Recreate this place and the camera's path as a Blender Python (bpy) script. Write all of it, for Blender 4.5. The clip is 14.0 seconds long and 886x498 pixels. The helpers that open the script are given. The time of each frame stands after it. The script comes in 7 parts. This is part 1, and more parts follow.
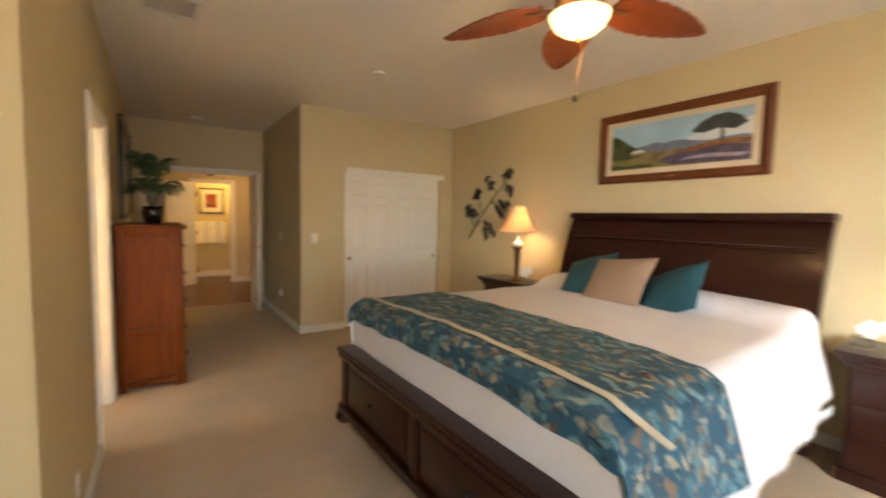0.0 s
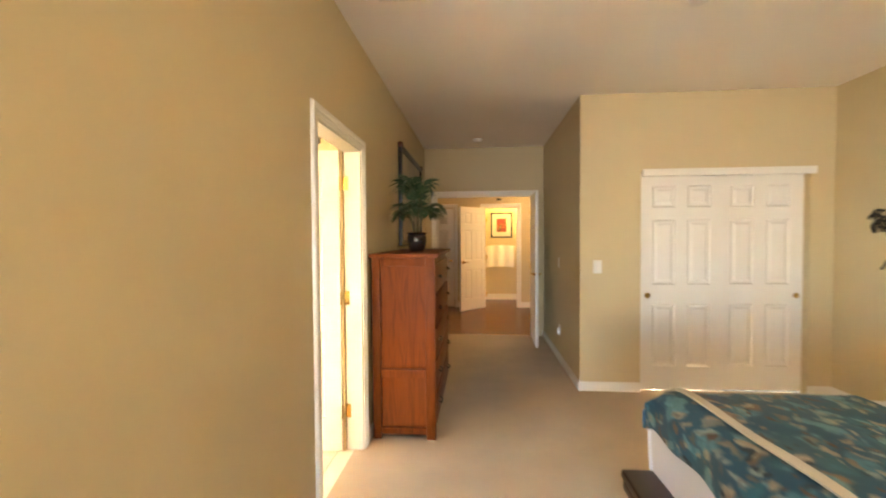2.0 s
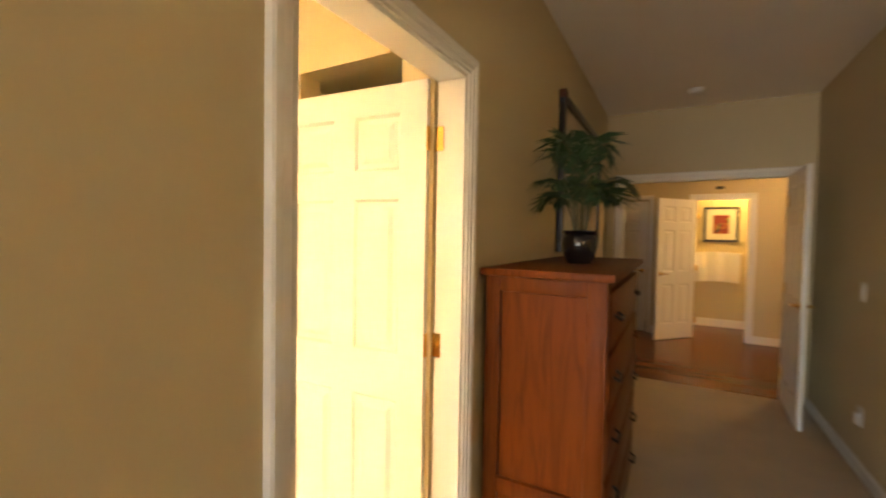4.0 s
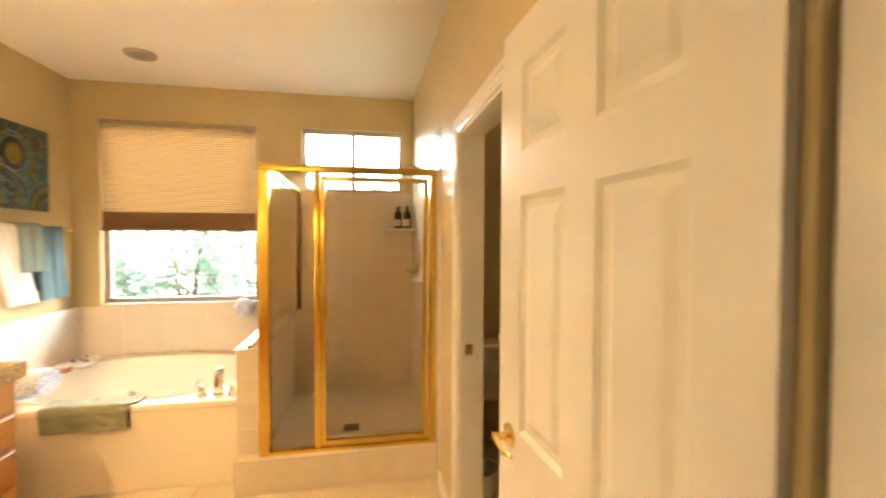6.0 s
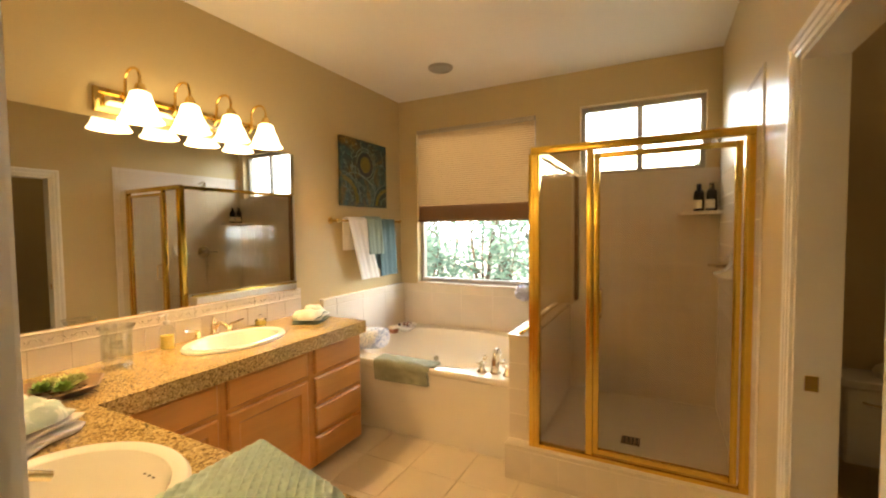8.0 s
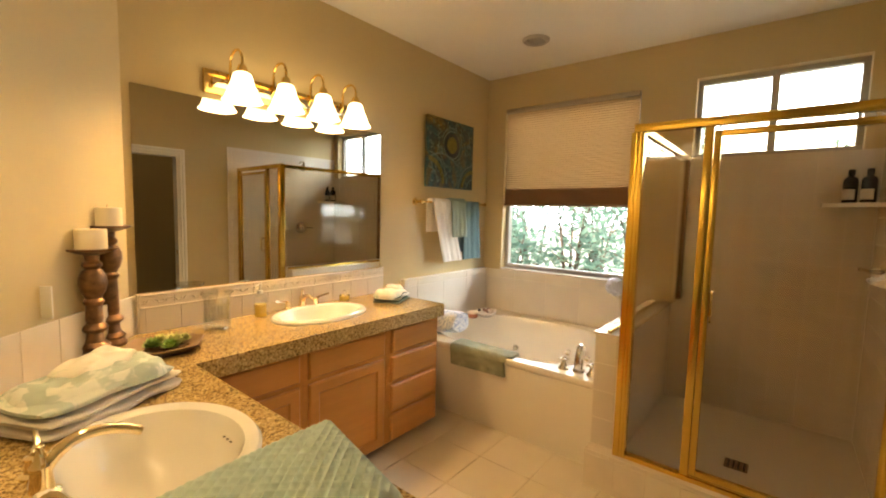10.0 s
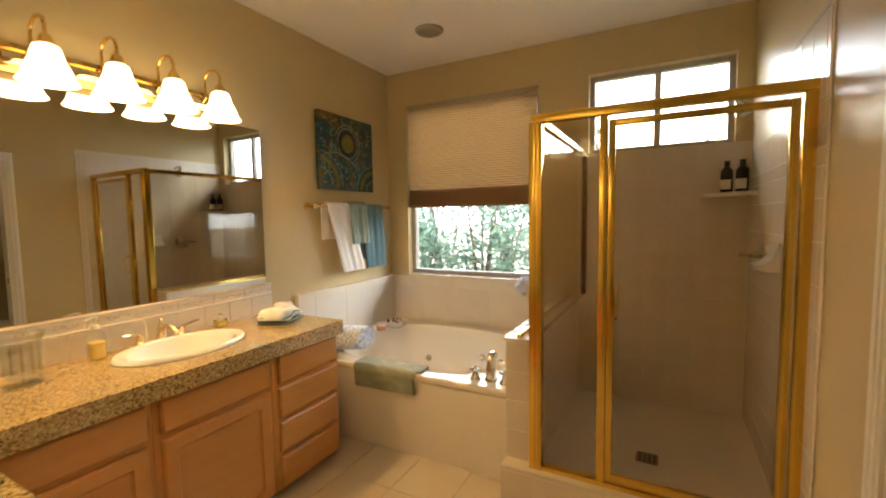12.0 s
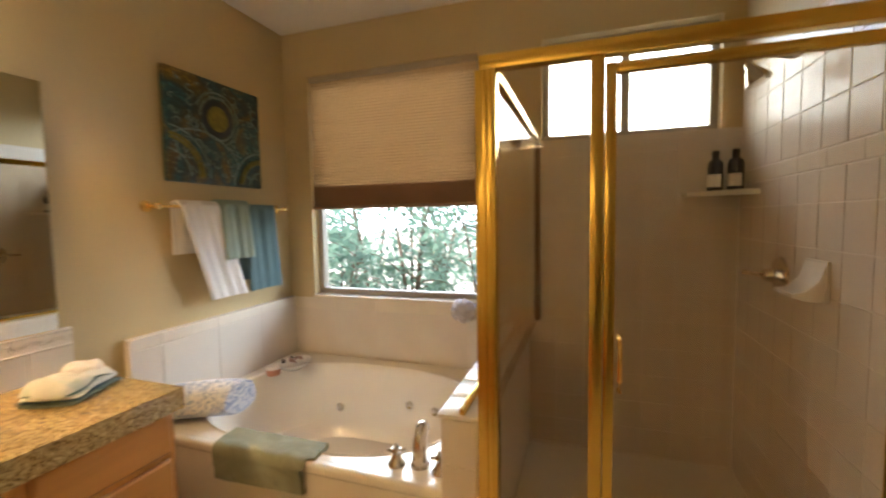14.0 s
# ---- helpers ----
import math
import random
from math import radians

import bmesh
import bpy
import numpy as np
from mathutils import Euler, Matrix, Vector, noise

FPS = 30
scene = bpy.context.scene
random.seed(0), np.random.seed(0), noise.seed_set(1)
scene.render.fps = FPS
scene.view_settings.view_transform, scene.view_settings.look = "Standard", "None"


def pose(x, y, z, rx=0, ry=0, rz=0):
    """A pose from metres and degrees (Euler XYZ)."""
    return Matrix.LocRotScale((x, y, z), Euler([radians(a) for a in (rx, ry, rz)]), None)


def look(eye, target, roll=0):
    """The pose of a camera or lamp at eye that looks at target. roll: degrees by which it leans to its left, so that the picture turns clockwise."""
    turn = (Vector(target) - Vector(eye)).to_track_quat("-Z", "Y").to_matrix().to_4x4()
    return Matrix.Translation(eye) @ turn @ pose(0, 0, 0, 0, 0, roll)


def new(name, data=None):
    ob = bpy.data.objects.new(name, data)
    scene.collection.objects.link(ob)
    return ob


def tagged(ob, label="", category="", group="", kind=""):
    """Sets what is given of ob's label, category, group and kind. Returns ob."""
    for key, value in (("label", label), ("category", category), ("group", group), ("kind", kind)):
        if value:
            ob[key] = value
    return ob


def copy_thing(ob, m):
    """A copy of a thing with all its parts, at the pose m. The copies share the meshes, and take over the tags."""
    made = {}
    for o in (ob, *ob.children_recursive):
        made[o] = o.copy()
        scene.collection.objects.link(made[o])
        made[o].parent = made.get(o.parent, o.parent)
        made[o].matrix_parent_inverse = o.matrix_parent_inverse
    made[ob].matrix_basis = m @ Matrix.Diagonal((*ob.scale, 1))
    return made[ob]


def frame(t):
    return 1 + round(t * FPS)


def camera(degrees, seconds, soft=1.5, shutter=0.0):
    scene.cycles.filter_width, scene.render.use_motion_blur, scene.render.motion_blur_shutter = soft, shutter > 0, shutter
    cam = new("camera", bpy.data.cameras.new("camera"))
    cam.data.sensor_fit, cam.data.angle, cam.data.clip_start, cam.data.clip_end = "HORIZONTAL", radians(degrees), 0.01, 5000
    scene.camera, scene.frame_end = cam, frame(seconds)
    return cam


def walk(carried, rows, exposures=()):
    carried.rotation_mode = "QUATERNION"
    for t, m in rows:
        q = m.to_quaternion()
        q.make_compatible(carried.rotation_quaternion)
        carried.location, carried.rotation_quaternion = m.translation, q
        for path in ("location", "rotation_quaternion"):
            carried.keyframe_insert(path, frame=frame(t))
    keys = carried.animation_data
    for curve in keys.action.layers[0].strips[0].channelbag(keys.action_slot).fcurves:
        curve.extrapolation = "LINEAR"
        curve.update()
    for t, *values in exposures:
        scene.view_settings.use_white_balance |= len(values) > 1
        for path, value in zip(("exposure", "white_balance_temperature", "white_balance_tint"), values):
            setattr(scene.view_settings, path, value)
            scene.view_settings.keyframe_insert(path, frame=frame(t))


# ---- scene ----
cam = camera(92.9, 14.0, soft=2.0, shutter=0.5)
PATH = [
    (0, (0.024, 1.989, 1.435), (1.141, 3.643, 1.291), 1.3),
    (0.5, (0.155, 2.144, 1.44), (0.872, 4.004, 1.273), 2.4),
    (1, (0.249, 2.444, 1.429), (0.8, 4.362, 1.297), -0.2),
    (1.5, (0.372, 2.777, 1.421), (0.588, 4.763, 1.339), -1.3),
    (2, (0.488, 3.113, 1.441), (0.321, 5.105, 1.387), -0.4),
    (2.2, (0.5, 3.277, 1.441), (0.281, 5.264, 1.366), 0.2),
    (4.3, (0.334, 4.718, 1.452), (-0.855, 6.326, 1.405), 0.2),
    (4.5, (0.306, 4.858, 1.45), (-1.059, 6.32, 1.41), -0.3),
    (4.8, (0.3, 5.066, 1.472), (-1.376, 6.157, 1.432), 0.4),
    (5, (0.244, 5.167, 1.477), (-1.534, 6.08, 1.421), 0.2),
    (5.5, (0.077, 5.342, 1.496), (-1.815, 5.986, 1.412), 0.8),
    (6, (-0.068, 5.426, 1.483), (-2.034, 5.793, 1.43), 0.2),
    (6.5, (-0.193, 5.488, 1.48), (-2.187, 5.352, 1.414), 1.0),
    (7, (-0.254, 5.54, 1.468), (-2.194, 5.065, 1.357), 0.7),
    (7.5, (-0.299, 5.533, 1.46), (-2.151, 4.783, 1.378), -0.4),
    (8, (-0.306, 5.487, 1.453), (-2.08, 4.568, 1.361), -0.6),
    (8.5, (-0.357, 5.451, 1.449), (-2.094, 4.465, 1.333), 0.6),
    (8.7, (-0.366, 5.445, 1.452), (-2.061, 4.388, 1.347), 0.8),
    (10.8, (-0.425, 5.446, 1.444), (-1.959, 4.175, 1.256), 1.5),
    (11, (-0.428, 5.444, 1.417), (-2.043, 4.278, 1.24), 1.3),
    (11.5, (-0.532, 5.403, 1.437), (-2.308, 4.497, 1.28), -0.1),
    (12, (-0.688, 5.397, 1.436), (-2.45, 4.463, 1.289), -0.9),
    (12.5, (-0.868, 5.387, 1.464), (-2.602, 4.393, 1.379), 0.7),
    (13, (-1.057, 5.267, 1.449), (-2.783, 4.266, 1.312), 2.5),
    (13.5, (-1.239, 5.157, 1.45), (-3.031, 4.275, 1.357), 0.8),
    (14, (-1.448, 5.126, 1.448), (-3.337, 4.484, 1.308), -0.9),
]
EXPOSURES = [(0, 4.02, 6850, 14), (0.5, 4.38, 6450, 13), (1.0, 4.66, 6350, 12), (1.5, 4.88, 6350, 11), (2.2, 4.98, 6400, 11), (4.3, 4.05, 6950, 13), (5.0, 3.6, 6950, 11), (5.6, 3.25, 7050, 12),
             (6.5, 2.73, 7200, 14), (7.5, 2.36, 7250, 14), (8.7, 2.17, 7150, 13), (11, 1.9, 6900, 12), (12.5, 1.77, 6650, 13), (14, 1.68, 6250, 15)]
walk(cam, [(t, look(eye, target, roll)) for t, eye, target, roll in PATH], EXPOSURES)


# ---- world and lights ----
world = bpy.data.worlds.new("world")
scene.world = world
world.use_nodes = True
wn = world.node_tree.nodes
sky = wn.new("ShaderNodeTexSky")
sky.sky_type = 'NISHITA'
sky.sun_disc = False
sky.sun_elevation = radians(50)
sky.sun_rotation = radians(72)
wn["Background"].inputs[1].default_value = 0.15
world.node_tree.links.new(sky.outputs[0], wn["Background"].inputs[0])


SHIFT = Vector((0, 0, 0))     # where the room being built stands


def lamp(name, kind, energy, color, m, size=0.05, size_y=None, angle=0.5):
    data = bpy.data.lights.new(name, kind)
    data.energy, data.color = energy, color
    if kind == 'SUN':
        data.angle = radians(angle)
    elif kind == 'AREA':
        data.size = size
        if size_y:
            data.shape, data.size_y = 'RECTANGLE', size_y
    else:
        data.shadow_soft_size = size
    ob = new(name, data)
    ob.matrix_world = Matrix.Translation(SHIFT) @ m
    return ob


WARM, SOFT = (1.0, 0.63, 0.26), (1.0, 0.70, 0.36)
lamp("sun", 'SUN', 4.0, (1, 0.95, 0.87), look((9, 3, 10), (0, 0, 0)))
# lamp in the assumed window, tilted up to brighten the ceiling like ground bounce
lamp("window_light_bedroom", 'AREA', 5.6, (1.0, 0.96, 1.06), look((-0.3, -1.36, 1.1), (-0.3, 5, 11.0)), 2.25, 1.2)

# ---- materials ----


def base(name, rough=0.5, metal=0.0):
    m = bpy.data.materials.new(name)
    m.use_nodes = True
    p = m.node_tree.nodes["Principled BSDF"]
    p.inputs["Roughness"].default_value, p.inputs["Metallic"].default_value = rough, metal
    return m, m.node_tree.nodes, m.node_tree.links, p


def rgb(c):
    return (c[0], c[1], c[2], 1.0)


def coords(n, l, scale=(1, 1, 1)):
    tc, mp = n.new("ShaderNodeTexCoord"), n.new("ShaderNodeMapping")
    mp.inputs["Scale"].default_value = scale
    l.new(tc.outputs["Object"], mp.inputs["Vector"])
    return mp.outputs["Vector"]


def noise_tex(n, l, vec, scale, detail=4.0, rough=0.55, distort=0.0):
    t = n.new("ShaderNodeTexNoise")
    for key, v in (("Scale", scale), ("Detail", detail), ("Roughness", rough), ("Distortion", distort)):
        t.inputs[key].default_value = v
    l.new(vec, t.inputs["Vector"])
    return t.outputs["Fac"]


def ramp(n, l, fac, stops):
    r = n.new("ShaderNodeValToRGB")
    e = r.color_ramp.elements
    while len(e) < len(stops):
        e.new(0.5)
    for el, (pos, c) in zip(e, stops):
        el.position, el.color = pos, rgb(c)
    l.new(fac, r.inputs["Fac"])
    return r.outputs["Color"]


def mixed(n, l, fac, a, b, blend='MIX'):
    m = n.new("ShaderNodeMix")
    m.data_type, m.blend_type = 'RGBA', blend
    for sock, v in ((m.inputs[0], fac), (m.inputs[6], a), (m.inputs[7], b)):
        if isinstance(v, (tuple, list)):
            sock.default_value = rgb(v)
        elif isinstance(v, float):
            sock.default_value = v
        else:
            l.new(v, sock)
    return m.outputs[2]


def add_bump(n, l, p, height, strength, dist=0.002):
    b = n.new("ShaderNodeBump")
    b.inputs["Strength"].default_value, b.inputs["Distance"].default_value = strength, dist
    l.new(height, b.inputs["Height"])
    l.new(b.outputs["Normal"], p.inputs["Normal"])


def shade(c, f):
    return tuple(min(1.0, v * f) for v in c)


def mat(name, c, rough=0.5, metal=0.0, var=0.06, scale=1.2, fine=40.0, bump=0.0, bscale=150.0, dist=0.001, coat=0.0, jitter=0.0):
    """Plain surface with slow and fine variation of colour and gloss, and fine relief."""
    m, n, l, p = base(name, rough, metal)
    v = coords(n, l)
    slow, quick = noise_tex(n, l, v, scale, 3), noise_tex(n, l, v, fine, 3)
    a = ramp(n, l, slow, [(0.3, shade(c, 1 - var)), (0.7, shade(c, 1 + var))])
    col = mixed(n, l, quick, a, mixed(n, l, 0.5, a, shade(c, 1 - var)))
    if jitter:
        info = n.new("ShaderNodeObjectInfo")
        j = ramp(n, l, info.outputs["Random"], [(0.0, (1 - jitter,) * 3), (1.0, (1, 1, 1))])
        col = mixed(n, l, 1.0, col, j, 'MULTIPLY')
    l.new(col, p.inputs["Base Color"])
    rr = n.new("ShaderNodeMapRange")
    rr.inputs["To Min"].default_value, rr.inputs["To Max"].default_value = rough * 0.85, min(1.0, rough * 1.15)
    l.new(slow, rr.inputs["Value"])
    l.new(rr.outputs["Result"], p.inputs["Roughness"])
    if coat:
        p.inputs["Coat Weight"].default_value, p.inputs["Coat Roughness"].default_value = coat, 0.1
    if bump:
        add_bump(n, l, p, noise_tex(n, l, v, bscale, 4), bump, dist)
    return m


def wood(name, c1, c2, along=(1, 1, 0.08), rough=0.35, scale=18.0, coat=0.2, spec=0.5):
    m, n, l, p = base(name, rough)
    p.inputs["Specular IOR Level"].default_value = spec
    v = coords(n, l, along)
    g = noise_tex(n, l, v, scale, 6, 0.6, 1.2)
    f = noise_tex(n, l, v, scale * 6, 4, 0.6)
    s = noise_tex(n, l, coords(n, l), 1.5, 2)
    col = ramp(n, l, g, [(0.3, c2), (0.55, c1), (0.75, shade(c1, 1.15))])
    col = mixed(n, l, f, col, mixed(n, l, 0.35, col, c2))
    col = mixed(n, l, 0.5, col, mixed(n, l, s, shade(c1, 0.75), shade(c1, 1.2)))
    l.new(col, p.inputs["Base Color"])
    p.inputs["Coat Weight"].default_value, p.inputs["Coat Roughness"].default_value = coat, 0.15
    add_bump(n, l, p, f, 0.15, 0.0006)
    return m


def glow(name, c, strength, basec=(0.9, 0.88, 0.82)):
    m, n, l, p = base(name, 0.35)
    p.inputs["Base Color"].default_value = rgb(basec)
    p.inputs["Emission Color"].default_value, p.inputs["Emission Strength"].default_value = rgb(c), strength
    return m


def glass(name, c=(1, 1, 1), rough=0.0, ior=1.45):
    m, n, l, p = base(name, rough)
    p.inputs["Base Color"].default_value = rgb(c)
    p.inputs["Transmission Weight"].default_value, p.inputs["IOR"].default_value = 1.0, ior
    return m


def pane_glass(name, c, gloss):
    """Thin flat pane: see-through with a faint sheen."""
    m, n, l, p = base(name)
    out = n["Material Output"]
    tr, gl, mx = n.new("ShaderNodeBsdfTransparent"), n.new("ShaderNodeBsdfGlossy"), n.new("ShaderNodeMixShader")
    lw, pw, ad = n.new("ShaderNodeLayerWeight"), n.new("ShaderNodeMath"), n.new("ShaderNodeMath")
    pw.operation, ad.operation = 'POWER', 'MULTIPLY_ADD'
    pw.inputs[1].default_value = 3.5
    ad.inputs[1].default_value, ad.inputs[2].default_value = 0.6, gloss
    l.new(lw.outputs["Facing"], pw.inputs[0])
    l.new(pw.outputs[0], ad.inputs[0])
    tr.inputs["Color"].default_value = rgb(c)
    gl.inputs["Roughness"].default_value = 0.0
    l.new(ad.outputs[0], mx.inputs[0])
    l.new(tr.outputs[0], mx.inputs[1])
    l.new(gl.outputs[0], mx.inputs[2])
    l.new(mx.outputs[0], out.inputs["Surface"])
    return m


def see_through_cloth(name, c, weight=0.5):
    """Cloth or paper that lets light through."""
    m, n, l, p = base(name, 0.8)
    out = n["Material Output"]
    v = coords(n, l)
    col = mixed(n, l, noise_tex(n, l, v, 60, 3), shade(c, 0.92), c)
    l.new(col, p.inputs["Base Color"])
    tl, mx = n.new("ShaderNodeBsdfTranslucent"), n.new("ShaderNodeMixShader")
    l.new(col, tl.inputs["Color"])
    mx.inputs[0].default_value = weight
    l.new(p.outputs[0], mx.inputs[1])
    l.new(tl.outputs[0], mx.inputs[2])
    l.new(mx.outputs[0], out.inputs["Surface"])
    return m


def blotches(name, ground, layers, rough=0.85, bump=0.3, scale=(1, 1, 1)):
    """Printed or woven pattern: patches of colour over a ground."""
    m, n, l, p = base(name, rough)
    v = coords(n, l, scale)
    col = mixed(n, l, noise_tex(n, l, v, 3, 2), shade(ground, 0.75), shade(ground, 1.25))
    for c, sc, lo, hi, dis in layers:
        mask = ramp(n, l, noise_tex(n, l, v, sc, 3, 0.5, dis), [(lo, (0, 0, 0)), (hi, (1, 1, 1))])
        col = mixed(n, l, mask, col, c)
    l.new(col, p.inputs["Base Color"])
    add_bump(n, l, p, noise_tex(n, l, v, 220, 3), bump, 0.001)
    return m


PAINT = mat("wall_paint", (0.60, 0.492, 0.285), 0.6, var=0.035, scale=0.8, fine=18, bump=0.25, bscale=90, dist=0.0015)
BATHPAINT = mat("bath_semigloss_paint", (0.60, 0.475, 0.262), 0.3, var=0.035, scale=0.8, fine=18, bump=0.35, bscale=70, dist=0.0015)
CEIL = mat("ceiling_paint", (0.88, 0.84, 0.77), 0.5, var=0.02, bump=0.3, bscale=60, dist=0.002)
SKYGLOW = glow("bright_sky", (0.82, 0.92, 1.0), 5.0, (0, 0, 0))
TRIM = mat("trim_white", (0.82, 0.79, 0.72), 0.3, var=0.03, bump=0.05)
DOOR = mat("door_white", (0.82, 0.79, 0.72), 0.32, var=0.03, bump=0.08, bscale=60)
CARPET = mat("carpet_beige", (0.57, 0.445, 0.30), 0.95, var=0.10, scale=2.2, fine=120, bump=0.9, bscale=320, dist=0.006)
OAKRED = wood("armoire_oak", (0.175, 0.044, 0.007), (0.03, 0.008, 0.0025), (1, 1, 0.09), 0.42, 30, 0.0, 0.10)
MAHOG = wood("mahogany", (0.030, 0.008, 0.0045), (0.010, 0.0035, 0.002), (1, 0.08, 1), 0.3, 20, 0.10, 0.28)
MAPLE = wood("maple", (0.61, 0.285, 0.075), (0.46, 0.20, 0.05), (0.12, 1, 1), 0.32, 9, 0.25)
FLOORWOOD = wood("hall_floor_wood", (0.17, 0.055, 0.015), (0.08, 0.026, 0.008), (0.06, 1, 1), 0.25, 12, 0.0, 0.22)
FANWOOD = wood("fan_blade_wood", (0.21, 0.05, 0.014), (0.09, 0.02, 0.006), (0.2, 1, 1), 0.4, 14, 0.2)
FRAMEWOOD = wood("picture_frame_wood", (0.15, 0.046, 0.012), (0.07, 0.02, 0.007), (1, 0.1, 1), 0.32, 20, 0.1, 0.3)
BLACKWOOD = mat("black_wood", (0.012, 0.010, 0.009), 0.35, var=0.2)
BRASS = mat("polished_brass", (0.83, 0.58, 0.20), 0.16, 1.0, var=0.04, scale=4)
BRASSB = mat("brushed_brass", (0.74, 0.49, 0.10), 0.2, 1.0, var=0.015, scale=3)
CHROME = mat("nickel", (0.68, 0.62, 0.52), 0.14, 1.0, var=0.03)
BRONZE = mat("bronze_resin", (0.22, 0.12, 0.06), 0.35, 0.6, var=0.5, scale=40, bump=0.4, bscale=60)
DARKMETAL = mat("dark_patina_metal", (0.045, 0.045, 0.038), 0.45, 0.7, var=0.4, scale=20)
PALEBRASS = mat("pale_polished_brass", (0.84, 0.72, 0.48), 0.1, 1.0, var=0.03)
PORC = mat("porcelain", (0.86, 0.83, 0.77), 0.12, var=0.02, coat=0.3)
ACRYL = mat("tub_acrylic", (0.84, 0.78, 0.68), 0.16, var=0.02, coat=0.3)
TILE = mat("wall_tile", (0.72, 0.645, 0.55), 0.24, var=0.04, scale=3, jitter=0.02, bump=0.03, bscale=25)
TILEFACE = mat("trim_tile", (0.78, 0.70, 0.58), 0.22, var=0.05, scale=5, jitter=0.05)
GROUT = mat("grout", (0.80, 0.73, 0.63), 0.8, var=0.05, bump=0.2)
FTILE = mat("floor_tile", (0.72, 0.63, 0.50), 0.25, var=0.05, scale=3, fine=25, jitter=0.025, bump=0.02, bscale=12)
FGROUT = mat("floor_grout", (0.74, 0.65, 0.52), 0.85, var=0.08, bump=0.2)
PAN = mat("shower_pan", (0.72, 0.66, 0.57), 0.35, var=0.03, bump=0.15, bscale=200)
WHITECLOTH = mat("white_bedding", (0.71, 0.70, 0.73), 0.9, var=0.03, scale=4, bump=0.35, bscale=140, dist=0.002)
WHITETOWEL = mat("white_terry", (0.84, 0.80, 0.75), 0.95, var=0.04, bump=0.9, bscale=350, dist=0.004)
GREENTOWEL = mat("sage_terry", (0.28, 0.34, 0.27), 0.95, var=0.08, scale=8, bump=0.9, bscale=350, dist=0.004)
MATGREEN = blotches("bath_mat_sage", (0.25, 0.26, 0.18), [((0.33, 0.34, 0.25), 9.0, 0.45, 0.7, 0.6), ((0.18, 0.20, 0.15), 14.0, 0.6, 0.75, 0.5)], bump=0.9)
TEALTOWEL = mat("teal_terry", (0.10, 0.165, 0.17), 0.95, var=0.1, scale=8, bump=0.9, bscale=350, dist=0.004)
TEAL = mat("teal_satin", (0.012, 0.085, 0.12), 0.55, var=0.15, scale=6, bump=0.2, bscale=200)
TAUPE = mat("taupe_velvet", (0.32, 0.215, 0.145), 0.8, var=0.08, scale=6, bump=0.3, bscale=250)
CREAM = mat("cream_satin", (0.60, 0.57, 0.46), 0.6, var=0.06, bump=0.2)
WAX = mat("ivory_wax", (0.86, 0.78, 0.60), 0.45, var=0.04)
POT = mat("black_glaze", (0.008, 0.008, 0.01), 0.12, var=0.1, coat=0.5)
SOIL = mat("soil", (0.04, 0.028, 0.018), 0.95, var=0.3, bump=0.8, bscale=80)
PALM = mat("palm_leaf", (0.035, 0.085, 0.03), 0.45, var=0.35, scale=9)
STEM = mat("palm_stem", (0.12, 0.11, 0.045), 0.6, var=0.2)
VINYL = mat("window_vinyl", (0.44, 0.40, 0.34), 0.45, var=0.03)
# near-black that paints the shade inside slots and holes
SHADOWLINE = mat("recess_shade", (0.03, 0.02, 0.012), 0.9)
PLASTIC = mat("white_plastic", (0.78, 0.76, 0.70), 0.35, var=0.02)
BLACKPL = mat("black_plastic", (0.012, 0.012, 0.014), 0.25, var=0.1)
LABEL = mat("paper_label", (0.75, 0.70, 0.60), 0.7)
MIRROR, _n, _l, _p = base("mirror_silver", 0.0, 1.0)
_p.inputs["Base Color"].default_value = rgb((0.74, 0.75, 0.72))
PANE = pane_glass("window_pane", (0.97, 0.98, 0.98), 0.02)
SHOWERGLASS = pane_glass("shower_glass", (0.90, 0.85, 0.76), 0.035)
CLEAR = glass("clear_glass")
CUTGLASS = pane_glass("cut_glass", (0.98, 0.99, 0.98), 0.12)
SHADEGLASS = glow("frosted_shade_glow", (1.0, 0.77, 0.42), 1.15)
FANGLASS = glow("fan_bowl_glow", (1.0, 0.66, 0.25), 0.22, (0.9, 0.7, 0.4))
LAMPCLOTH = see_through_cloth("lamp_shade_cloth", (0.74, 0.53, 0.33), 0.45)
CELL = see_through_cloth("cellular_blind_cloth", (0.60, 0.46, 0.29), 0.5)
CELLD = see_through_cloth("blind_lower_cloth", (0.42, 0.26, 0.15), 0.32)


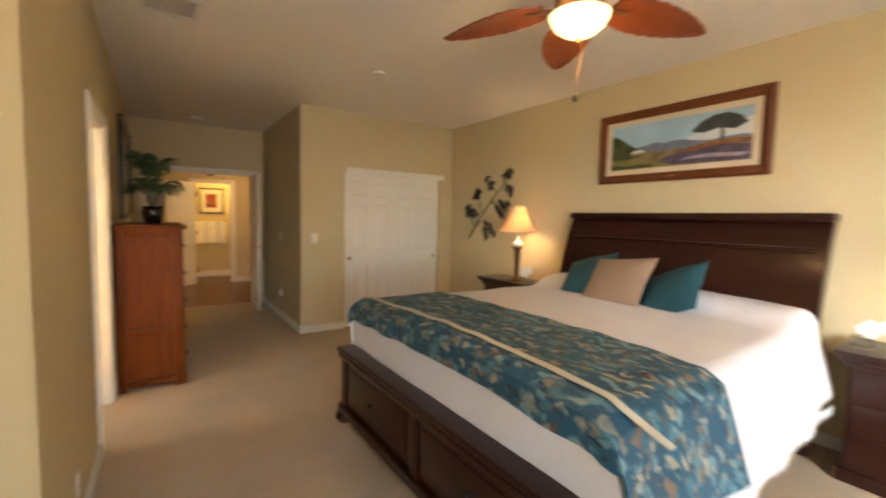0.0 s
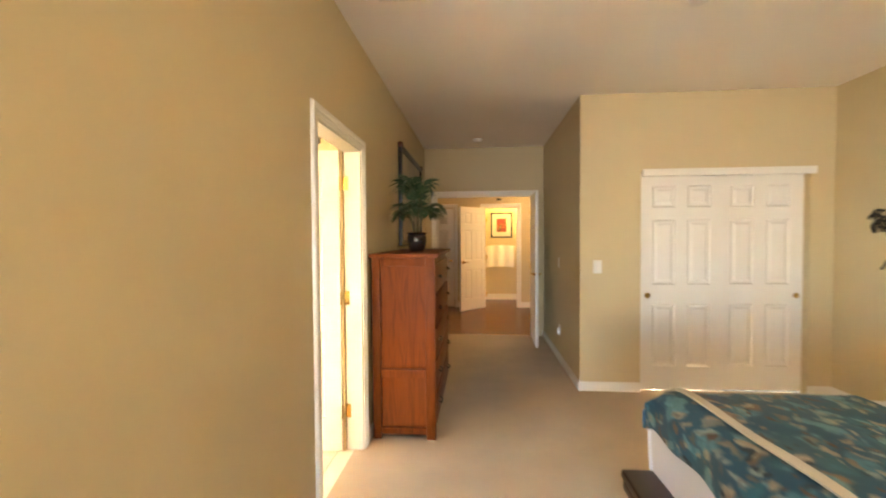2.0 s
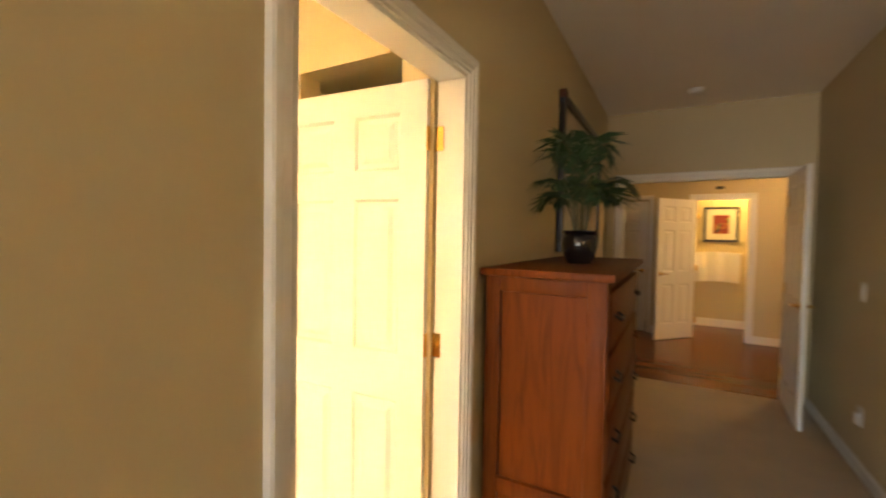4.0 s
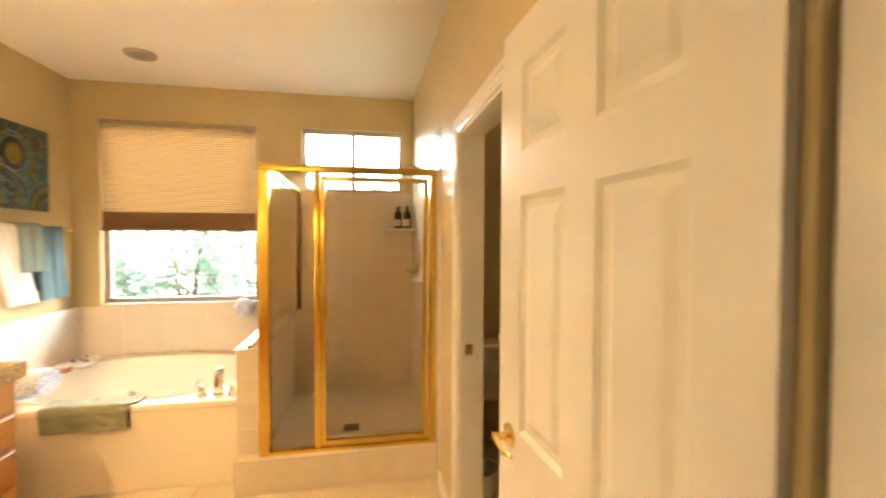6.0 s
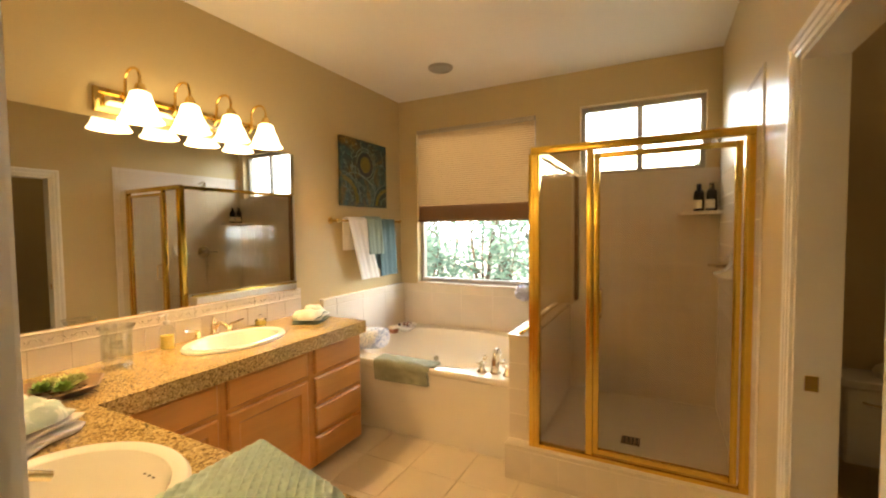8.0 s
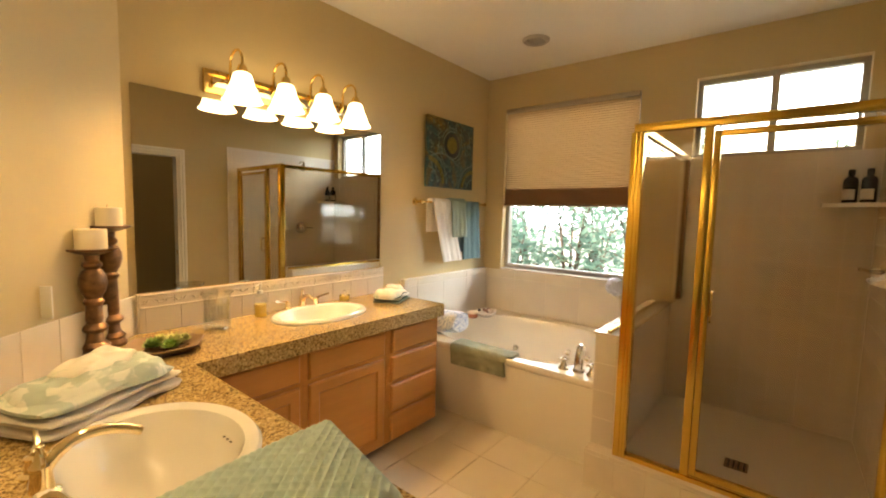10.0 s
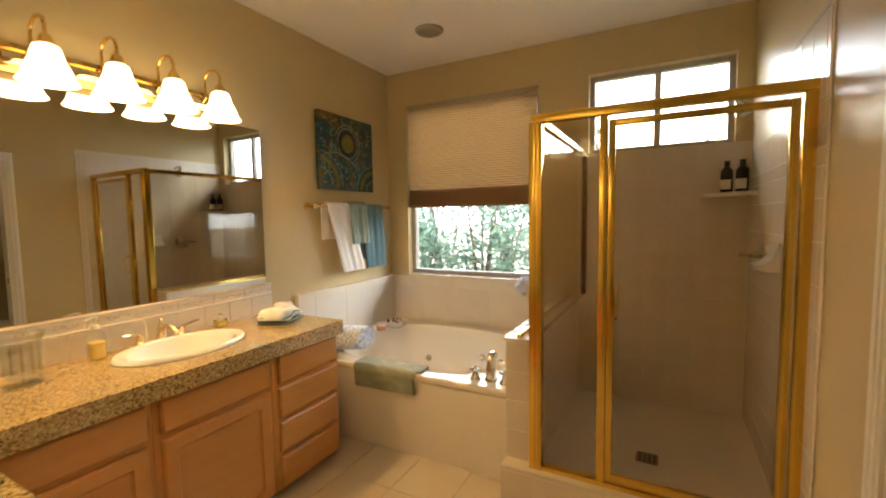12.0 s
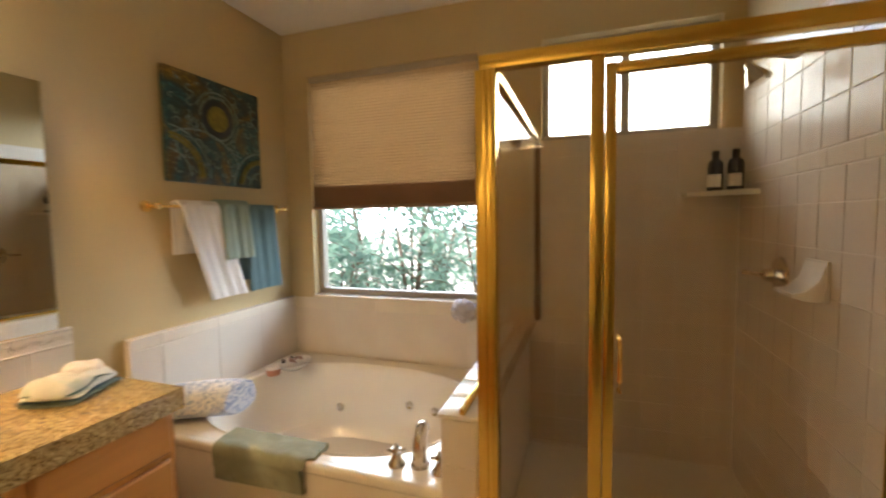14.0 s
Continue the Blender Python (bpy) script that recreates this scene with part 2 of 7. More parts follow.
def floral(name):
    """Jacquard: pale and brown leaves and petals over a deep teal ground."""
    m, n, l, p = base(name, 0.6)
    v = coords(n, l)
    bent = n.new("ShaderNodeTexNoise")
    bent.inputs["Scale"].default_value, bent.inputs["Detail"].default_value = 9.0, 3.0
    l.new(v, bent.inputs["Vector"])
    shift = n.new("ShaderNodeVectorMath")
    shift.operation = 'MULTIPLY_ADD'
    shift.inputs[1].default_value = (0.17, 0.17, 0.17)
    l.new(bent.outputs["Color"], shift.inputs[0])
    l.new(v, shift.inputs[2])
    col = mixed(n, l, noise_tex(n, l, v, 5, 3), (0.008, 0.048, 0.095), (0.018, 0.105, 0.17))
    for turn, scale, tints, size in ((0.5, 17.0, ((0.08, 0.24, 0.31), (0.19, 0.38, 0.42), (0.03, 0.15, 0.21)), 0.43),
                                     (-0.7, 19.0, ((0.44, 0.39, 0.29), (0.19, 0.12, 0.075), (0.30, 0.36, 0.33)), 0.33),
                                     (0.2, 26.0, ((0.012, 0.035, 0.055), (0.48, 0.44, 0.34), (0.11, 0.07, 0.05)), 0.27)):
        mp, vo = n.new("ShaderNodeMapping"), n.new("ShaderNodeTexVoronoi")
        mp.inputs["Rotation"].default_value = (0, 0, turn)
        mp.inputs["Scale"].default_value = (1.0, 0.5, 0.8)
        l.new(shift.outputs[0], mp.inputs["Vector"])
        vo.inputs["Scale"].default_value = scale
        l.new(mp.outputs["Vector"], vo.inputs["Vector"])
        pick = n.new("ShaderNodeSeparateColor")
        l.new(vo.outputs["Color"], pick.inputs[0])
        tint = ramp(n, l, pick.outputs[0], [(0.25, tints[0]), (0.5, tints[1]), (0.8, tints[2])])
        leaf = ramp(n, l, vo.outputs["Distance"], [(size - 0.08, (1, 1, 1)), (size + 0.07, (0, 0, 0))])
        vein = mixed(n, l, noise_tex(n, l, mp.outputs["Vector"], 45, 3), (0.3, 0.3, 0.3), (1.25, 1.25, 1.25))
        col = mixed(n, l, leaf, col, mixed(n, l, 1.0, tint, vein, 'MULTIPLY'))
    l.new(col, p.inputs["Base Color"])
    add_bump(n, l, p, noise_tex(n, l, v, 220, 3), 0.3, 0.001)
    return m


def granite(name):
    m, n, l, p = base(name, 0.12)
    v = coords(n, l, (1, 1, 1))
    a = noise_tex(n, l, v, 95, 6, 0.75, 0.8)
    col = ramp(n, l, a, [(0.33, (0.03, 0.017, 0.009)), (0.42, (0.17, 0.095, 0.03)), (0.49, (0.46, 0.31, 0.11)), (0.60, (0.74, 0.56, 0.26))])
    col = mixed(n, l, ramp(n, l, noise_tex(n, l, v, 190, 3), [(0.60, (0, 0, 0)), (0.68, (1, 1, 1))]), col, (0.05, 0.03, 0.02))
    l.new(col, p.inputs["Base Color"])
    p.inputs["Coat Weight"].default_value = 0.3
    return m


def mosaic(name):
    """Dark teal, navy and gold paint with a crackle of small raised dabs."""
    m, n, l, p = base(name, 0.35)
    v = coords(n, l)
    vo = n.new("ShaderNodeTexVoronoi")
    vo.inputs["Scale"].default_value = 60
    l.new(v, vo.inputs["Vector"])
    big = noise_tex(n, l, v, 4.5, 3, 0.5, 1.0)
    col = ramp(n, l, big, [(0.32, (0.20, 0.13, 0.025)), (0.42, (0.05, 0.06, 0.03)), (0.50, (0.015, 0.055, 0.065)), (0.58, (0.02, 0.10, 0.12)), (0.68, (0.16, 0.11, 0.03))])
    dab = ramp(n, l, vo.outputs["Distance"], [(0.18, (2.4, 2.4, 2.2)), (0.40, (0.75, 0.75, 0.72))])
    l.new(mixed(n, l, 1.0, col, dab, 'MULTIPLY'), p.inputs["Base Color"])
    add_bump(n, l, p, vo.outputs["Distance"], 0.5, 0.003)
    return m


for m_, gloss_ in ((TILE, 0.15), (BATHPAINT, 0.12)):
    m_.node_tree.nodes["Principled BSDF"].inputs["Specular IOR Level"].default_value = gloss_
GRANITE = granite("granite_brown")
MOSAIC = mosaic("mosaic_canvas")
FLORAL = floral("floral_jacquard")

# ---- mesh helpers ----


def box(bm, x0, x1, y0, y1, z0, z1, bev=0.0, seg=2):
    r = bmesh.ops.create_cube(bm, size=1, matrix=Matrix.LocRotScale(((x0 + x1) / 2, (y0 + y1) / 2, (z0 + z1) / 2), None, (abs(x1 - x0), abs(y1 - y0), abs(z1 - z0))))
    if bev:
        edges = list({e for v in r["verts"] for e in v.link_edges})
        bmesh.ops.bevel(bm, geom=edges, offset=bev, segments=seg, affect='EDGES', profile=0.6)
    return bm


def boxed(*a, bev=0.0, seg=2):
    return box(bmesh.new(), *a, bev=bev, seg=seg)


def lathe(bm, profile, c=(0, 0, 0), n=24, sx=1.0, sy=1.0, power=2.0, caps=True):
    """Turned shape from (radius, height) pairs; sx, sy and power give ovals and rounded squares."""
    rings = []
    for r, z in profile:
        ring = []
        for i in range(n):
            a = 2 * math.pi * i / n
            ca, sa = math.cos(a), math.sin(a)
            k = (abs(ca) ** power + abs(sa) ** power) ** (-1 / power)
            ring.append(bm.verts.new((c[0] + r * sx * ca * k, c[1] + r * sy * sa * k, c[2] + z)))
        rings.append(ring)
    for a, b in zip(rings, rings[1:]):
        for i in range(n):
            bm.faces.new((a[i], a[(i + 1) % n], b[(i + 1) % n], b[i]))
    for ring, flip in ((rings[0], True), (rings[-1], False)) if caps else ():
        if (Vector(ring[0].co) - Vector(ring[n // 2].co)).length > 1e-4:
            bm.faces.new(ring[::-1] if flip else ring)
    return bm


def turned(profile, c=(0, 0, 0), n=24, **k):
    bm = lathe(bmesh.new(), profile, c, n, **k)
    bmesh.ops.remove_doubles(bm, verts=bm.verts, dist=1e-5)
    bmesh.ops.recalc_face_normals(bm, faces=bm.faces)
    return bm


def tube(bm, pts, r, n=8, taper=None):
    pts = [Vector(p) for p in pts]
    rings = []
    for i, p in enumerate(pts):
        d = (pts[min(i + 1, len(pts) - 1)] - pts[max(i - 1, 0)]).normalized()
        u = d.cross(Vector((0, 0, 1)) if abs(d.z) < 0.9 else Vector((1, 0, 0))).normalized()
        w = d.cross(u)
        rr = r if taper is None else r + (taper - r) * i / (len(pts) - 1)
        rings.append([bm.verts.new(p + rr * (math.cos(2 * math.pi * k / n) * u + math.sin(2 * math.pi * k / n) * w)) for k in range(n)])
    for a, b in zip(rings, rings[1:]):
        for k in range(n):
            bm.faces.new((a[k], a[(k + 1) % n], b[(k + 1) % n], b[k]))
    bm.faces.new(rings[0][::-1])
    bm.faces.new(rings[-1])
    return bm


def piped(pts, r, n=8, taper=None):
    bm = tube(bmesh.new(), pts, r, n, taper)
    bmesh.ops.recalc_face_normals(bm, faces=bm.faces)
    return bm


def bend(p0, p1, p2, k=8):
    """Points on a smooth bow from p0 past p1 to p2."""
    a, b, c = Vector(p0), Vector(p1), Vector(p2)
    return [(1 - t) ** 2 * a + 2 * t * (1 - t) * b + t * t * c for t in (i / k for i in range(k + 1))]


def slab(outer, holes, z0, z1):
    """Flat plate with oval holes; outer and holes are loops of (x, y)."""
    bm = bmesh.new()
    edges, loops = [], []
    for loop in [outer] + holes:
        vs = [bm.verts.new((x, y, z1)) for x, y in loop]
        loops.append(vs)
        edges += [bm.edges.new((vs[i], vs[(i + 1) % len(vs)])) for i in range(len(vs))]
    bmesh.ops.triangle_fill(bm, use_beauty=True, use_dissolve=False, edges=edges)
    top = list(bm.faces)
    low = {v: bm.verts.new((v.co.x, v.co.y, z0)) for v in list(bm.verts)}
    for f in top:
        bm.faces.new([low[v] for v in reversed(f.verts)])
    for vs in loops:
        for i in range(len(vs)):
            a, b = vs[i], vs[(i + 1) % len(vs)]
            bm.faces.new((a, b, low[b], low[a]))
    bmesh.ops.recalc_face_normals(bm, faces=bm.faces)
    return bm


def oval(cx, cy, rx, ry, n=40, power=2.0):
    out = []
    for i in range(n):
        a = 2 * math.pi * i / n
        ca, sa = math.cos(a), math.sin(a)
        k = (abs(ca) ** power + abs(sa) ** power) ** (-1 / power)
        out.append((cx + rx * ca * k, cy + ry * sa * k))
    return out


def bodied(bm, thick):
    """Gives an open surface a second side and a rim."""
    bm.normal_update()
    rim = [(e.verts[0], e.verts[1]) for e in bm.edges if len(e.link_faces) == 1]
    under = {v: bm.verts.new(v.co - v.normal * thick) for v in list(bm.verts)}
    for f in list(bm.faces):
        bm.faces.new([under[v] for v in reversed(f.verts)])
    for a, b in rim:
        bm.faces.new((a, b, under[b], under[a]))
    bmesh.ops.recalc_face_normals(bm, faces=bm.faces)
    return bm


def sheet(w, h, nx, ny, f, thick=0.0):
    """Cloth: f(u, v) gives the place of each point, u and v from 0 to 1; thick gives it body."""
    bm = bmesh.new()
    g = [[bm.verts.new(f(i / nx, j / ny)) for i in range(nx + 1)] for j in range(ny + 1)]
    for j in range(ny):
        for i in range(nx):
            bm.faces.new((g[j][i], g[j][i + 1], g[j + 1][i + 1], g[j + 1][i]))
    bmesh.ops.recalc_face_normals(bm, faces=bm.faces)
    return bodied(bm, thick) if thick else bm


def wob(x, y, z, s, k):
    return noise.noise(Vector((x * s, y * s, z * s))) * k


def mesh_of(bm, name, material, smooth=True):
    me = bpy.data.meshes.new(name)
    bm.normal_update()
    bm.to_mesh(me)
    bm.free()
    me.materials.append(material)
    if smooth:
        me.shade_smooth()
        me.set_sharp_from_angle(angle=radians(35))
    return me


def thing(name, loc, label, category, group="", rz=0.0):
    ob = new(name)
    ob.empty_display_size = 0.1
    ob.location, ob.rotation_euler = Vector(loc) + SHIFT, (0, 0, radians(rz))
    return tagged(ob, label, category, group)


def root_of(ob):
    while ob.parent:
        ob = ob.parent
    return ob


def part(name, bm, material, parent, label="", local=False, smooth=True):
    """One mesh under a thing or a part; bm in world metres, or in the thing's own with local."""
    r = root_of(parent)
    if not local:
        bm.transform(Matrix.Translation(SHIFT - Vector(r.location)))
    ob = new(name, mesh_of(bm, name, material, smooth))
    ob.parent = parent
    return tagged(ob, label)


def solo(name, bm, material, label, category, loc=None, group="", kind="", smooth=True):
    """A thing that is one mesh; bm in world metres."""
    loc = Vector(loc or (0, 0, 0))
    bm.transform(Matrix.Translation(-loc))
    ob = new(name, mesh_of(bm, name, material, smooth))
    ob.location = loc + SHIFT
    return tagged(ob, label, category, group, kind)


def structure(name, bm, material, label="", category=""):
    return solo(name, bm, material, label, category, kind="structure", smooth=False)


def piece(name, me, parent, loc):
    ob = new(name, me)
    ob.parent = parent
    ob.location = Vector(loc) + SHIFT - Vector(root_of(parent).location)
    return ob


def cells(xs, ys, zs, solid):
    """Solid of grid cells with only its outer faces."""
    bm = bmesh.new()
    cache = {}

    def v(i, j, k):
        if (i, j, k) not in cache:
            cache[(i, j, k)] = bm.verts.new((xs[i], ys[j], zs[k]))
        return cache[(i, j, k)]
    nx, ny, nz = len(xs) - 1, len(ys) - 1, len(zs) - 1

    def full(i, j, k):
        return 0 <= i < nx and 0 <= j < ny and 0 <= k < nz and solid(i, j, k)
    for i in range(nx):
        for j in range(ny):
            for k in range(nz):
                if not full(i, j, k):
                    continue
                q = ((i, j, k), (i + 1, j, k), (i + 1, j + 1, k), (i, j + 1, k), (i, j, k + 1), (i + 1, j, k + 1), (i + 1, j + 1, k + 1), (i, j + 1, k + 1))
                for (di, dj, dk), f in (((-1, 0, 0), (0, 4, 7, 3)), ((1, 0, 0), (1, 2, 6, 5)), ((0, -1, 0), (0, 1, 5, 4)),
                                        ((0, 1, 0), (3, 7, 6, 2)), ((0, 0, -1), (0, 3, 2, 1)), ((0, 0, 1), (4, 5, 6, 7))):
                    if not full(i + di, j + dj, k + dk):
                        bm.faces.new([v(*q[a]) for a in f])
    return bm


def wall(axis, a0, a1, t0, t1, openings=(), z0=0.0, z1=2.8):
    """Wall along x or y from a0 to a1, t0 to t1 thick, with openings (from, to, bottom, top)."""
    ss = sorted({a0, a1, *[o[0] for o in openings], *[o[1] for o in openings]})
    zs = sorted({z0, z1, *[o[2] for o in openings], *[o[3] for o in openings]})

    def solid(s, k):
        m, z = (ss[s] + ss[s + 1]) / 2, (zs[k] + zs[k + 1]) / 2
        return not any(o[0] < m < o[1] and o[2] < z < o[3] for o in openings)
    if axis == 'x':
        return cells(ss, [t0, t1], zs, lambda i, j, k: solid(i, k))
    return cells([t0, t1], ss, zs, lambda i, j, k: solid(j, k))


def prism(pts, z0, z1):
    bm = bmesh.new()
    lo, hi = [bm.verts.new((x, y, z0)) for x, y in pts], [bm.verts.new((x, y, z1)) for x, y in pts]
    bm.faces.new(lo[::-1])
    bm.faces.new(hi)
    for i in range(len(pts)):
        j = (i + 1) % len(pts)
        bm.faces.new((lo[i], lo[j], hi[j], hi[i]))
    bmesh.ops.recalc_face_normals(bm, faces=bm.faces)
    return bm


CASING_PROFILE = [(0.0, 0.0), (0.0, 0.009), (0.012, 0.011), (0.014, 0.016), (0.034, 0.014), (0.037, 0.019), (0.055, 0.02), (0.062, 0.016), (0.066, 0.0)]


def casing(axis, pos, out, s0, s1, h, profile=CASING_PROFILE):
    """Moulded door surround on the wall face at pos, standing out by the sign out."""
    bm = bmesh.new()
    rows = []
    for w, d in profile:
        path = ((s0 - w, 0.0), (s0 - w, h + w), (s1 + w, h + w), (s1 + w, 0.0))
        rows.append([bm.verts.new((s, pos + out * d, z) if axis == 'x' else (pos + out * d, s, z)) for s, z in path])
    for a, b in zip(rows, rows[1:]):
        for i in range(3):
            bm.faces.new((a[i], a[i + 1], b[i + 1], b[i]))
    for i in range(3):
        bm.faces.new((rows[-1][i], rows[-1][i + 1], rows[0][i + 1], rows[0][i]))
    bmesh.ops.recalc_face_normals(bm, faces=bm.faces)
    return bm


def jamb(axis, t0, t1, s0, s1, h, d=0.015):
    """Lining of a door opening."""
    bm = bmesh.new()
    for a, b, z0, z1 in ((s0, s0 + d, 0, h - d), (s1 - d, s1, 0, h - d), (s0, s1, h - d, h)):
        box(bm, a, b, t0, t1, z0, z1) if axis == 'x' else box(bm, t0, t1, a, b, z0, z1)
    return bm


def panel_door(name, loc, rz, w, h, label, side=1, knob=True, lever=True, hinges=True, group="", thick=0.036, kind="structure"):
    """Moulded six-panel door; hinge line at loc, leaf along its own x."""
    d = thing(name, loc, label, "door", group, rz)
    if kind:
        d["kind"] = kind
    st, z = 0.115 * w / 0.76, (0.0, 0.22, 0.80, 0.98, 1.58, 1.69, h - 0.11, h)
    xs = (0.0, st, w / 2 - st * 0.45, w / 2 + st * 0.45, w - st, w)
    leaf = part("leaf", cells(xs, (-thick / 2, thick / 2), z, lambda i, j, k: not (i in (1, 3) and k in (1, 3, 5))), DOOR, d, local=True, smooth=False)
    for i in (1, 3):
        for k in (1, 3, 5):
            bm = bmesh.new()
            for s in (-1, 1):
                rings = []
                for ins, dep in ((0.0, thick / 2), (0.012, thick / 2 - 0.010), (0.030, thick / 2 - 0.010), (0.050, thick / 2 - 0.003)):
                    rings.append([bm.verts.new((x, s * dep, zz)) for x, zz in ((xs[i] + ins, z[k] + ins), (xs[i + 1] - ins, z[k] + ins), (xs[i + 1] - ins, z[k + 1] - ins), (xs[i] + ins, z[k + 1] - ins))])
                for a, b in zip(rings, rings[1:]):
                    for q in range(4):
                        bm.faces.new((a[q], a[(q + 1) % 4], b[(q + 1) % 4], b[q]))
                bm.faces.new(rings[-1])
            bmesh.ops.recalc_face_normals(bm, faces=bm.faces)
            part("panel", bm, DOOR, d, local=True, smooth=False)
    if knob:
        for s in (-1, 1):
            bm = bmesh.new()
            lathe(bm, [(0.0, 0), (0.031, 0), (0.031, 0.006), (0.022, 0.010), (0.011, 0.014), (0.010, 0.040), (0.014, 0.046), (0.0, 0.048)], n=20)
            if lever:
                tube(bm, [(0, 0, 0.04), (-0.03, 0.0, 0.045), (-0.07, 0.006, 0.046), (-0.105, 0.0, 0.043)], 0.009, 8, 0.006)
            else:
                lathe(bm, [(0.010, 0.03), (0.024, 0.038), (0.028, 0.05), (0.022, 0.06), (0.0, 0.064)], n=20)
            bm.transform(Matrix.Translation((w - 0.06, s * thick / 2, 0.95)) @ Matrix.Rotation(radians(-90 * s), 4, 'X'))
            bmesh.ops.recalc_face_normals(bm, faces=bm.faces)
            part("handle", bm, BRASS, d, "polished brass lever handle" if lever else "polished brass knob", local=True)
    if hinges:
        for hz in (0.26, 1.03, 1.80):
            bm = bmesh.new()
            box(bm, -0.004, 0.0, -0.005 - thick / 2, thick / 2, hz - 0.045, hz + 0.045)
            lathe(bm, [(0.007, -0.046), (0.007, 0.046), (0.004, 0.052)], (-0.003, side * (thick / 2 + 0.006), hz), 10)
            box(bm, -0.045, -0.006, side * (thick / 2 + 0.002), side * (thick / 2 + 0.005), hz - 0.045, hz + 0.045)
            part("hinge", bm, BRASS, d, "polished brass hinge", local=True)
    return d

# ---- structure ----
H = 2.745
structure("floor_bedroom", prism([(-0.36, 3.66), (-1.6, 2.31), (-1.6, -1.5), (3.7, -1.5), (3.7, 7.18), (1.5, 7.18), (1.5, 9.36), (-0.36, 9.36)], -0.08, 0.0), CARPET, "beige cut-pile carpet over the bedroom", "floor")
bath_floor = structure("floor_bathroom", prism([(-4.1, 3.0), (-1.0, 3.0), (-0.36, 3.66), (-0.36, 7.6), (-4.1, 7.6)], -0.08, -0.006), FGROUT, "cream ceramic floor tiles with tan grout", "floor")
structure("floor_hall", boxed(-2.3, 3.3, 9.36, 13.3, -0.08, 0.0), FLOORWOOD, "glossy reddish-brown wooden hall floor", "floor")
structure("ceiling_bedroom", prism([(-0.36, 3.6), (-1.7, 2.2), (-1.7, -1.6), (3.8, -1.6), (3.8, 9.0), (3.3, 13.4), (-2.3, 13.4), (-2.3, 9.36), (-0.36, 9.36)], H, H + 0.1), CEIL, "off-white textured ceiling", "ceiling")
structure("ceiling_bathroom", prism([(-4.2, 2.9), (-1.0, 2.9), (-0.36, 3.6), (-0.36, 7.7), (-4.2, 7.7)], H, H + 0.1), CEIL, "off-white textured bathroom ceiling", "ceiling")

structure("wall_west", wall('y', 3.70, 9.42, -0.410, -0.295, [(5.112, 5.902, 0, 2.034)]), PAINT, "tan painted wall with the bathroom doorway", "wall")
structure("wall_diagonal", prism([(-0.410, 3.70), (-0.410, 3.68), (-1.005, 3.09), (-1.67, 2.36), (-1.55, 2.335), (-0.295, 3.70)], 0, 2.8), PAINT, "tan painted angled wall", "wall")
structure("wall_nook", wall('y', -1.5, 2.34, -1.67, -1.55), PAINT, "plain tan wall", "wall")
structure("wall_south", wall('x', -1.55, 3.63, -1.5, -1.38, [(-1.45, 0.85, 0.4, 2.3)]), PAINT, "plain tan wall with a wide window", "wall")
structure("wall_east", wall('y', -1.5, 7.24, 3.63, 3.75), PAINT, "tan painted wall behind the bed", "wall")
structure("wall_closet", wall('x', 1.43, 3.63, 7.12, 7.24, [(1.975, 3.425, 0, 2.03)]), PAINT, "tan painted wall with the closet opening", "wall")
structure("wall_closet_back", wall('x', 1.55, 3.75, 7.85, 7.95), PAINT, "plain wall inside the closet", "wall")
structure("wall_hall_east", wall('y', 7.24, 9.42, 1.43, 1.55), PAINT, "tan painted passage wall", "wall")
structure("wall_hall_end", wall('x', -0.295, 1.43, 9.30, 9.42, [(-0.13, 1.27, 0, 2.05)]), PAINT, "tan painted wall with the bedroom doorway", "wall")
structure("wall_far", wall('x', -2.2, 3.2, 11.8, 11.92, [(0.60, 1.29, 0, 2.06), (-0.78, 0.0, 0, 2.06)]), PAINT, "tan painted wall across the hall", "wall")
structure("wall_hall_left", wall('y', 9.42, 13.2, -2.3, -2.2), PAINT, "plain hall wall", "wall")
structure("wall_hall_right", wall('y', 9.42, 13.2, 3.2, 3.3), PAINT, "plain hall wall", "wall")
structure("wall_hall_near", wall('x', -2.2, -0.425, 9.30, 9.42), PAINT, "plain hall wall", "wall")
structure("wall_hall_near_right", wall('x', 1.55, 3.2, 9.30, 9.42), PAINT, "plain hall wall", "wall")
structure("wall_powder_left", wall('y', 11.92, 12.92, 0.2, 0.3), PAINT, "tan powder-room wall", "wall")
structure("wall_powder_right", wall('y', 11.92, 12.92, 1.75, 1.85), PAINT, "tan powder-room wall", "wall")
structure("wall_powder_back", wall('x', -2.2, 3.2, 12.92, 13.02), PAINT, "tan powder-room wall", "wall")
SHIFT = Vector((-0.07, 0, 0))
south_bath = structure("wall_bath_south", wall('x', -4.05, -0.86, 2.98, 3.10), BATHPAINT, "tan painted wall over the vanity and tub", "wall")
WIN, HIGH = (3.30, 4.51, 0.92, 2.44), (4.88, 5.775, 1.89, 2.455)
west_bath = structure("wall_bath_west", wall('y', 2.98, 7.6, -4.05, -3.90, [WIN, HIGH]), BATHPAINT, "tan painted outer wall with two windows", "wall")
north_bath = structure("wall_bath_north", wall('x', -3.90, -0.345, 5.87, 5.99, [(-1.96, -1.30, 0, 1.985), (-1.04, -0.49, 0, 2.16)]), BATHPAINT, "tan painted wall with the toilet-room doorway", "wall")
structure("ceiling_closet", boxed(-1.14, -0.345, 5.99, 6.30, 2.16, 2.22), PAINT, "low tan soffit of the linen niche", "ceiling")
structure("wall_linen_niche", wall('x', -1.14, -0.345, 6.24, 6.30, z1=2.16), PAINT, "plain tan back of the linen niche", "wall")
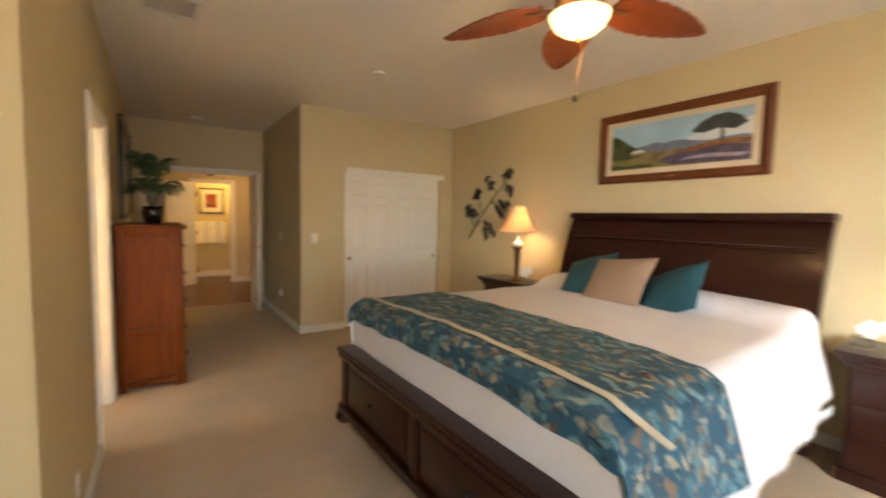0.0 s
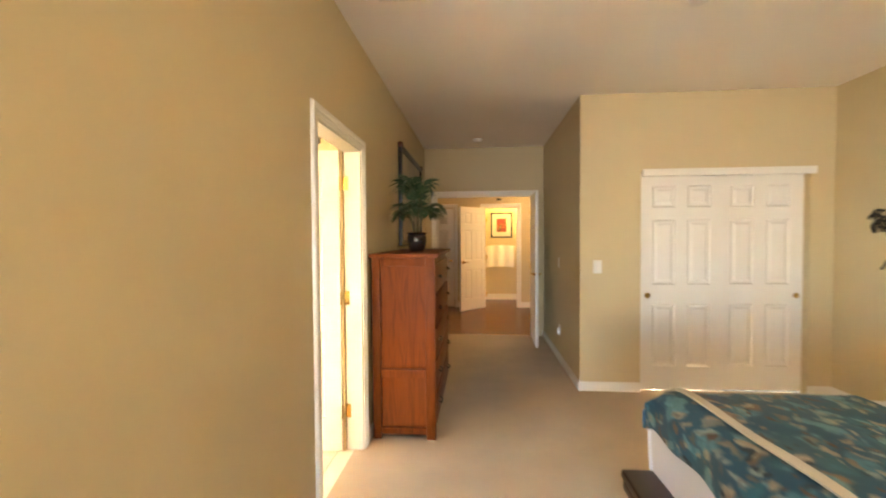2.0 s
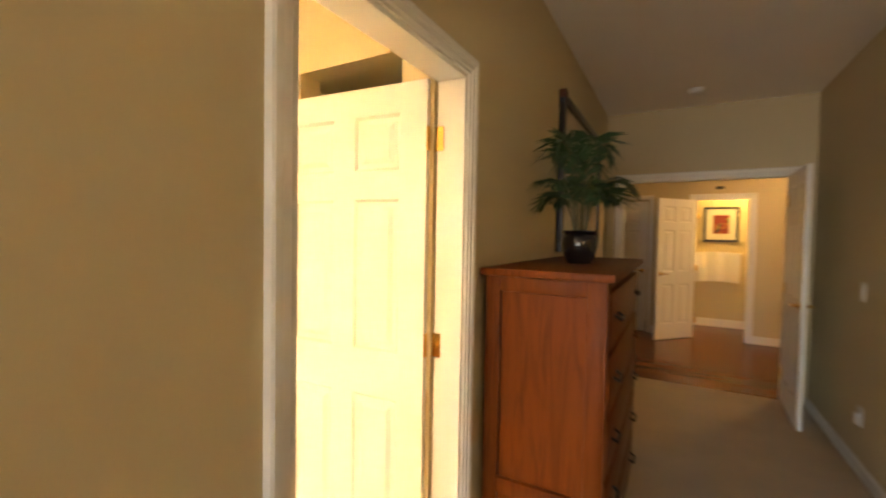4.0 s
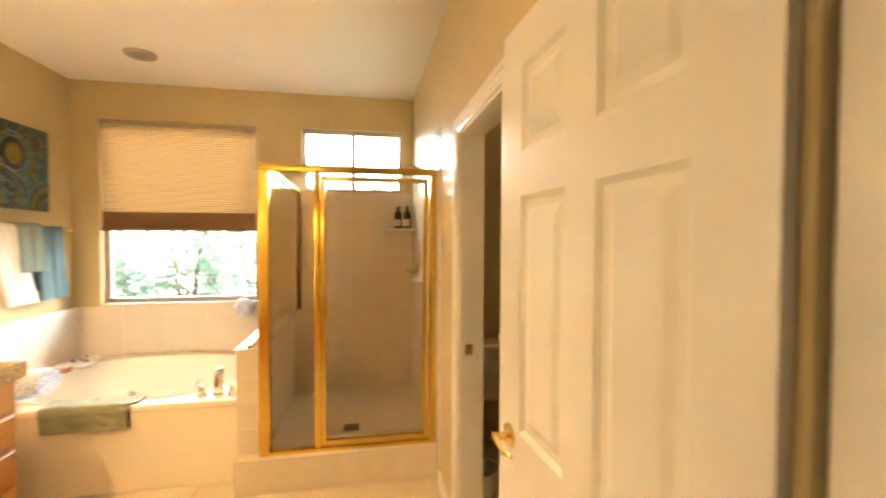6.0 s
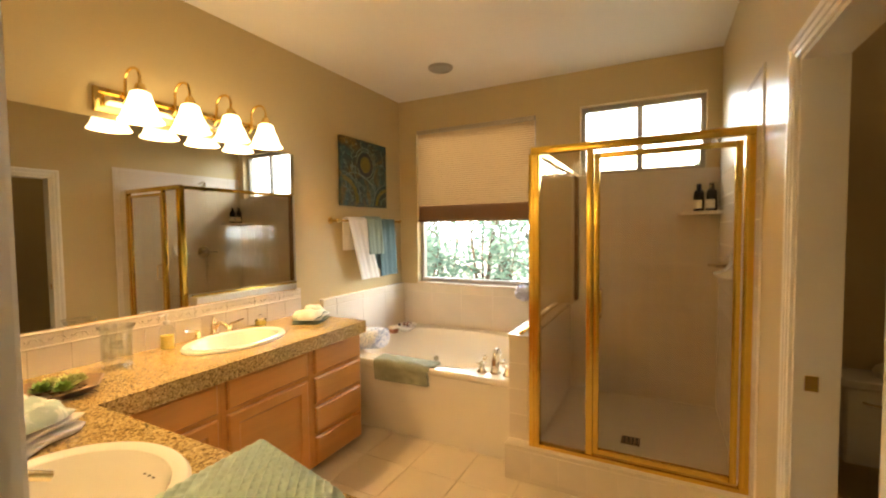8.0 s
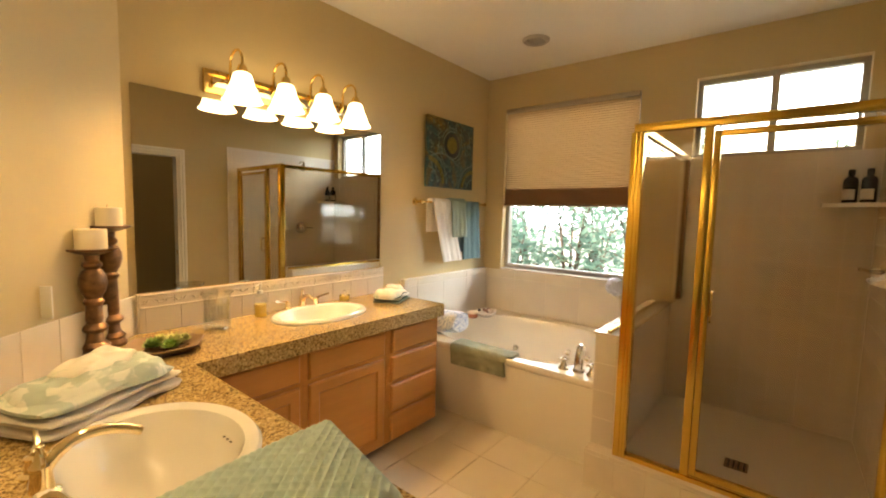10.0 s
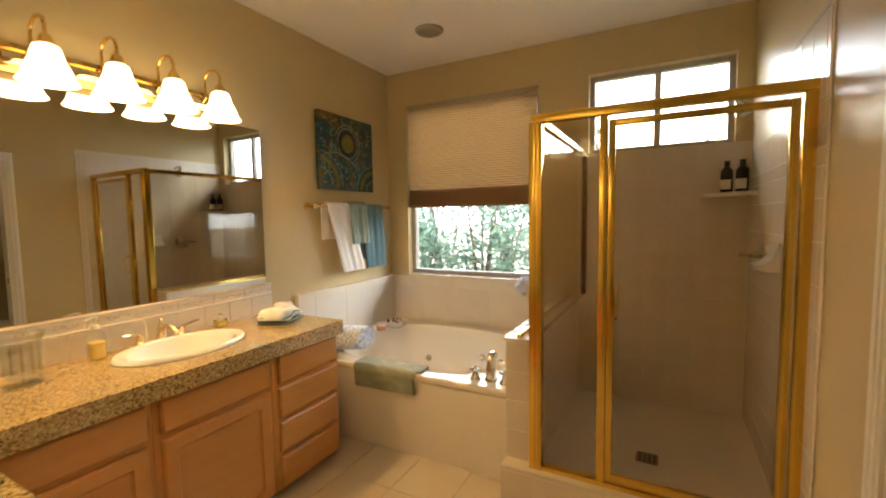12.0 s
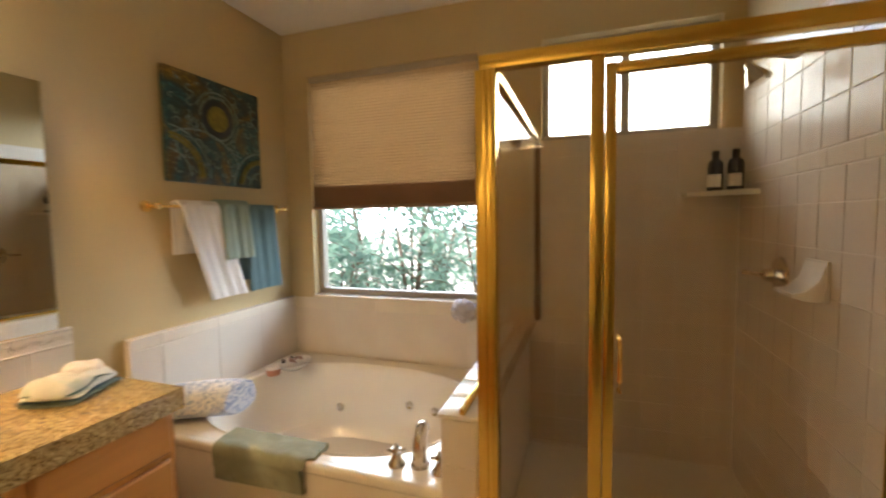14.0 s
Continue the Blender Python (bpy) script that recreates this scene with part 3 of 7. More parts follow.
structure("wall_toilet_back", wall('x', -3.9, -0.345, 7.5, 7.6), PAINT, "plain wall of the toilet room", "wall")
structure("wall_toilet_left", wall('y', 5.99, 7.5, -3.05, -2.95), PAINT, "plain wall of the toilet room", "wall")
structure("wall_toilet_right", wall('y', 5.99, 7.5, -1.24, -1.14), PAINT, "plain wall of the toilet room", "wall")
half_wall = structure("wall_half_shower", wall('x', -3.90, -2.612, 4.69, 4.81, z1=0.815), GROUT, "low tiled wall between tub and shower", "wall")

SHIFT = Vector((0, 0, 0))

# unseen window assumed behind the path, to let in the bedroom's daylight
bedwin = thing("window_1", (-0.3, -1.44, 0.4), "wide white-framed bedroom window", "window")
bedwin["kind"] = "structure"
bm = bmesh.new()
for a, b, z0, z1 in ((-1.45, 0.85, 0.4, 0.46), (-1.45, 0.85, 2.24, 2.3), (-1.45, -1.39, 0.46, 2.24), (0.79, 0.85, 0.46, 2.24), (-0.33, -0.27, 0.46, 2.24)):
    box(bm, a, b, -1.48, -1.42, z0, z1)
part("window_frame", bm, TRIM, bedwin)

# door surrounds, linings and base mouldings
for nm, ax, pos, out, s0, s1, h in (("trim_bath_door_bedroom", 'y', -0.295, 1, 5.112, 5.902, 2.034), ("trim_bath_door_inside", 'y', -0.410, -1, 5.112, 5.902, 2.034),
                                    ("trim_toilet_door", 'x', 5.87, -1, -2.03, -1.37, 1.985), ("trim_hall_door", 'x', 9.30, -1, -0.13, 1.27, 2.05),
                                    ("trim_hall_door_far", 'x', 9.42, 1, -0.13, 1.27, 2.05), ("trim_powder_door", 'x', 11.8, -1, 0.60, 1.29, 2.06), ("trim_far_door", 'x', 11.8, -1, -0.78, 0.0, 2.06)):
    structure(nm, casing(ax, pos, out, s0, s1, h), TRIM, "white moulded door casing", "trim")
for nm, ax, t0, t1, s0, s1, h in (("jamb_bath_door", 'y', -0.409, -0.296, 5.112, 5.902, 2.034), ("jamb_toilet_door", 'x', 5.871, 5.989, -2.03, -1.37, 1.985),
                                  ("jamb_hall_door", 'x', 9.301, 9.419, -0.13, 1.27, 2.05), ("jamb_powder_door", 'x', 11.801, 11.919, 0.60, 1.29, 2.06)):
    structure(nm, jamb(ax, t0, t1, s0, s1, h), TRIM, "white door lining", "trim")


def skirting(name, x0, y0, x1, y1, nx, ny, h=0.085, t=0.014):
    """Base moulding from point to point, standing out along (nx, ny)."""
    bm = prism([(x0, y0), (x1, y1), (x1 + nx * t, y1 + ny * t), (x0 + nx * t, y0 + ny * t)], 0.0, h - 0.012)
    lo = prism([(x0, y0), (x1, y1), (x1 + nx * t * 0.55, y1 + ny * t * 0.55), (x0 + nx * t * 0.55, y0 + ny * t * 0.55)], h - 0.012, h)
    me = bpy.data.meshes.new("tmp")
    lo.to_mesh(me)
    bm.from_mesh(me)
    bpy.data.meshes.remove(me)
    lo.free()
    structure(name, bm, TRIM, "white painted baseboard", "baseboard")


skirting("baseboard_west_a", -0.295, 3.71, -0.295, 5.046, 1, 0)
skirting("baseboard_west_b", -0.295, 5.968, -0.295, 9.30, 1, 0)
skirting("baseboard_diagonal", -0.295, 3.70, -1.55, 2.335, 0.736, -0.677)
skirting("baseboard_closet_a", 1.43, 7.12, 1.975, 7.12, 0, -1)
skirting("baseboard_closet_b", 3.425, 7.12, 3.63, 7.12, 0, -1)
skirting("baseboard_hall_east", 1.43, 7.106, 1.43, 9.30, -1, 0)
skirting("baseboard_east", 3.63, -1.38, 3.63, 7.106, -1, 0)
skirting("baseboard_far_a", 1.356, 11.8, 3.2, 11.8, 0, -1, 0.11)
skirting("baseboard_far_b", 0.066, 11.8, 0.534, 11.8, 0, -1, 0.11)
skirting("baseboard_powder", 0.3, 12.92, 1.75, 12.92, 0, -1, 0.13)
skirting("baseboard_bath_north", -2.52, 5.87, -2.096, 5.87, 0, -1, 0.09)
skirting("baseboard_toilet", -3.02, 7.5, -1.31, 7.5, 0, -1)

# doors
panel_door("door_1", (-0.432, 5.866, 0.008), 183.4, 0.755, 2.015, "open white six-panel bathroom door with brass fittings", side=-1)
panel_door("door_2", (1.262, 9.27, 0.008), 268.0, 0.66, 2.03, "open white six-panel bedroom door", side=-1)
panel_door("door_3", (0.62, 11.785, 0.008), 228.0, 0.72, 2.03, "white six-panel door standing ajar across the hall", side=1)
panel_door("door_4", (-0.765, 11.85, 0.008), 0.0, 0.75, 2.03, "closed white six-panel door in the hall", side=1, hinges=False)
closet_a = panel_door("door_5", (1.977, 7.165, 0.012), 0.0, 0.74, 2.0, "white six-panel sliding closet door", hinges=False, knob=False, group="sliding closet doors", thick=0.03)
closet_b = panel_door("door_6", (2.683, 7.205, 0.012), 0.0, 0.74, 2.0, "white six-panel sliding closet door", hinges=False, knob=False, group="sliding closet doors", thick=0.03)
for d, x, y in ((closet_a, 0.07, 7.165), (closet_b, 0.685, 7.205)):
    pull = part("finger_pull", turned([(0.0, 0), (0.024, 0.0), (0.026, 0.004), (0.018, 0.005), (0.014, 0.002), (0, 0.002)], n=20), BRASS, d, "round brass finger pull", local=True)
    pull.rotation_euler, pull.location = (radians(90), 0, 0), (x, -0.0155, 0.88)
structure("trim_closet_head", boxed(1.985, 3.46, 7.088, 7.118, 1.985, 2.05, bev=0.004), TRIM, "white closet door header", "trim")
SHIFT = Vector((-0.07, 0, 0))

# ---- bathroom windows ----


def window(name, y0, y1, z0, z1, x, mid, label):
    w = thing(name, (x, (y0 + y1) / 2, z0), label, "window")
    w["kind"] = "structure"
    f = 0.035
    bm = bmesh.new()
    for a, b, c, d in ((y0, y1, z0, z0 + f), (y0, y1, z1 - f, z1), (y0, y0 + f, z0 + f, z1 - f), (y1 - f, y1, z0 + f, z1 - f)):
        box(bm, x - 0.03, x + 0.03, a, b, c, d, 0.004)
    part("window_frame", bm, VINYL, w, "tan vinyl frame")
    if mid:
        m = (y0 + y1) / 2
        part("mullion", boxed(x - 0.02, x + 0.028, m - 0.022, m + 0.022, z0 + f, z1 - f, bev=0.004), VINYL, w)
        spans = ((y0 + f, m - 0.022), (m + 0.022, y1 - f))
    else:
        spans = ((y0 + f, y1 - f),)
    for a, b in spans:
        p = part("pane", boxed(x - 0.003, x + 0.003, a, b, z0 + f, z1 - f), PANE, w, smooth=False)
        p.visible_shadow = False
    return w


window("window_2", WIN[0], WIN[1], WIN[2] + 0.012, WIN[3], -4.0, False, "bath window onto green shrubs, half covered by a blind")
window("window_3", HIGH[0], HIGH[1], HIGH[2], HIGH[3], -4.0, True, "high two-pane sliding window over the shower")
structure("sill_bath_window", boxed(-4.04, -3.885, WIN[0] - 0.0, WIN[1], WIN[2] - 0.012, WIN[2] + 0.01, bev=0.004), TILEFACE, "tiled window sill", "sill")

# cellular blind, lowered half way
blind = thing("window_blind", (-3.925, 3.89, 1.53), "tan cellular blind lowered over half the bath window", "blind")
part("head_rail", boxed(-3.945, -3.90, 3.305, 4.495, 2.40, 2.435, bev=0.004), mat("blind_rail", (0.45, 0.38, 0.28), 0.4), blind)


def pleats(za, zb, k):
    bm = bmesh.new()
    pts = []
    for i in range(k * 2 + 1):
        pts.append((-3.922 + (0.011 if i % 2 else 0.0), za + (zb - za) * i / (2 * k)))
    rows = [[bm.verts.new((x, y, z)) for y in (3.31, 4.49)] for x, z in pts]
    back = [[bm.verts.new((-3.934 - (x + 3.922), y, z)) for y in (3.31, 4.49)] for x, z in pts]
    for g in (rows, back):
        for a, b in zip(g, g[1:]):
            bm.faces.new((a[0], a[1], b[1], b[0]))
    bmesh.ops.recalc_face_normals(bm, faces=bm.faces)
    return bm


part("pleated_cloth", pleats(1.69, 2.40, 36), CELL, blind, smooth=False)
part("gathered_cloth", pleats(1.555, 1.69, 14), CELLD, blind, "brown gathered lower cells", smooth=False)
part("bottom_rail", boxed(-3.945, -3.905, 3.307, 4.493, 1.53, 1.555, bev=0.004), mat("blind_bottom", (0.30, 0.17, 0.09), 0.45), blind)

# ---- bathroom: tub ----
TX = -2.70
tub = thing("bathtub", (-3.3, 3.89, 0), "cream oval garden tub with whirlpool jets and a flat apron", "bathtub")
deck = slab([(-3.888, 3.112), (TX - 0.02, 3.112), (TX - 0.02, 4.688), (-3.888, 4.688)], [oval(-3.27, 3.90, 0.50, 0.69, 56, 2.6)], 0.47, 0.505)
part("deck", deck, ACRYL, tub)
part("front_lip", boxed(TX - 0.045, TX + 0.004, 3.112, 4.688, 0.462, 0.507, bev=0.018, seg=4), ACRYL, tub)
part("basin", turned([(1.012, 0.508), (1.0, 0.512), (0.985, 0.505), (0.965, 0.46), (0.92, 0.30), (0.86, 0.14), (0.74, 0.075), (0.0, 0.07)], (-3.27, 3.90, 0), 56, sx=0.50, sy=0.69, power=2.6, caps=False), ACRYL, tub)
part("apron", boxed(TX - 0.03, TX - 0.006, 3.112, 4.688, 0.0, 0.47), ACRYL, tub, smooth=False)
for y, z, x in ((3.62, 0.24, -3.685), (4.10, 0.30, -3.71), (4.28, 0.30, -3.67)):
    j = turned([(0.0, 0), (0.025, 0.0), (0.027, 0.005), (0.020, 0.009), (0.009, 0.006), (0.0, 0.005)], n=18)
    j.transform(Matrix.Translation((x, y, z)) @ Matrix.Rotation(radians(78), 4, 'Y'))
    part("jet", j, CHROME, tub, "round whirlpool jet")
d = turned([(0.0, 0), (0.036, 0.0), (0.034, 0.006), (0.0, 0.008)], n=18)
d.transform(Matrix.Translation((-3.30, 4.52, 0.33)) @ Matrix.Rotation(radians(80), 4, 'X'))
part("overflow", d, CHROME, tub)

# ---- tiles on walls ----
TS, TG = 0.1524, 0.0045


def tile_mesh(w, h, axis, out, name="tile"):
    """Tile w wide and h high with softened edges, its back at 0 and its face 7 mm out along the axis."""
    bm = boxed(-w / 2, w / 2, 0.0, 0.003, -h / 2, h / 2)
    front = [e for e in bm.edges if all(v.co.y > 0.002 for v in e.verts)]
    bmesh.ops.bevel(bm, geom=front, offset=0.0012, segments=1, affect='EDGES')
    if axis == 'x':
        bm.transform(Matrix.Rotation(radians(-90), 4, 'Z'))
        if out < 0:
            bm.transform(Matrix.Rotation(radians(180), 4, 'Z'))
    elif out < 0:
        bm.transform(Matrix.Rotation(radians(180), 4, 'Z'))
    return bm


SETTING = random.Random(61)      # hand-set tiles lie a little out of true


def tiled(parent, axis, pos, out, s0, s1, z0, z1, material=None, size=TS, gap=TG, name="tile"):
    """Tiles over a stretch of wall; axis is the wall's normal."""
    cache = {}
    s = s0
    while s < s1 - 0.01:
        w = min(size, s1 - s)
        z = z0
        while z < z1 - 0.01:
            h = min(size, z1 - z)
            key = (round(w, 3), round(h, 3))
            if key not in cache:
                cache[key] = mesh_of(tile_mesh(w - gap, h - gap, axis, out), name, material or TILE)
            c, zc = s + w / 2, z + h / 2
            ob = piece(name, cache[key], parent, (pos, c, zc) if axis == 'x' else (c, pos, zc))
            lean = SETTING.gauss(0, 0.003), SETTING.gauss(0, 0.003)
            ob.rotation_euler = (0, lean[0], lean[1]) if axis == 'x' else (lean[0], 0, lean[1])
            z += size
        s += size


def bed_board(parent, axis, pos, out, s0, s1, z0, z1, name="grout_bed", t=0.005, material=None):
    a, b = sorted((pos, pos + out * t))
    bm = boxed(a, b, s0, s1, z0, z1) if axis == 'x' else boxed(s0, s1, a, b, z0, z1)
    part(name, bm, material or GROUT, parent, smooth=False)


# tub surround
bed_board(south_bath, 'y', 3.10, 1, -3.90, -2.715, 0.47, 0.912, t=0.038, material=TILE)
bed_board(west_bath, 'x', -3.90, 1, 3.138, 4.69, 0.47, 0.905, material=TILE)
# shower
bed_board(west_bath, 'x', -3.90, 1, 4.81, 5.865, 0.10, 1.888, "shower_grout_bed")
bed_board(north_bath, 'y', 5.87, -1, -3.895, -2.46, 0.10, 2.14, "shower_grout_bed")

# shower tray and curb
curb = structure("curb_shower", boxed(-2.66, -2.53, 4.69, 5.87, -0.006, 0.205, bev=0.004), TILEFACE, "cream tiled shower curb", "curb")
tray = solo("shower_tray", boxed(-3.895, -2.66, 4.812, 5.864, 0.0, 0.10), PAN, "cream shower floor with a square drain", "shower tray", (-3.28, 5.34, 0))
drain = thing("shower_drain", (-3.10, 5.33, 0.10), "square bronze floor drain", "drain")
part("plate", boxed(-3.155, -3.045, 5.275, 5.385, 0.1, 0.104, bev=0.002), BRONZE, drain)
# dark bars on the plate paint the shade of open slots
for k in range(4):
    part("slot", boxed(-3.145, -3.055, 5.29 + 0.024 * k, 5.30 + 0.024 * k, 0.1035, 0.1055), SHADOWLINE, drain)

# shower enclosure
enc = thing("shower_enclosure", (-2.59, 5.34, 0.205), "polished brass framed glass shower enclosure", "shower screen")
SX = -2.585


def bar(name, x0, x1, y0, y1, z0, z1, material=BRASSB, label="", parent=enc):
    return part(name, boxed(x0, x1, y0, y1, z0, z1, bev=0.004, seg=2), material, parent, label)


bar("corner_post", SX - 0.025, SX + 0.025, 4.825, 4.885, 0.205, 1.865)
bm = boxed(SX + 0.025, SX + 0.031, 4.848, 4.856, 0.21, 1.86)
box(bm, SX + 0.025, SX + 0.031, 4.866, 4.874, 0.21, 1.86)
part("post_ribs", bm, BRASSB, enc)
bar("wall_post", SX - 0.02, SX + 0.02, 5.822, 5.862, 0.205, 1.865)
bar("top_rail", SX - 0.022, SX + 0.022, 4.835, 5.862, 1.865, 1.905)
bar("bottom_rail", SX - 0.022, SX + 0.022, 4.885, 5.822, 0.205, 0.228)
bar("middle_post", SX - 0.018, SX + 0.018, 5.135, 5.1705, 0.228, 1.865)
p = part("pane", boxed(SX - 0.003, SX + 0.003, 4.885, 5.135, 0.228, 1.865), SHOWERGLASS, enc, "clear fixed glass pane", smooth=False)
p.visible_shadow = False
sd = part("door", boxed(SX - 0.003, SX + 0.003, 5.20, 5.785, 0.268, 1.817), SHOWERGLASS, enc, "clear glass shower door", smooth=False)
sd.visible_shadow = False
for nm, y0, y1, z0, z1 in (("stile", 5.172, 5.20, 0.24, 1.845), ("stile", 5.785, 5.815, 0.24, 1.845), ("rail", 5.20, 5.785, 1.817, 1.845), ("rail", 5.20, 5.785, 0.24, 0.268)):
    bar(nm, SX - 0.012, SX + 0.014, y0, y1, z0, z1, parent=sd)
part("pull_handle", piped([(SX + 0.012, 5.212, 0.985), (SX + 0.045, 5.212, 0.99), (SX + 0.05, 5.212, 1.02), (SX + 0.05, 5.212, 1.10), (SX + 0.045, 5.212, 1.125), (SX + 0.012, 5.212, 1.13)], 0.006, 8), BRASS, sd, "small brass pull handle")
# side panel over the low wall
bar("side_rail", -3.895, SX - 0.025, 4.84, 4.876, 1.865, 1.90)
bar("side_sill", -3.895, SX - 0.025, 4.752, 4.772, 0.832, 0.85)
bar("side_wall_post", -3.895, -3.86, 4.84, 4.876, 0.85, 1.865, BRONZE)
p = part("side_pane", boxed(-3.86, SX - 0.025, 4.857, 4.862, 0.85, 1.865), SHOWERGLASS, enc, "clear glass side pane", smooth=False)
p.visible_shadow = False

# ---- vanity ----
CT = 0.842
FY, FX = 3.665, -0.945      # cabinet fronts


def front(name, parent, a0, a1, z0, z1, axis, pos, out, frame=False):
    """Drawer or door front with a routed edge; a framed one has a recessed field."""
    bm = bmesh.new()

    def pt(s, z, d):
        return (s, pos + out * d, z) if axis == 'x' else (pos + out * d, s, z)
    steps = [(0.0, 0.0), (0.0, 0.012), (0.008, 0.019)]
    if frame:
        steps += [(0.055, 0.019), (0.062, 0.011), (0.068, 0.010)]
    rings = [[bm.verts.new(pt(s, z, d)) for s, z in ((a0 + i, z0 + i), (a1 - i, z0 + i), (a1 - i, z1 - i), (a0 + i, z1 - i))] for i, d in steps]
    bm.faces.new(rings[0])
    for a, b in zip(rings, rings[1:]):
        for q in range(4):
            bm.faces.new((a[q], a[(q + 1) % 4], b[(q + 1) % 4], b[q]))
    bm.faces.new(rings[-1])
    bmesh.ops.recalc_face_normals(bm, faces=bm.faces)
    return part(name, bm, MAPLE, parent, smooth=False)


def base_unit(label, s0, s1, axis, pos, out, back, rows):
    """Cabinet unit with toe kick; rows of (name, from, to, bottom, top, framed)."""
    mid = ((s0 + s1) / 2, (pos + back) / 2, 0) if axis == 'x' else ((pos + back) / 2, (s0 + s1) / 2, 0)
    c = thing("vanity_cabinet", mid, label, "cabinet", "vanity units")
    lo, hi = sorted((pos, back))
    kick = sorted((pos - out * 0.06, back))
    if axis == 'x':
        part("body", boxed(s0, s1, lo, hi, 0.045, 0.68), MAPLE, c, smooth=False)
        part("top_rail", boxed(s0, s1, pos - out * 0.02, pos, 0.68, 0.762), MAPLE, c, smooth=False)
        part("toe_kick", boxed(s0 + 0.002, s1 - 0.002, kick[0], kick[1], 0.0, 0.045), MAPLE, c, smooth=False)
    else:
        part("body", boxed(lo, hi, s0, s1, 0.045, 0.68), MAPLE, c, smooth=False)
        part("top_rail", boxed(pos - out * 0.02, pos, s0, s1, 0.68, 0.762), MAPLE, c, smooth=False)
        part("toe_kick", boxed(kick[0], kick[1], s0 + 0.002, s1 - 0.002, 0.0, 0.045), MAPLE, c, smooth=False)
    for nm, a, b, z0, z1, fr in rows:
        front(nm, c, a, b, z0, z1, axis, pos + out * 0.001, out, fr)
    return c


base_unit("maple vanity unit with four plain drawers", -2.50, -2.03, 'x', FY, 1, 3.105,
          [("drawer", -2.475, -2.065, z0, z1, False) for z0, z1 in ((0.605, 0.755), (0.428, 0.580), (0.246, 0.402), (0.060, 0.220))])
base_unit("maple sink unit with a false drawer and a framed door", -2.028, -1.475, 'x', FY, 1, 3.105,
          [("false_drawer", -2.005, -1.50, 0.610, 0.750, False), ("door", -2.005, -1.50, 0.060, 0.585, True)])
base_unit("maple vanity unit with a drawer over a framed door", -1.473, -0.947, 'x', FY, 1, 3.105,
          [("drawer", -1.45, -0.99, 0.610, 0.750, False), ("door", -1.45, -0.99, 0.060, 0.585, True)])
base_unit("maple sink unit below the side basin", 3.75, 4.93, 'y', FX, -1, -0.35,
          [("false_drawer", 3.80, 4.34, 0.610, 0.750, False), ("false_drawer", 4.37, 4.90, 0.610, 0.750, False), ("door", 3.80, 4.34, 0.060, 0.585, True), ("door", 4.37, 4.90, 0.060, 0.585, True)])

S1, S2 = (-1.775, 3.385), (-0.675, 4.285)
top = thing("vanity_worktop", (-1.4, 3.5, 0.76), "brown speckled granite tile worktop with a thick edge", "worktop")
part("top", slab([(-2.515, 3.106), (-0.945, 3.106), (-0.345, 3.69), (-0.345, 4.97), (-0.975, 4.97), (-0.975, 3.71), (-2.515, 3.71)],
                 [oval(*S1, 0.255, 0.175), oval(*S2, 0.20, 0.235)], 0.80, CT), GRANITE, top, smooth=False)
bm = boxed(-2.515, -0.975, 3.675, 3.71, 0.762, 0.7995)
box(bm, -2.515, -2.48, 3.106, 3.675, 0.762, 0.7995)
box(bm, -0.975, -0.94, 3.71, 4.97, 0.762, 0.7995)
box(bm, -0.94, -0.345, 4.935, 4.97, 0.762, 0.7995)
part("edge", bm, GRANITE, top, "thick granite front edge", smooth=False)


def basin(c, sx, sy, faucet_side, label):
    b = thing("wash_basin", (c[0], c[1], CT), label, "sink", "vanity basins")
    part("bowl", turned([(1.20, 0.0), (1.21, 0.008), (1.17, 0.018), (1.08, 0.020), (1.0, 0.012), (0.95, -0.01), (0.84, -0.08), (0.6, -0.13), (0.2, -0.148), (0.0, -0.15)], (c[0], c[1], CT), 48, sx=sx, sy=sy, caps=False), PORC, b)
    part("drain", turned([(0.0, -0.147), (0.022, -0.145), (0.02, -0.139), (0.0, -0.138)], (c[0], c[1], CT), 16), BRASS, b, "brass drain")
    ex, ey = faucet_side
    # dark discs paint the shade of open holes
    for k in (-1, 0, 1):
        part("overflow_hole", turned([(0.0, 0), (0.005, 0.0), (0.005, 0.001), (0, 0.001)], (c[0] - ex * sx * 0.90 + ey * k * 0.02, c[1] - ey * sy * 0.90 + ex * k * 0.02, CT - 0.035), 10), SHADOWLINE, b)
    return b


basin(S1, 0.243, 0.165, (0, -1), "white oval drop-in basin by the mirror")
basin(S2, 0.188, 0.228, (1, 0), "white oval drop-in basin on the side counter")


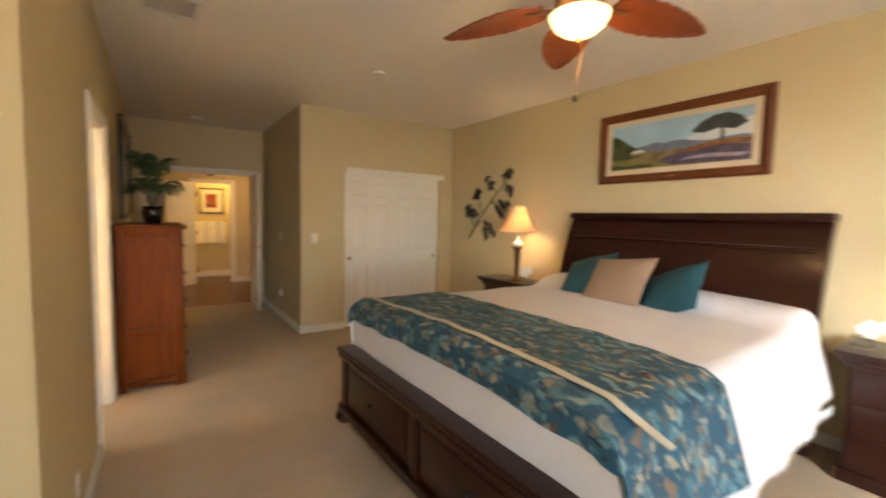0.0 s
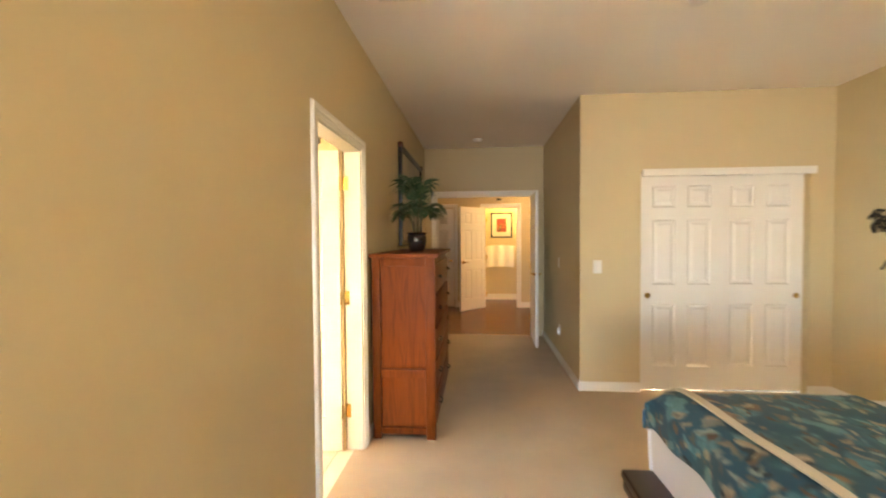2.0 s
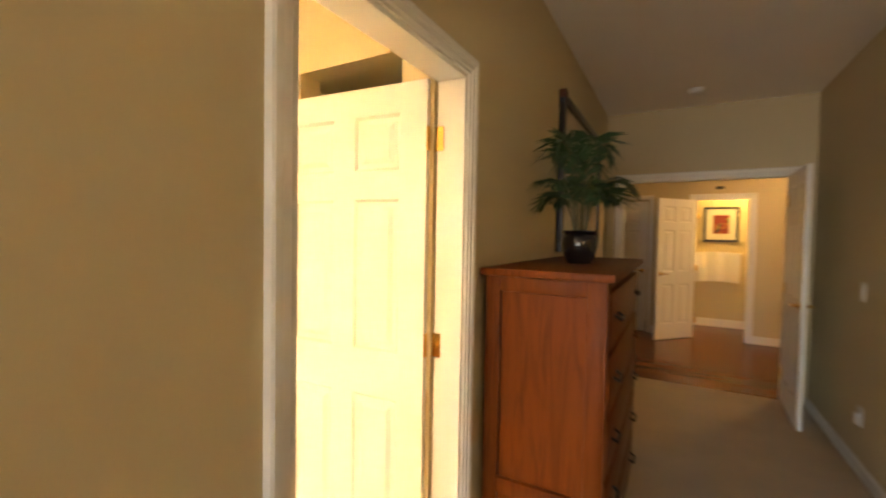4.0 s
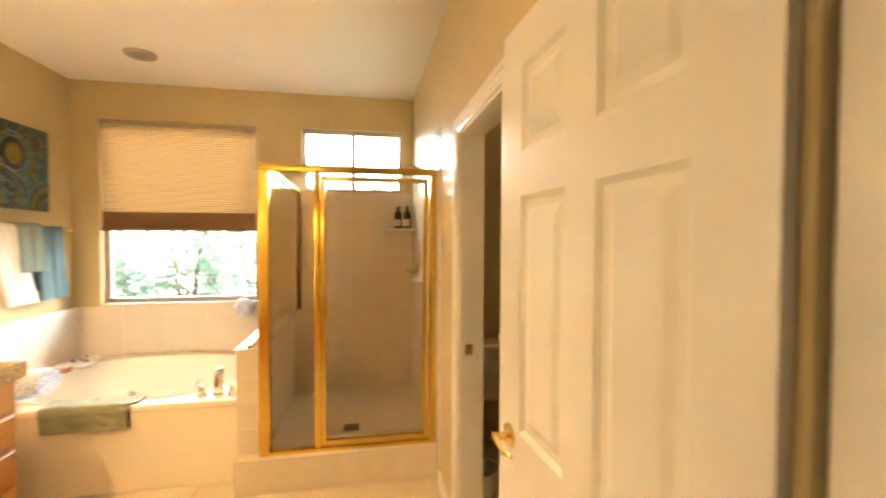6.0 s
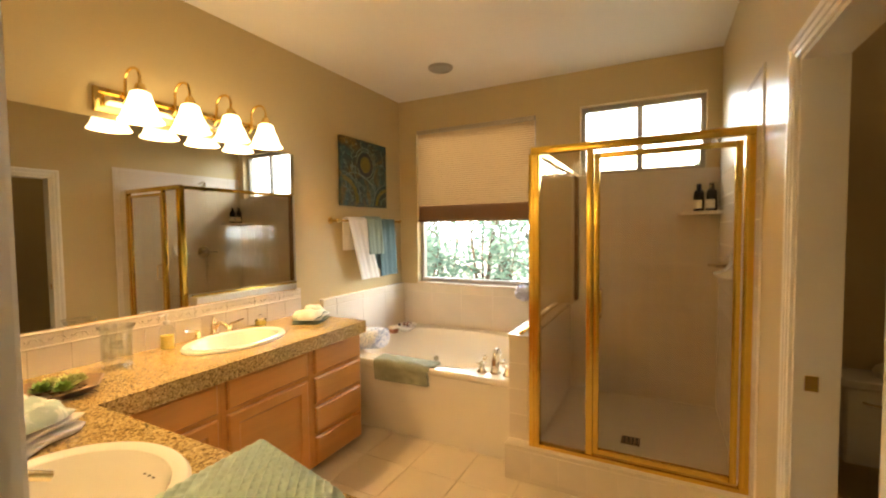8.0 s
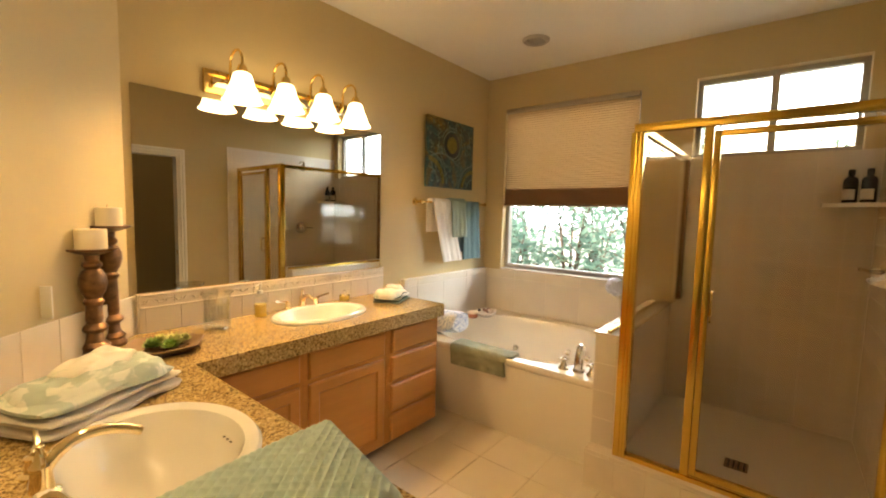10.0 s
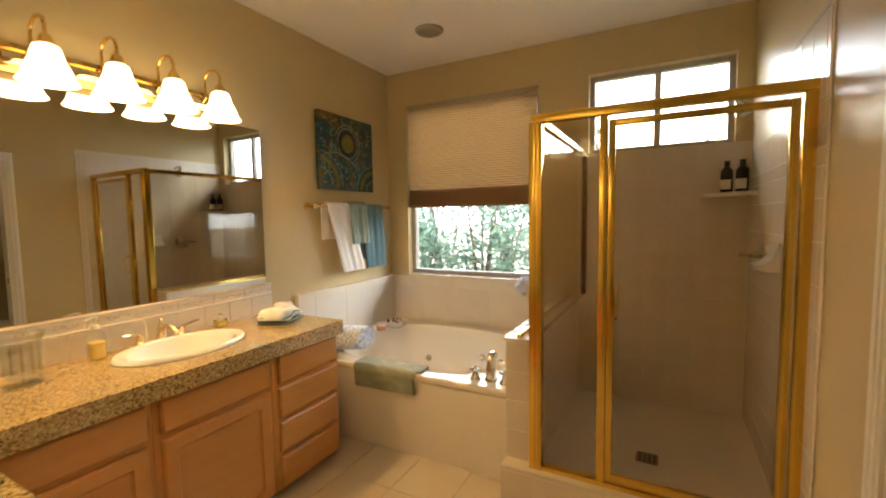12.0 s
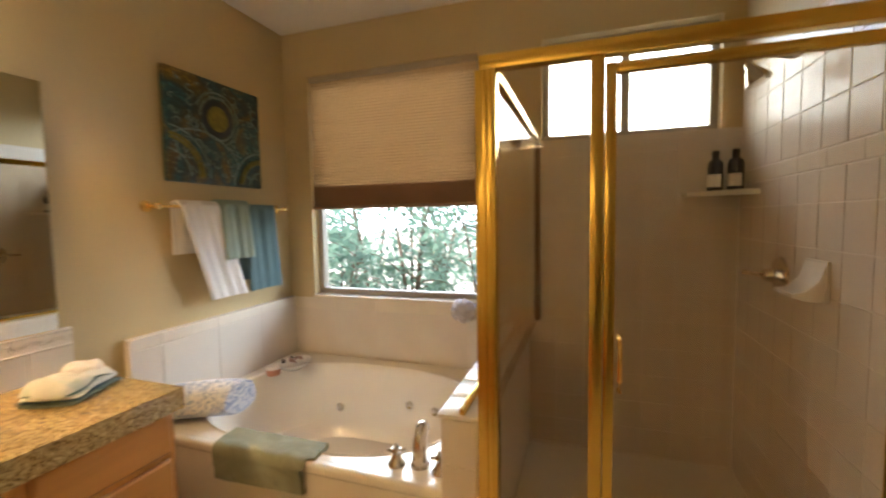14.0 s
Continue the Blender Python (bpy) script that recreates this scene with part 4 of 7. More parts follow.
def faucet(at, out, along, label, k=1.0):
    """Widespread tap: spout and two lever handles; out points over the bowl, along the wall."""
    f = thing("faucet", (at[0], at[1], CT), label, "faucet", "vanity faucets")
    o, a, z = Vector((*out, 0)), Vector((*along, 0)), Vector((0, 0, 1))
    c = Vector((at[0], at[1], CT))
    part("spout_base", turned([(0.0, 0), (0.032, 0.0), (0.032, 0.006), (0.022, 0.014), (0.018, 0.05), (0.020, 0.065), (0.012, 0.075), (0.006, 0.10), (0.009, 0.108), (0.0, 0.114)], tuple(c), 20), PALEBRASS, f)
    part("spout", piped(bend(c + z * 0.035 * k, c + z * 0.115 * k + o * 0.05, c + o * 0.135 * k + z * 0.055 * k), 0.015, 12, 0.011), PALEBRASS, f)
    for s in (-1, 1):
        h = c + a * 0.10 * s
        part("handle_base", turned([(0.0, 0), (0.027, 0.0), (0.027, 0.006), (0.018, 0.013), (0.014, 0.035), (0.017, 0.045), (0.0, 0.052)], tuple(h), 18), PALEBRASS, f)
        part("lever", piped([h + z * 0.047, h + z * 0.056 + a * 0.03 * s + o * 0.01, h + z * 0.066 + a * 0.085 * s + o * 0.015], 0.008, 8, 0.006), CHROME, f)
    return f


faucet((-1.80, 3.150), (0, 1), (1, 0), "brass and nickel lever faucet behind the basin")
faucet((-0.468, 4.285), (-1, 0), (0, 1), "brass lever faucet of the side basin", 1.3)

# backsplash tiles
bed_board(south_bath, 'y', 3.10, 1, -2.505, -0.95, CT, 1.03, "splash_bed", 0.02)

# mirror over the vanity
mir = solo("vanity_mirror", boxed(-2.45, -0.955, 3.101, 3.107, 1.036, 2.0), MIRROR, "large frameless mirror with a brass foot rail", "mirror", (-1.70, 3.104, 1.036), smooth=False)
mir.rotation_euler, mir.location.y = (0, 0, radians(-1.2)), mir.location.y + 0.0165
part("foot_rail", boxed(-2.45, -0.955, 3.101, 3.112, 1.030, 1.037), BRASS, mir)

# light bar with four bell shades
bar4 = thing("vanity_light", (-1.82, 3.11, 2.10), "brass vanity light bar with four frosted bell shades", "wall lamp")
part("back_plate", boxed(-2.265, -1.265, 3.101, 3.112, 2.03, 2.145, bev=0.004), BRASS, bar4)
part("border", cells([-2.265, -2.245, -1.285, -1.265], [3.1125, 3.126], [2.03, 2.05, 2.125, 2.145], lambda i, j, k: not (i == 1 and k == 1)), BRASS, bar4, smooth=False)
part("raised_band", boxed(-2.225, -1.305, 3.1125, 3.124, 2.062, 2.113, bev=0.006), PALEBRASS, bar4, "mirror-polished pale brass panel")
BULBS = (-1.39, -1.63, -1.87, -2.11)
for x in BULBS:
    part("bracket", piped([Vector((x, 3.120, 2.085)), Vector((x, 3.137, 2.115))] + [Vector((x, 3.205 - 0.065 * math.cos(math.pi * k / 8), 2.195 + 0.055 * math.sin(math.pi * k / 8))) for k in range(9)] + [Vector((x, 3.27, 2.15))], 0.007, 8), BRASS, bar4)
    part("cap", turned([(0.0, 0.03), (0.018, 0.028), (0.026, 0.005), (0.028, -0.008), (0.0, -0.008)], (x, 3.27, 2.135), 18), BRASS, bar4)
    bm = bmesh.new()
    lathe(bm, [(0.028, 0.160), (0.042, 0.152), (0.049, 0.132), (0.056, 0.104), (0.070, 0.075), (0.082, 0.040), (0.097, 0.016), (0.093, 0.017), (0.066, 0.070), (0.052, 0.104), (0.045, 0.132), (0.034, 0.148), (0.0, 0.149)], (x, 3.27, 1.967), 28)
    bmesh.ops.remove_doubles(bm, verts=bm.verts, dist=1e-5)
    bmesh.ops.recalc_face_normals(bm, faces=bm.faces)
    part("shade", bm, SHADEGLASS, bar4, "glowing frosted glass bell shade")
    lamp("bulb_vanity", 'POINT', 2.5, WARM, pose(x, 3.27, 2.025), 0.03)

# the same light bar over the side basin
copy_thing(bar4, pose(-0.412, 4.30, 2.10, 0, 0, 90))
for x in BULBS:
    lamp("bulb_vanity", 'POINT', 0.3, WARM, pose(-0.46, 4.30 + (x + 1.82), 2.025), 0.03)
for hz in (0.268, 1.038, 1.808):
    bm = boxed(-0.345, -0.31, 5.8835, 5.8868, hz - 0.045, hz + 0.045)
    part("hinge_plate", bm, BRASS, [o for o in scene.objects if o.name == "jamb_bath_door"][0], "polished brass hinge plate", smooth=False)

SHIFT = Vector((0, 0, 0))

# ---- bedroom: bed ----
bed = thing("bed", (2.3, 3.76, 0), "dark mahogany king sleigh bed with a panelled footboard", "bed")
BY0, BY1 = 2.76, 4.77


def extruded(profile, y0, y1):
    """Shape with an (x, z) outline, running from y0 to y1."""
    bm = bmesh.new()
    a, b = [bm.verts.new((x, y0, z)) for x, z in profile], [bm.verts.new((x, y1, z)) for x, z in profile]
    bm.faces.new(a)
    bm.faces.new(b[::-1])
    for i in range(len(profile)):
        j = (i + 1) % len(profile)
        bm.faces.new((a[j], a[i], b[i], b[j]))
    bmesh.ops.recalc_face_normals(bm, faces=bm.faces)
    return bm


curve = [(3.36 + 0.20 * t ** 2.2, 0.55 + 0.92 * t) for t in (i / 10 for i in range(11))]
HY0, HY1 = BY0 + 0.05, BY1 + 0.05
part("headboard", extruded(curve + [(x + 0.035, z) for x, z in reversed(curve)], HY0 + 0.06, HY1 - 0.06), MAHOG, bed)
for y in (HY0, HY1 - 0.07):
    part("headboard_post", extruded([(x - 0.02, z) for x, z in [(3.36, 0.0)] + curve] + [(x + 0.055, z) for x, z in reversed([(3.36, 0.0)] + curve)], y, y + 0.07), MAHOG, bed)
part("headboard_cap", boxed(3.49, 3.62, HY0 - 0.01, HY1 + 0.01, 1.468, 1.525, bev=0.018, seg=3), MAHOG, bed)
part("headboard_rail", boxed(3.455, 3.53, HY0 + 0.07, HY1 - 0.07, 1.28, 1.30, bev=0.004), MAHOG, bed)
# footboard: cap, posts, panels, plinth
part("footboard_cap", boxed(1.045, 1.195, BY0 - 0.035, BY1 + 0.035, 0.49, 0.525, bev=0.012, seg=3), MAHOG, bed)
part("footboard_moulding", boxed(1.045, 1.165, BY0 - 0.015, BY1 + 0.015, 0.455, 0.49, bev=0.01), MAHOG, bed)
part("footboard", boxed(1.085, 1.135, BY0, BY1, 0.10, 0.455), MAHOG, bed)
for y0, y1 in ((BY0, BY0 + 0.09), (3.72, 3.81), (BY1 - 0.09, BY1)):
    part("footboard_stile", boxed(1.065, 1.085, y0, y1, 0.11, 0.455, bev=0.004), MAHOG, bed)
for y0, y1 in ((BY0 + 0.10, 3.71), (3.82, BY1 - 0.10)):
    part("drawer_front", boxed(1.072, 1.085, y0, y1, 0.15, 0.44, bev=0.006), MAHOG, bed)
    part("drawer_moulding", boxed(1.066, 1.072, y0 + 0.03, y1 - 0.03, 0.18, 0.41, bev=0.003), MAHOG, bed)
    part("drawer_knob", turned([(0.0, 0.0), (0.012, 0.002), (0.016, 0.014), (0.010, 0.022), (0, 0.024)], (1.045, (y0 + y1) / 2, 0.295), 14), DARKMETAL, bed)
part("plinth", boxed(1.045, 1.14, BY0 - 0.02, BY1 + 0.02, 0.06, 0.125, bev=0.018, seg=3), MAHOG, bed)
for y in (BY0 + 0.02, BY1 - 0.02):
    part("foot", turned([(0.0, 0), (0.05, 0.0), (0.07, 0.03), (0.06, 0.06), (0, 0.06)], (1.09, y, 0), 20), MAHOG, bed)
for y in (BY0 + 0.01, BY1 - 0.05):
    part("side_rail", boxed(1.135, 3.38, y, y + 0.04, 0.14, 0.40, bev=0.006), MAHOG, bed)
part("slat_base", boxed(1.14, 3.36, BY0 + 0.06, BY1 - 0.06, 0.22, 0.30), MAHOG, bed)

solo("mattress", boxed(1.20, 3.36, BY0 + 0.02, BY1 - 0.02, 0.30, 0.80, bev=0.06, seg=4), WHITECLOTH, "thick white king mattress on the bed frame", "mattress", (2.28, 3.765, 0.30))


def hump(x):
    t = min(max((x - 2.88) / 0.3, 0), 1)
    return 0.085 * t * t * (3 - 2 * t)


def slant(x):
    """The bedding lies a little askew towards the headboard."""
    return 0.10 * min(max((x - 1.8) / 1.5, 0), 1)


def over_bed(x0, x1, drop_foot, dn, df, lift, amp, scale):
    """Cloth over the bed from x0 (foot) to x1, hanging by drop_foot at the foot, dn and df at its near and far sides."""
    y0, y1, xf, zt = BY0 - 0.03, BY1 + 0.03, 1.165, 0.825

    def f(u, v):
        ly, lx = dn + (y1 - y0) + df, drop_foot + (x1 - x0)
        s, t = u * ly - dn, v * lx - drop_foot
        y, zy = (y0 - lift - 0.11 * (-s / max(dn, 0.01)), s) if s < 0 else ((y1 + lift, -(s - (y1 - y0))) if s > y1 - y0 else (y0 + s, 0.0))
        x, zx = (x0 - lift, t) if t < 0 else (x0 + t, 0.0)
        r = 0.055
        edge = max(0.0, r - min(max(s, 0), max(y1 - y0 - s, 0))) if 0 <= s <= y1 - y0 else r
        edge2 = max(0.0, r - max(t, 0))
        z = zt + lift - 0.5 * edge ** 2 / r - 0.5 * edge2 ** 2 / r + min(zy, zx) + hump(x)
        crown = 0.03 * math.sin(math.pi * min(max(s / (y1 - y0), 0), 1))
        k = wob(x, y, z, scale, amp)
        y += slant(x) * (1 - min(max(s / (y1 - y0), 0), 1))
        hang = 1 if (s < 0 or s > y1 - y0) else 0
        return (x + (k if t < 0 else 0), y + (hang * 0.010 * math.sin(x * 14) * min(1, abs(zy) * 4) * (-1 if s < 0 else 1)), z + crown + k)
    return f


cover = solo("coverlet", sheet(1, 1, 70, 60, over_bed(1.175, 3.34, 0.36, 0.46, 0.40, 0.012, 0.012, 3.0), 0.008), WHITECLOTH, "white quilted coverlet hanging over the bed sides", "bedspread", (2.2, 3.765, 0.5))
rng = random.Random(2)
bm = bmesh.new()
for k in range(190):
    x = 1.22 + 0.0112 * k
    y, z, ln = BY0 - 0.150 + slant(x) + 0.010 * math.sin(x * 14) * -1, 0.387, rng.uniform(0.03, 0.055)
    bm.faces.new([bm.verts.new(p) for p in ((x - 0.006, y, z), (x + 0.006, y, z), (x + 0.004 + rng.uniform(-0.004, 0.004), y - 0.004, z - ln), (x - 0.003, y - 0.004, z - ln))])
part("fringe", bodied(bm, 0.003), WHITECLOTH, cover, "knotted white fringe")
throw = solo("bed_throw", sheet(1, 1, 80, 44, over_bed(1.165, 1.86, 0.12, 0.36, 0.05, 0.026, 0.014, 5.0), 0.008), FLORAL, "teal floral jacquard throw folded across the bed foot", "throw", (1.5, 3.765, 0.8))
fold = over_bed(1.160, 1.30, 0.06, 0.05, 0.02, 0.040, 0.014, 5.0)
part("lining", sheet(1, 1, 60, 4, lambda u, v: (Vector(fold(u, 0.57 + 0.16 * v)) + Vector((0.035 * math.sin(u * 2.6 + 0.4), 0, 0.0))), 0.006), CREAM, throw, "cream satin turned-back edge")


def pillow(name, c, w, h, t, rot, material, label):
    bm = bmesh.new()
    n = 14
    for s in (-1, 1):
        g = []
        for j in range(n + 1):
            row = []
            for i in range(n + 1):
                u, v = 2 * i / n - 1, 2 * j / n - 1
                puff = ((1 - u ** 2) * (1 - v ** 2)) ** 0.55
                pin = 1 - 0.06 * (1 - abs(u)) * abs(v) ** 3 - 0.0
                pin2 = 1 - 0.06 * (1 - abs(v)) * abs(u) ** 3
                row.append(bm.verts.new((u * w / 2 * pin2, s * t / 2 * puff + 0.004 * s * wob(u, v, s, 4, 1), v * h / 2 * pin)))
            g.append(row)
        for j in range(n):
            for i in range(n):
                bm.faces.new((g[j][i], g[j][i + 1], g[j + 1][i + 1], g[j + 1][i]))
    bmesh.ops.remove_doubles(bm, verts=bm.verts, dist=0.002)
    bmesh.ops.recalc_face_normals(bm, faces=bm.faces)
    bm.transform(Matrix.Translation(c) @ Euler([radians(a) for a in rot]).to_matrix().to_4x4())
    return solo(name, bm, material, label, "pillow", c)


pillow("teal_cushion", (2.97, 4.20, 0.985), 0.46, 0.44, 0.15, (46, 16, 92), TEAL, "teal satin cushion leaning on the pillows")
pillow("teal_cushion", (2.95, 3.52, 0.955), 0.52, 0.48, 0.15, (50, 24, 86), TEAL, "teal satin cushion leaning on the pillows")
pillow("taupe_cushion", (2.86, 3.86, 0.985), 0.50, 0.48, 0.15, (42, 6, 90), TAUPE, "taupe square cushion in front of teal ones")

# nightstands and lamps


def nightstand(y0, y1, label, x0=3.21):
    n = thing("nightstand", (3.4, (y0 + y1) / 2, 0), label, "nightstand", "nightstands")
    part("top", boxed(x0, 3.62, y0, y1, 0.725, 0.755, bev=0.008), MAHOG, n)
    for k, (d, z0, z1) in enumerate(((0.025, 0.695, 0.725), (0.045, 0.66, 0.695))):
        part("cornice", boxed(x0 + d, 3.62, y0 + d, y1 - d, z0, z1, bev=0.01), MAHOG, n)
    part("body", boxed(x0 + 0.07, 3.61, y0 + 0.07, y1 - 0.07, 0.08, 0.66), MAHOG, n)
    for z0, z1 in ((0.12, 0.28), (0.30, 0.46), (0.48, 0.64)):
        dr = part("drawer", boxed(x0 + 0.058, x0 + 0.07, y0 + 0.09, y1 - 0.09, z0, z1, bev=0.004), MAHOG, n)
        part("knob", turned([(0.0, 0.0), (0.012, 0.002), (0.016, 0.014), (0, 0.024)], (x0 + 0.048, (y0 + y1) / 2, (z0 + z1) / 2 - 0.01), 12), DARKMETAL, dr)
    part("plinth", boxed(x0 + 0.045, 3.615, y0 + 0.045, y1 - 0.045, 0.0, 0.08, bev=0.012), MAHOG, n)
    return n


nightstand(5.13, 5.96, "dark mahogany nightstand with a flared cornice top")
nightstand(1.86, 2.69, "dark mahogany nightstand with three drawers", 3.15)


def table_lamp(x, y, z, label):
    t = thing("table_lamp", (x, y, z), label, "lamp", "bedside lamps")
    part("base", turned([(0.0, 0), (0.085, 0.0), (0.085, 0.012), (0.065, 0.022), (0.035, 0.034), (0.022, 0.055), (0.0, 0.055)], (x, y, z), 24), BRONZE, t)
    part("column", turned([(0.020, 0.05), (0.024, 0.12), (0.030, 0.22), (0.036, 0.32), (0.045, 0.36), (0.066, 0.375), (0.066, 0.385), (0.04, 0.39)], (x, y, z), 24), BRONZE, t)
    part("font", turned([(0.03, 0.39), (0.055, 0.40), (0.060, 0.42), (0.05, 0.44), (0.02, 0.455), (0.012, 0.50), (0.0, 0.50)], (x, y, z), 24), PORC, t, "cream ceramic neck")
    part("finial", turned([(0.003, 0.50), (0.003, 0.83), (0.010, 0.835), (0.012, 0.85), (0.004, 0.868), (0.0, 0.87)], (x, y, z), 12), BRASS, t)
    bm = bmesh.new()
    prof = [(0.072, 0.83), (0.078, 0.80), (0.098, 0.74), (0.128, 0.68), (0.168, 0.61), (0.208, 0.555)]
    lathe(bm, prof + [(r - 0.003, z2 - 0.001) for r, z2 in reversed(prof)], (x, y, z), 36)
    bmesh.ops.delete(bm, geom=[f for f in bm.faces if len(f.verts) > 4], context='FACES')
    bmesh.ops.recalc_face_normals(bm, faces=bm.faces)
    part("shade", bm, LAMPCLOTH, t, "lit amber fabric bell shade")
    lamp("bulb_bedside", 'POINT', 0.7, SOFT, pose(x, y, z + 0.66), 0.035)
    return t


table_lamp(3.355, 5.43, 0.755, "lit bedside lamp with a bronze column and amber shade")
table_lamp(3.355, 2.08, 0.755, "lit bedside lamp with a bronze column and amber shade")

# picture over the bed
pic = thing("landscape_painting", (3.62, 3.89, 2.12), "wide landscape painting in a reddish wooden frame", "painting")
PY0, PY1, PZ0, PZ1 = 3.19, 4.59, 1.80, 2.435
bm = bmesh.new()
rings = []
for ins, dx in ((0.0, 0.0), (0.0, 0.035), (0.02, 0.045), (0.07, 0.028), (0.078, 0.02)):
    rings.append([bm.verts.new((3.628 - dx, y, z)) for y, z in ((PY0 + ins, PZ0 + ins), (PY1 - ins, PZ0 + ins), (PY1 - ins, PZ1 - ins), (PY0 + ins, PZ1 - ins))])
for a, b in zip(rings, rings[1:]):
    for q in range(4):
        bm.faces.new((a[q], a[(q + 1) % 4], b[(q + 1) % 4], b[q]))
bmesh.ops.recalc_face_normals(bm, faces=bm.faces)
part("frame", bm, FRAMEWOOD, pic, "carved reddish-brown frame", smooth=False)
part("liner", cells([3.605, 3.618], [PY0 + 0.07, PY0 + 0.125, PY1 - 0.125, PY1 - 0.07], [PZ0 + 0.07, PZ0 + 0.12, PZ1 - 0.12, PZ1 - 0.07], lambda i, j, k: not (j == 1 and k == 1)), mat("linen_liner", (0.62, 0.52, 0.36), 0.8), pic, "cream linen liner", smooth=False)
AY0, AY1, AZ0, AZ1 = PY0 + 0.125, PY1 - 0.125, PZ0 + 0.12, PZ1 - 0.12


def painted(name, pts, c, layer, var=0.25, scale=18):
    """One painted shape; points run from 0 to 1 across the canvas, from the viewer's left."""
    bm = bmesh.new()
    bm.faces.new([bm.verts.new((3.612 - 0.0004 * layer, AY1 - u * (AY1 - AY0), AZ0 + v * (AZ1 - AZ0))) for u, v in pts])
    part(name, bm, mat("oil_" + name, c, 0.5, var=var, scale=scale, fine=90, bump=0.4, bscale=120), pic, smooth=False)


def ridge(y0, amp, seed, k=16):
    return [(i / k, y0 + amp * noise.noise(Vector((i * 0.45, seed, 0)))) for i in range(k + 1)]


painted("sky", [(0, 0), (1, 0), (1, 1), (0, 1)], (0.33, 0.50, 0.62), 0, 0.2, 3)
painted("clouds", [(0.5, 0.45), (1, 0.42), (1, 0.80), (0.8, 0.72), (0.65, 0.6)], (0.60, 0.62, 0.62), 1, 0.15, 6)
painted("mountain_range", [(1, 0), (0, 0)] + ridge(0.52, 0.16, 1.3), (0.16, 0.19, 0.24), 2)
painted("meadow", [(1, 0), (0, 0)] + ridge(0.34, 0.12, 4.1), (0.25, 0.17, 0.06), 3, 0.5, 10)
painted("flower_bed", [(0.35, 0.05), (1.0, 0.0), (1, 0.30), (0.8, 0.36), (0.6, 0.28), (0.45, 0.22)], (0.09, 0.07, 0.11), 4, 0.5, 14)
painted("grove", [(0, 0.1), (0.12, 0.2), (0.25, 0.28), (0.24, 0.42), (0.16, 0.55), (0.08, 0.72), (0.02, 0.8), (0, 0.78)], (0.07, 0.09, 0.025), 5, 0.5, 14)
painted("grass", [(0, 0), (0.5, 0), (0.42, 0.12), (0.3, 0.2), (0.15, 0.22), (0, 0.24)], (0.20, 0.17, 0.05), 6, 0.5, 12)
painted("oak_crown", [(0.62, 0.66), (0.70, 0.60), (0.80, 0.66), (0.90, 0.60), (0.97, 0.70), (0.93, 0.84), (0.85, 0.94), (0.76, 0.92), (0.68, 0.82)], (0.04, 0.05, 0.05), 7, 0.5, 20)
painted("oak_trunk", [(0.81, 0.3), (0.84, 0.3), (0.83, 0.66), (0.81, 0.66)], (0.05, 0.035, 0.03), 8)
painted("brush", [(0.50, 0.30), (0.62, 0.36), (0.75, 0.42), (0.92, 0.44), (1.0, 0.40), (1.0, 0.32), (0.8, 0.34), (0.65, 0.26)], (0.24, 0.10, 0.035), 9, 0.5, 16)
painted("hedge", [(0.0, 0.0), (0.38, 0.03), (0.30, 0.10), (0.12, 0.08), (0.0, 0.12)], (0.05, 0.07, 0.02), 10, 0.5, 20)
painted("path", [(0.55, 0.10), (0.70, 0.12), (0.95, 0.08), (1.0, 0.14), (0.75, 0.19), (0.60, 0.16)], (0.33, 0.27, 0.33), 11, 0.3, 16)
painted("barn_roof", [(0.165, 0.35), (0.20, 0.42), (0.27, 0.42), (0.285, 0.36)], (0.62, 0.66, 0.72), 12, 0.1)
painted("barn_wall", [(0.18, 0.30), (0.18, 0.35), (0.28, 0.36), (0.28, 0.31)], (0.30, 0.22, 0.16), 13, 0.2)
part("name_plate", boxed(3.588, 3.598, 3.85, 3.93, PZ0 + 0.025, PZ0 + 0.04), BRASS, pic)

# ginkgo wall sculpture
gk = thing("metal_wall_sculpture", (3.62, 6.3, 1.6), "dark patinated metal ginkgo branch wall sculpture", "wall art")
rng = random.Random(4)
stem = bend((3.615, 6.66, 1.17), (3.60, 6.40, 1.52), (3.612, 5.92, 1.93), 10)
part("stem", piped(stem, 0.009, 6, 0.004), DARKMETAL, gk)
twigs = [((6.53, 1.33), (6.70, 1.62)), ((6.46, 1.42), (6.16, 1.28)), ((6.38, 1.52), (6.50, 1.80)), ((6.25, 1.66), (5.92, 1.60)), ((6.12, 1.78), (6.22, 1.90)), ((6.05, 1.83), (5.86, 1.76)), ((6.48, 1.40), (6.30, 1.22)), ((5.98, 1.90), (5.90, 1.97)), ((6.45, 1.5), (6.62, 1.48)), ((6.2, 1.7), (6.0, 1.46))]
for (a, b), (c, d) in twigs:
    part("twig", piped(bend((3.612, a, b), (3.60, (a + c) / 2 + 0.03, (b + d) / 2 + 0.04), (3.606, c, d), 5), 0.005, 5, 0.003), DARKMETAL, gk)


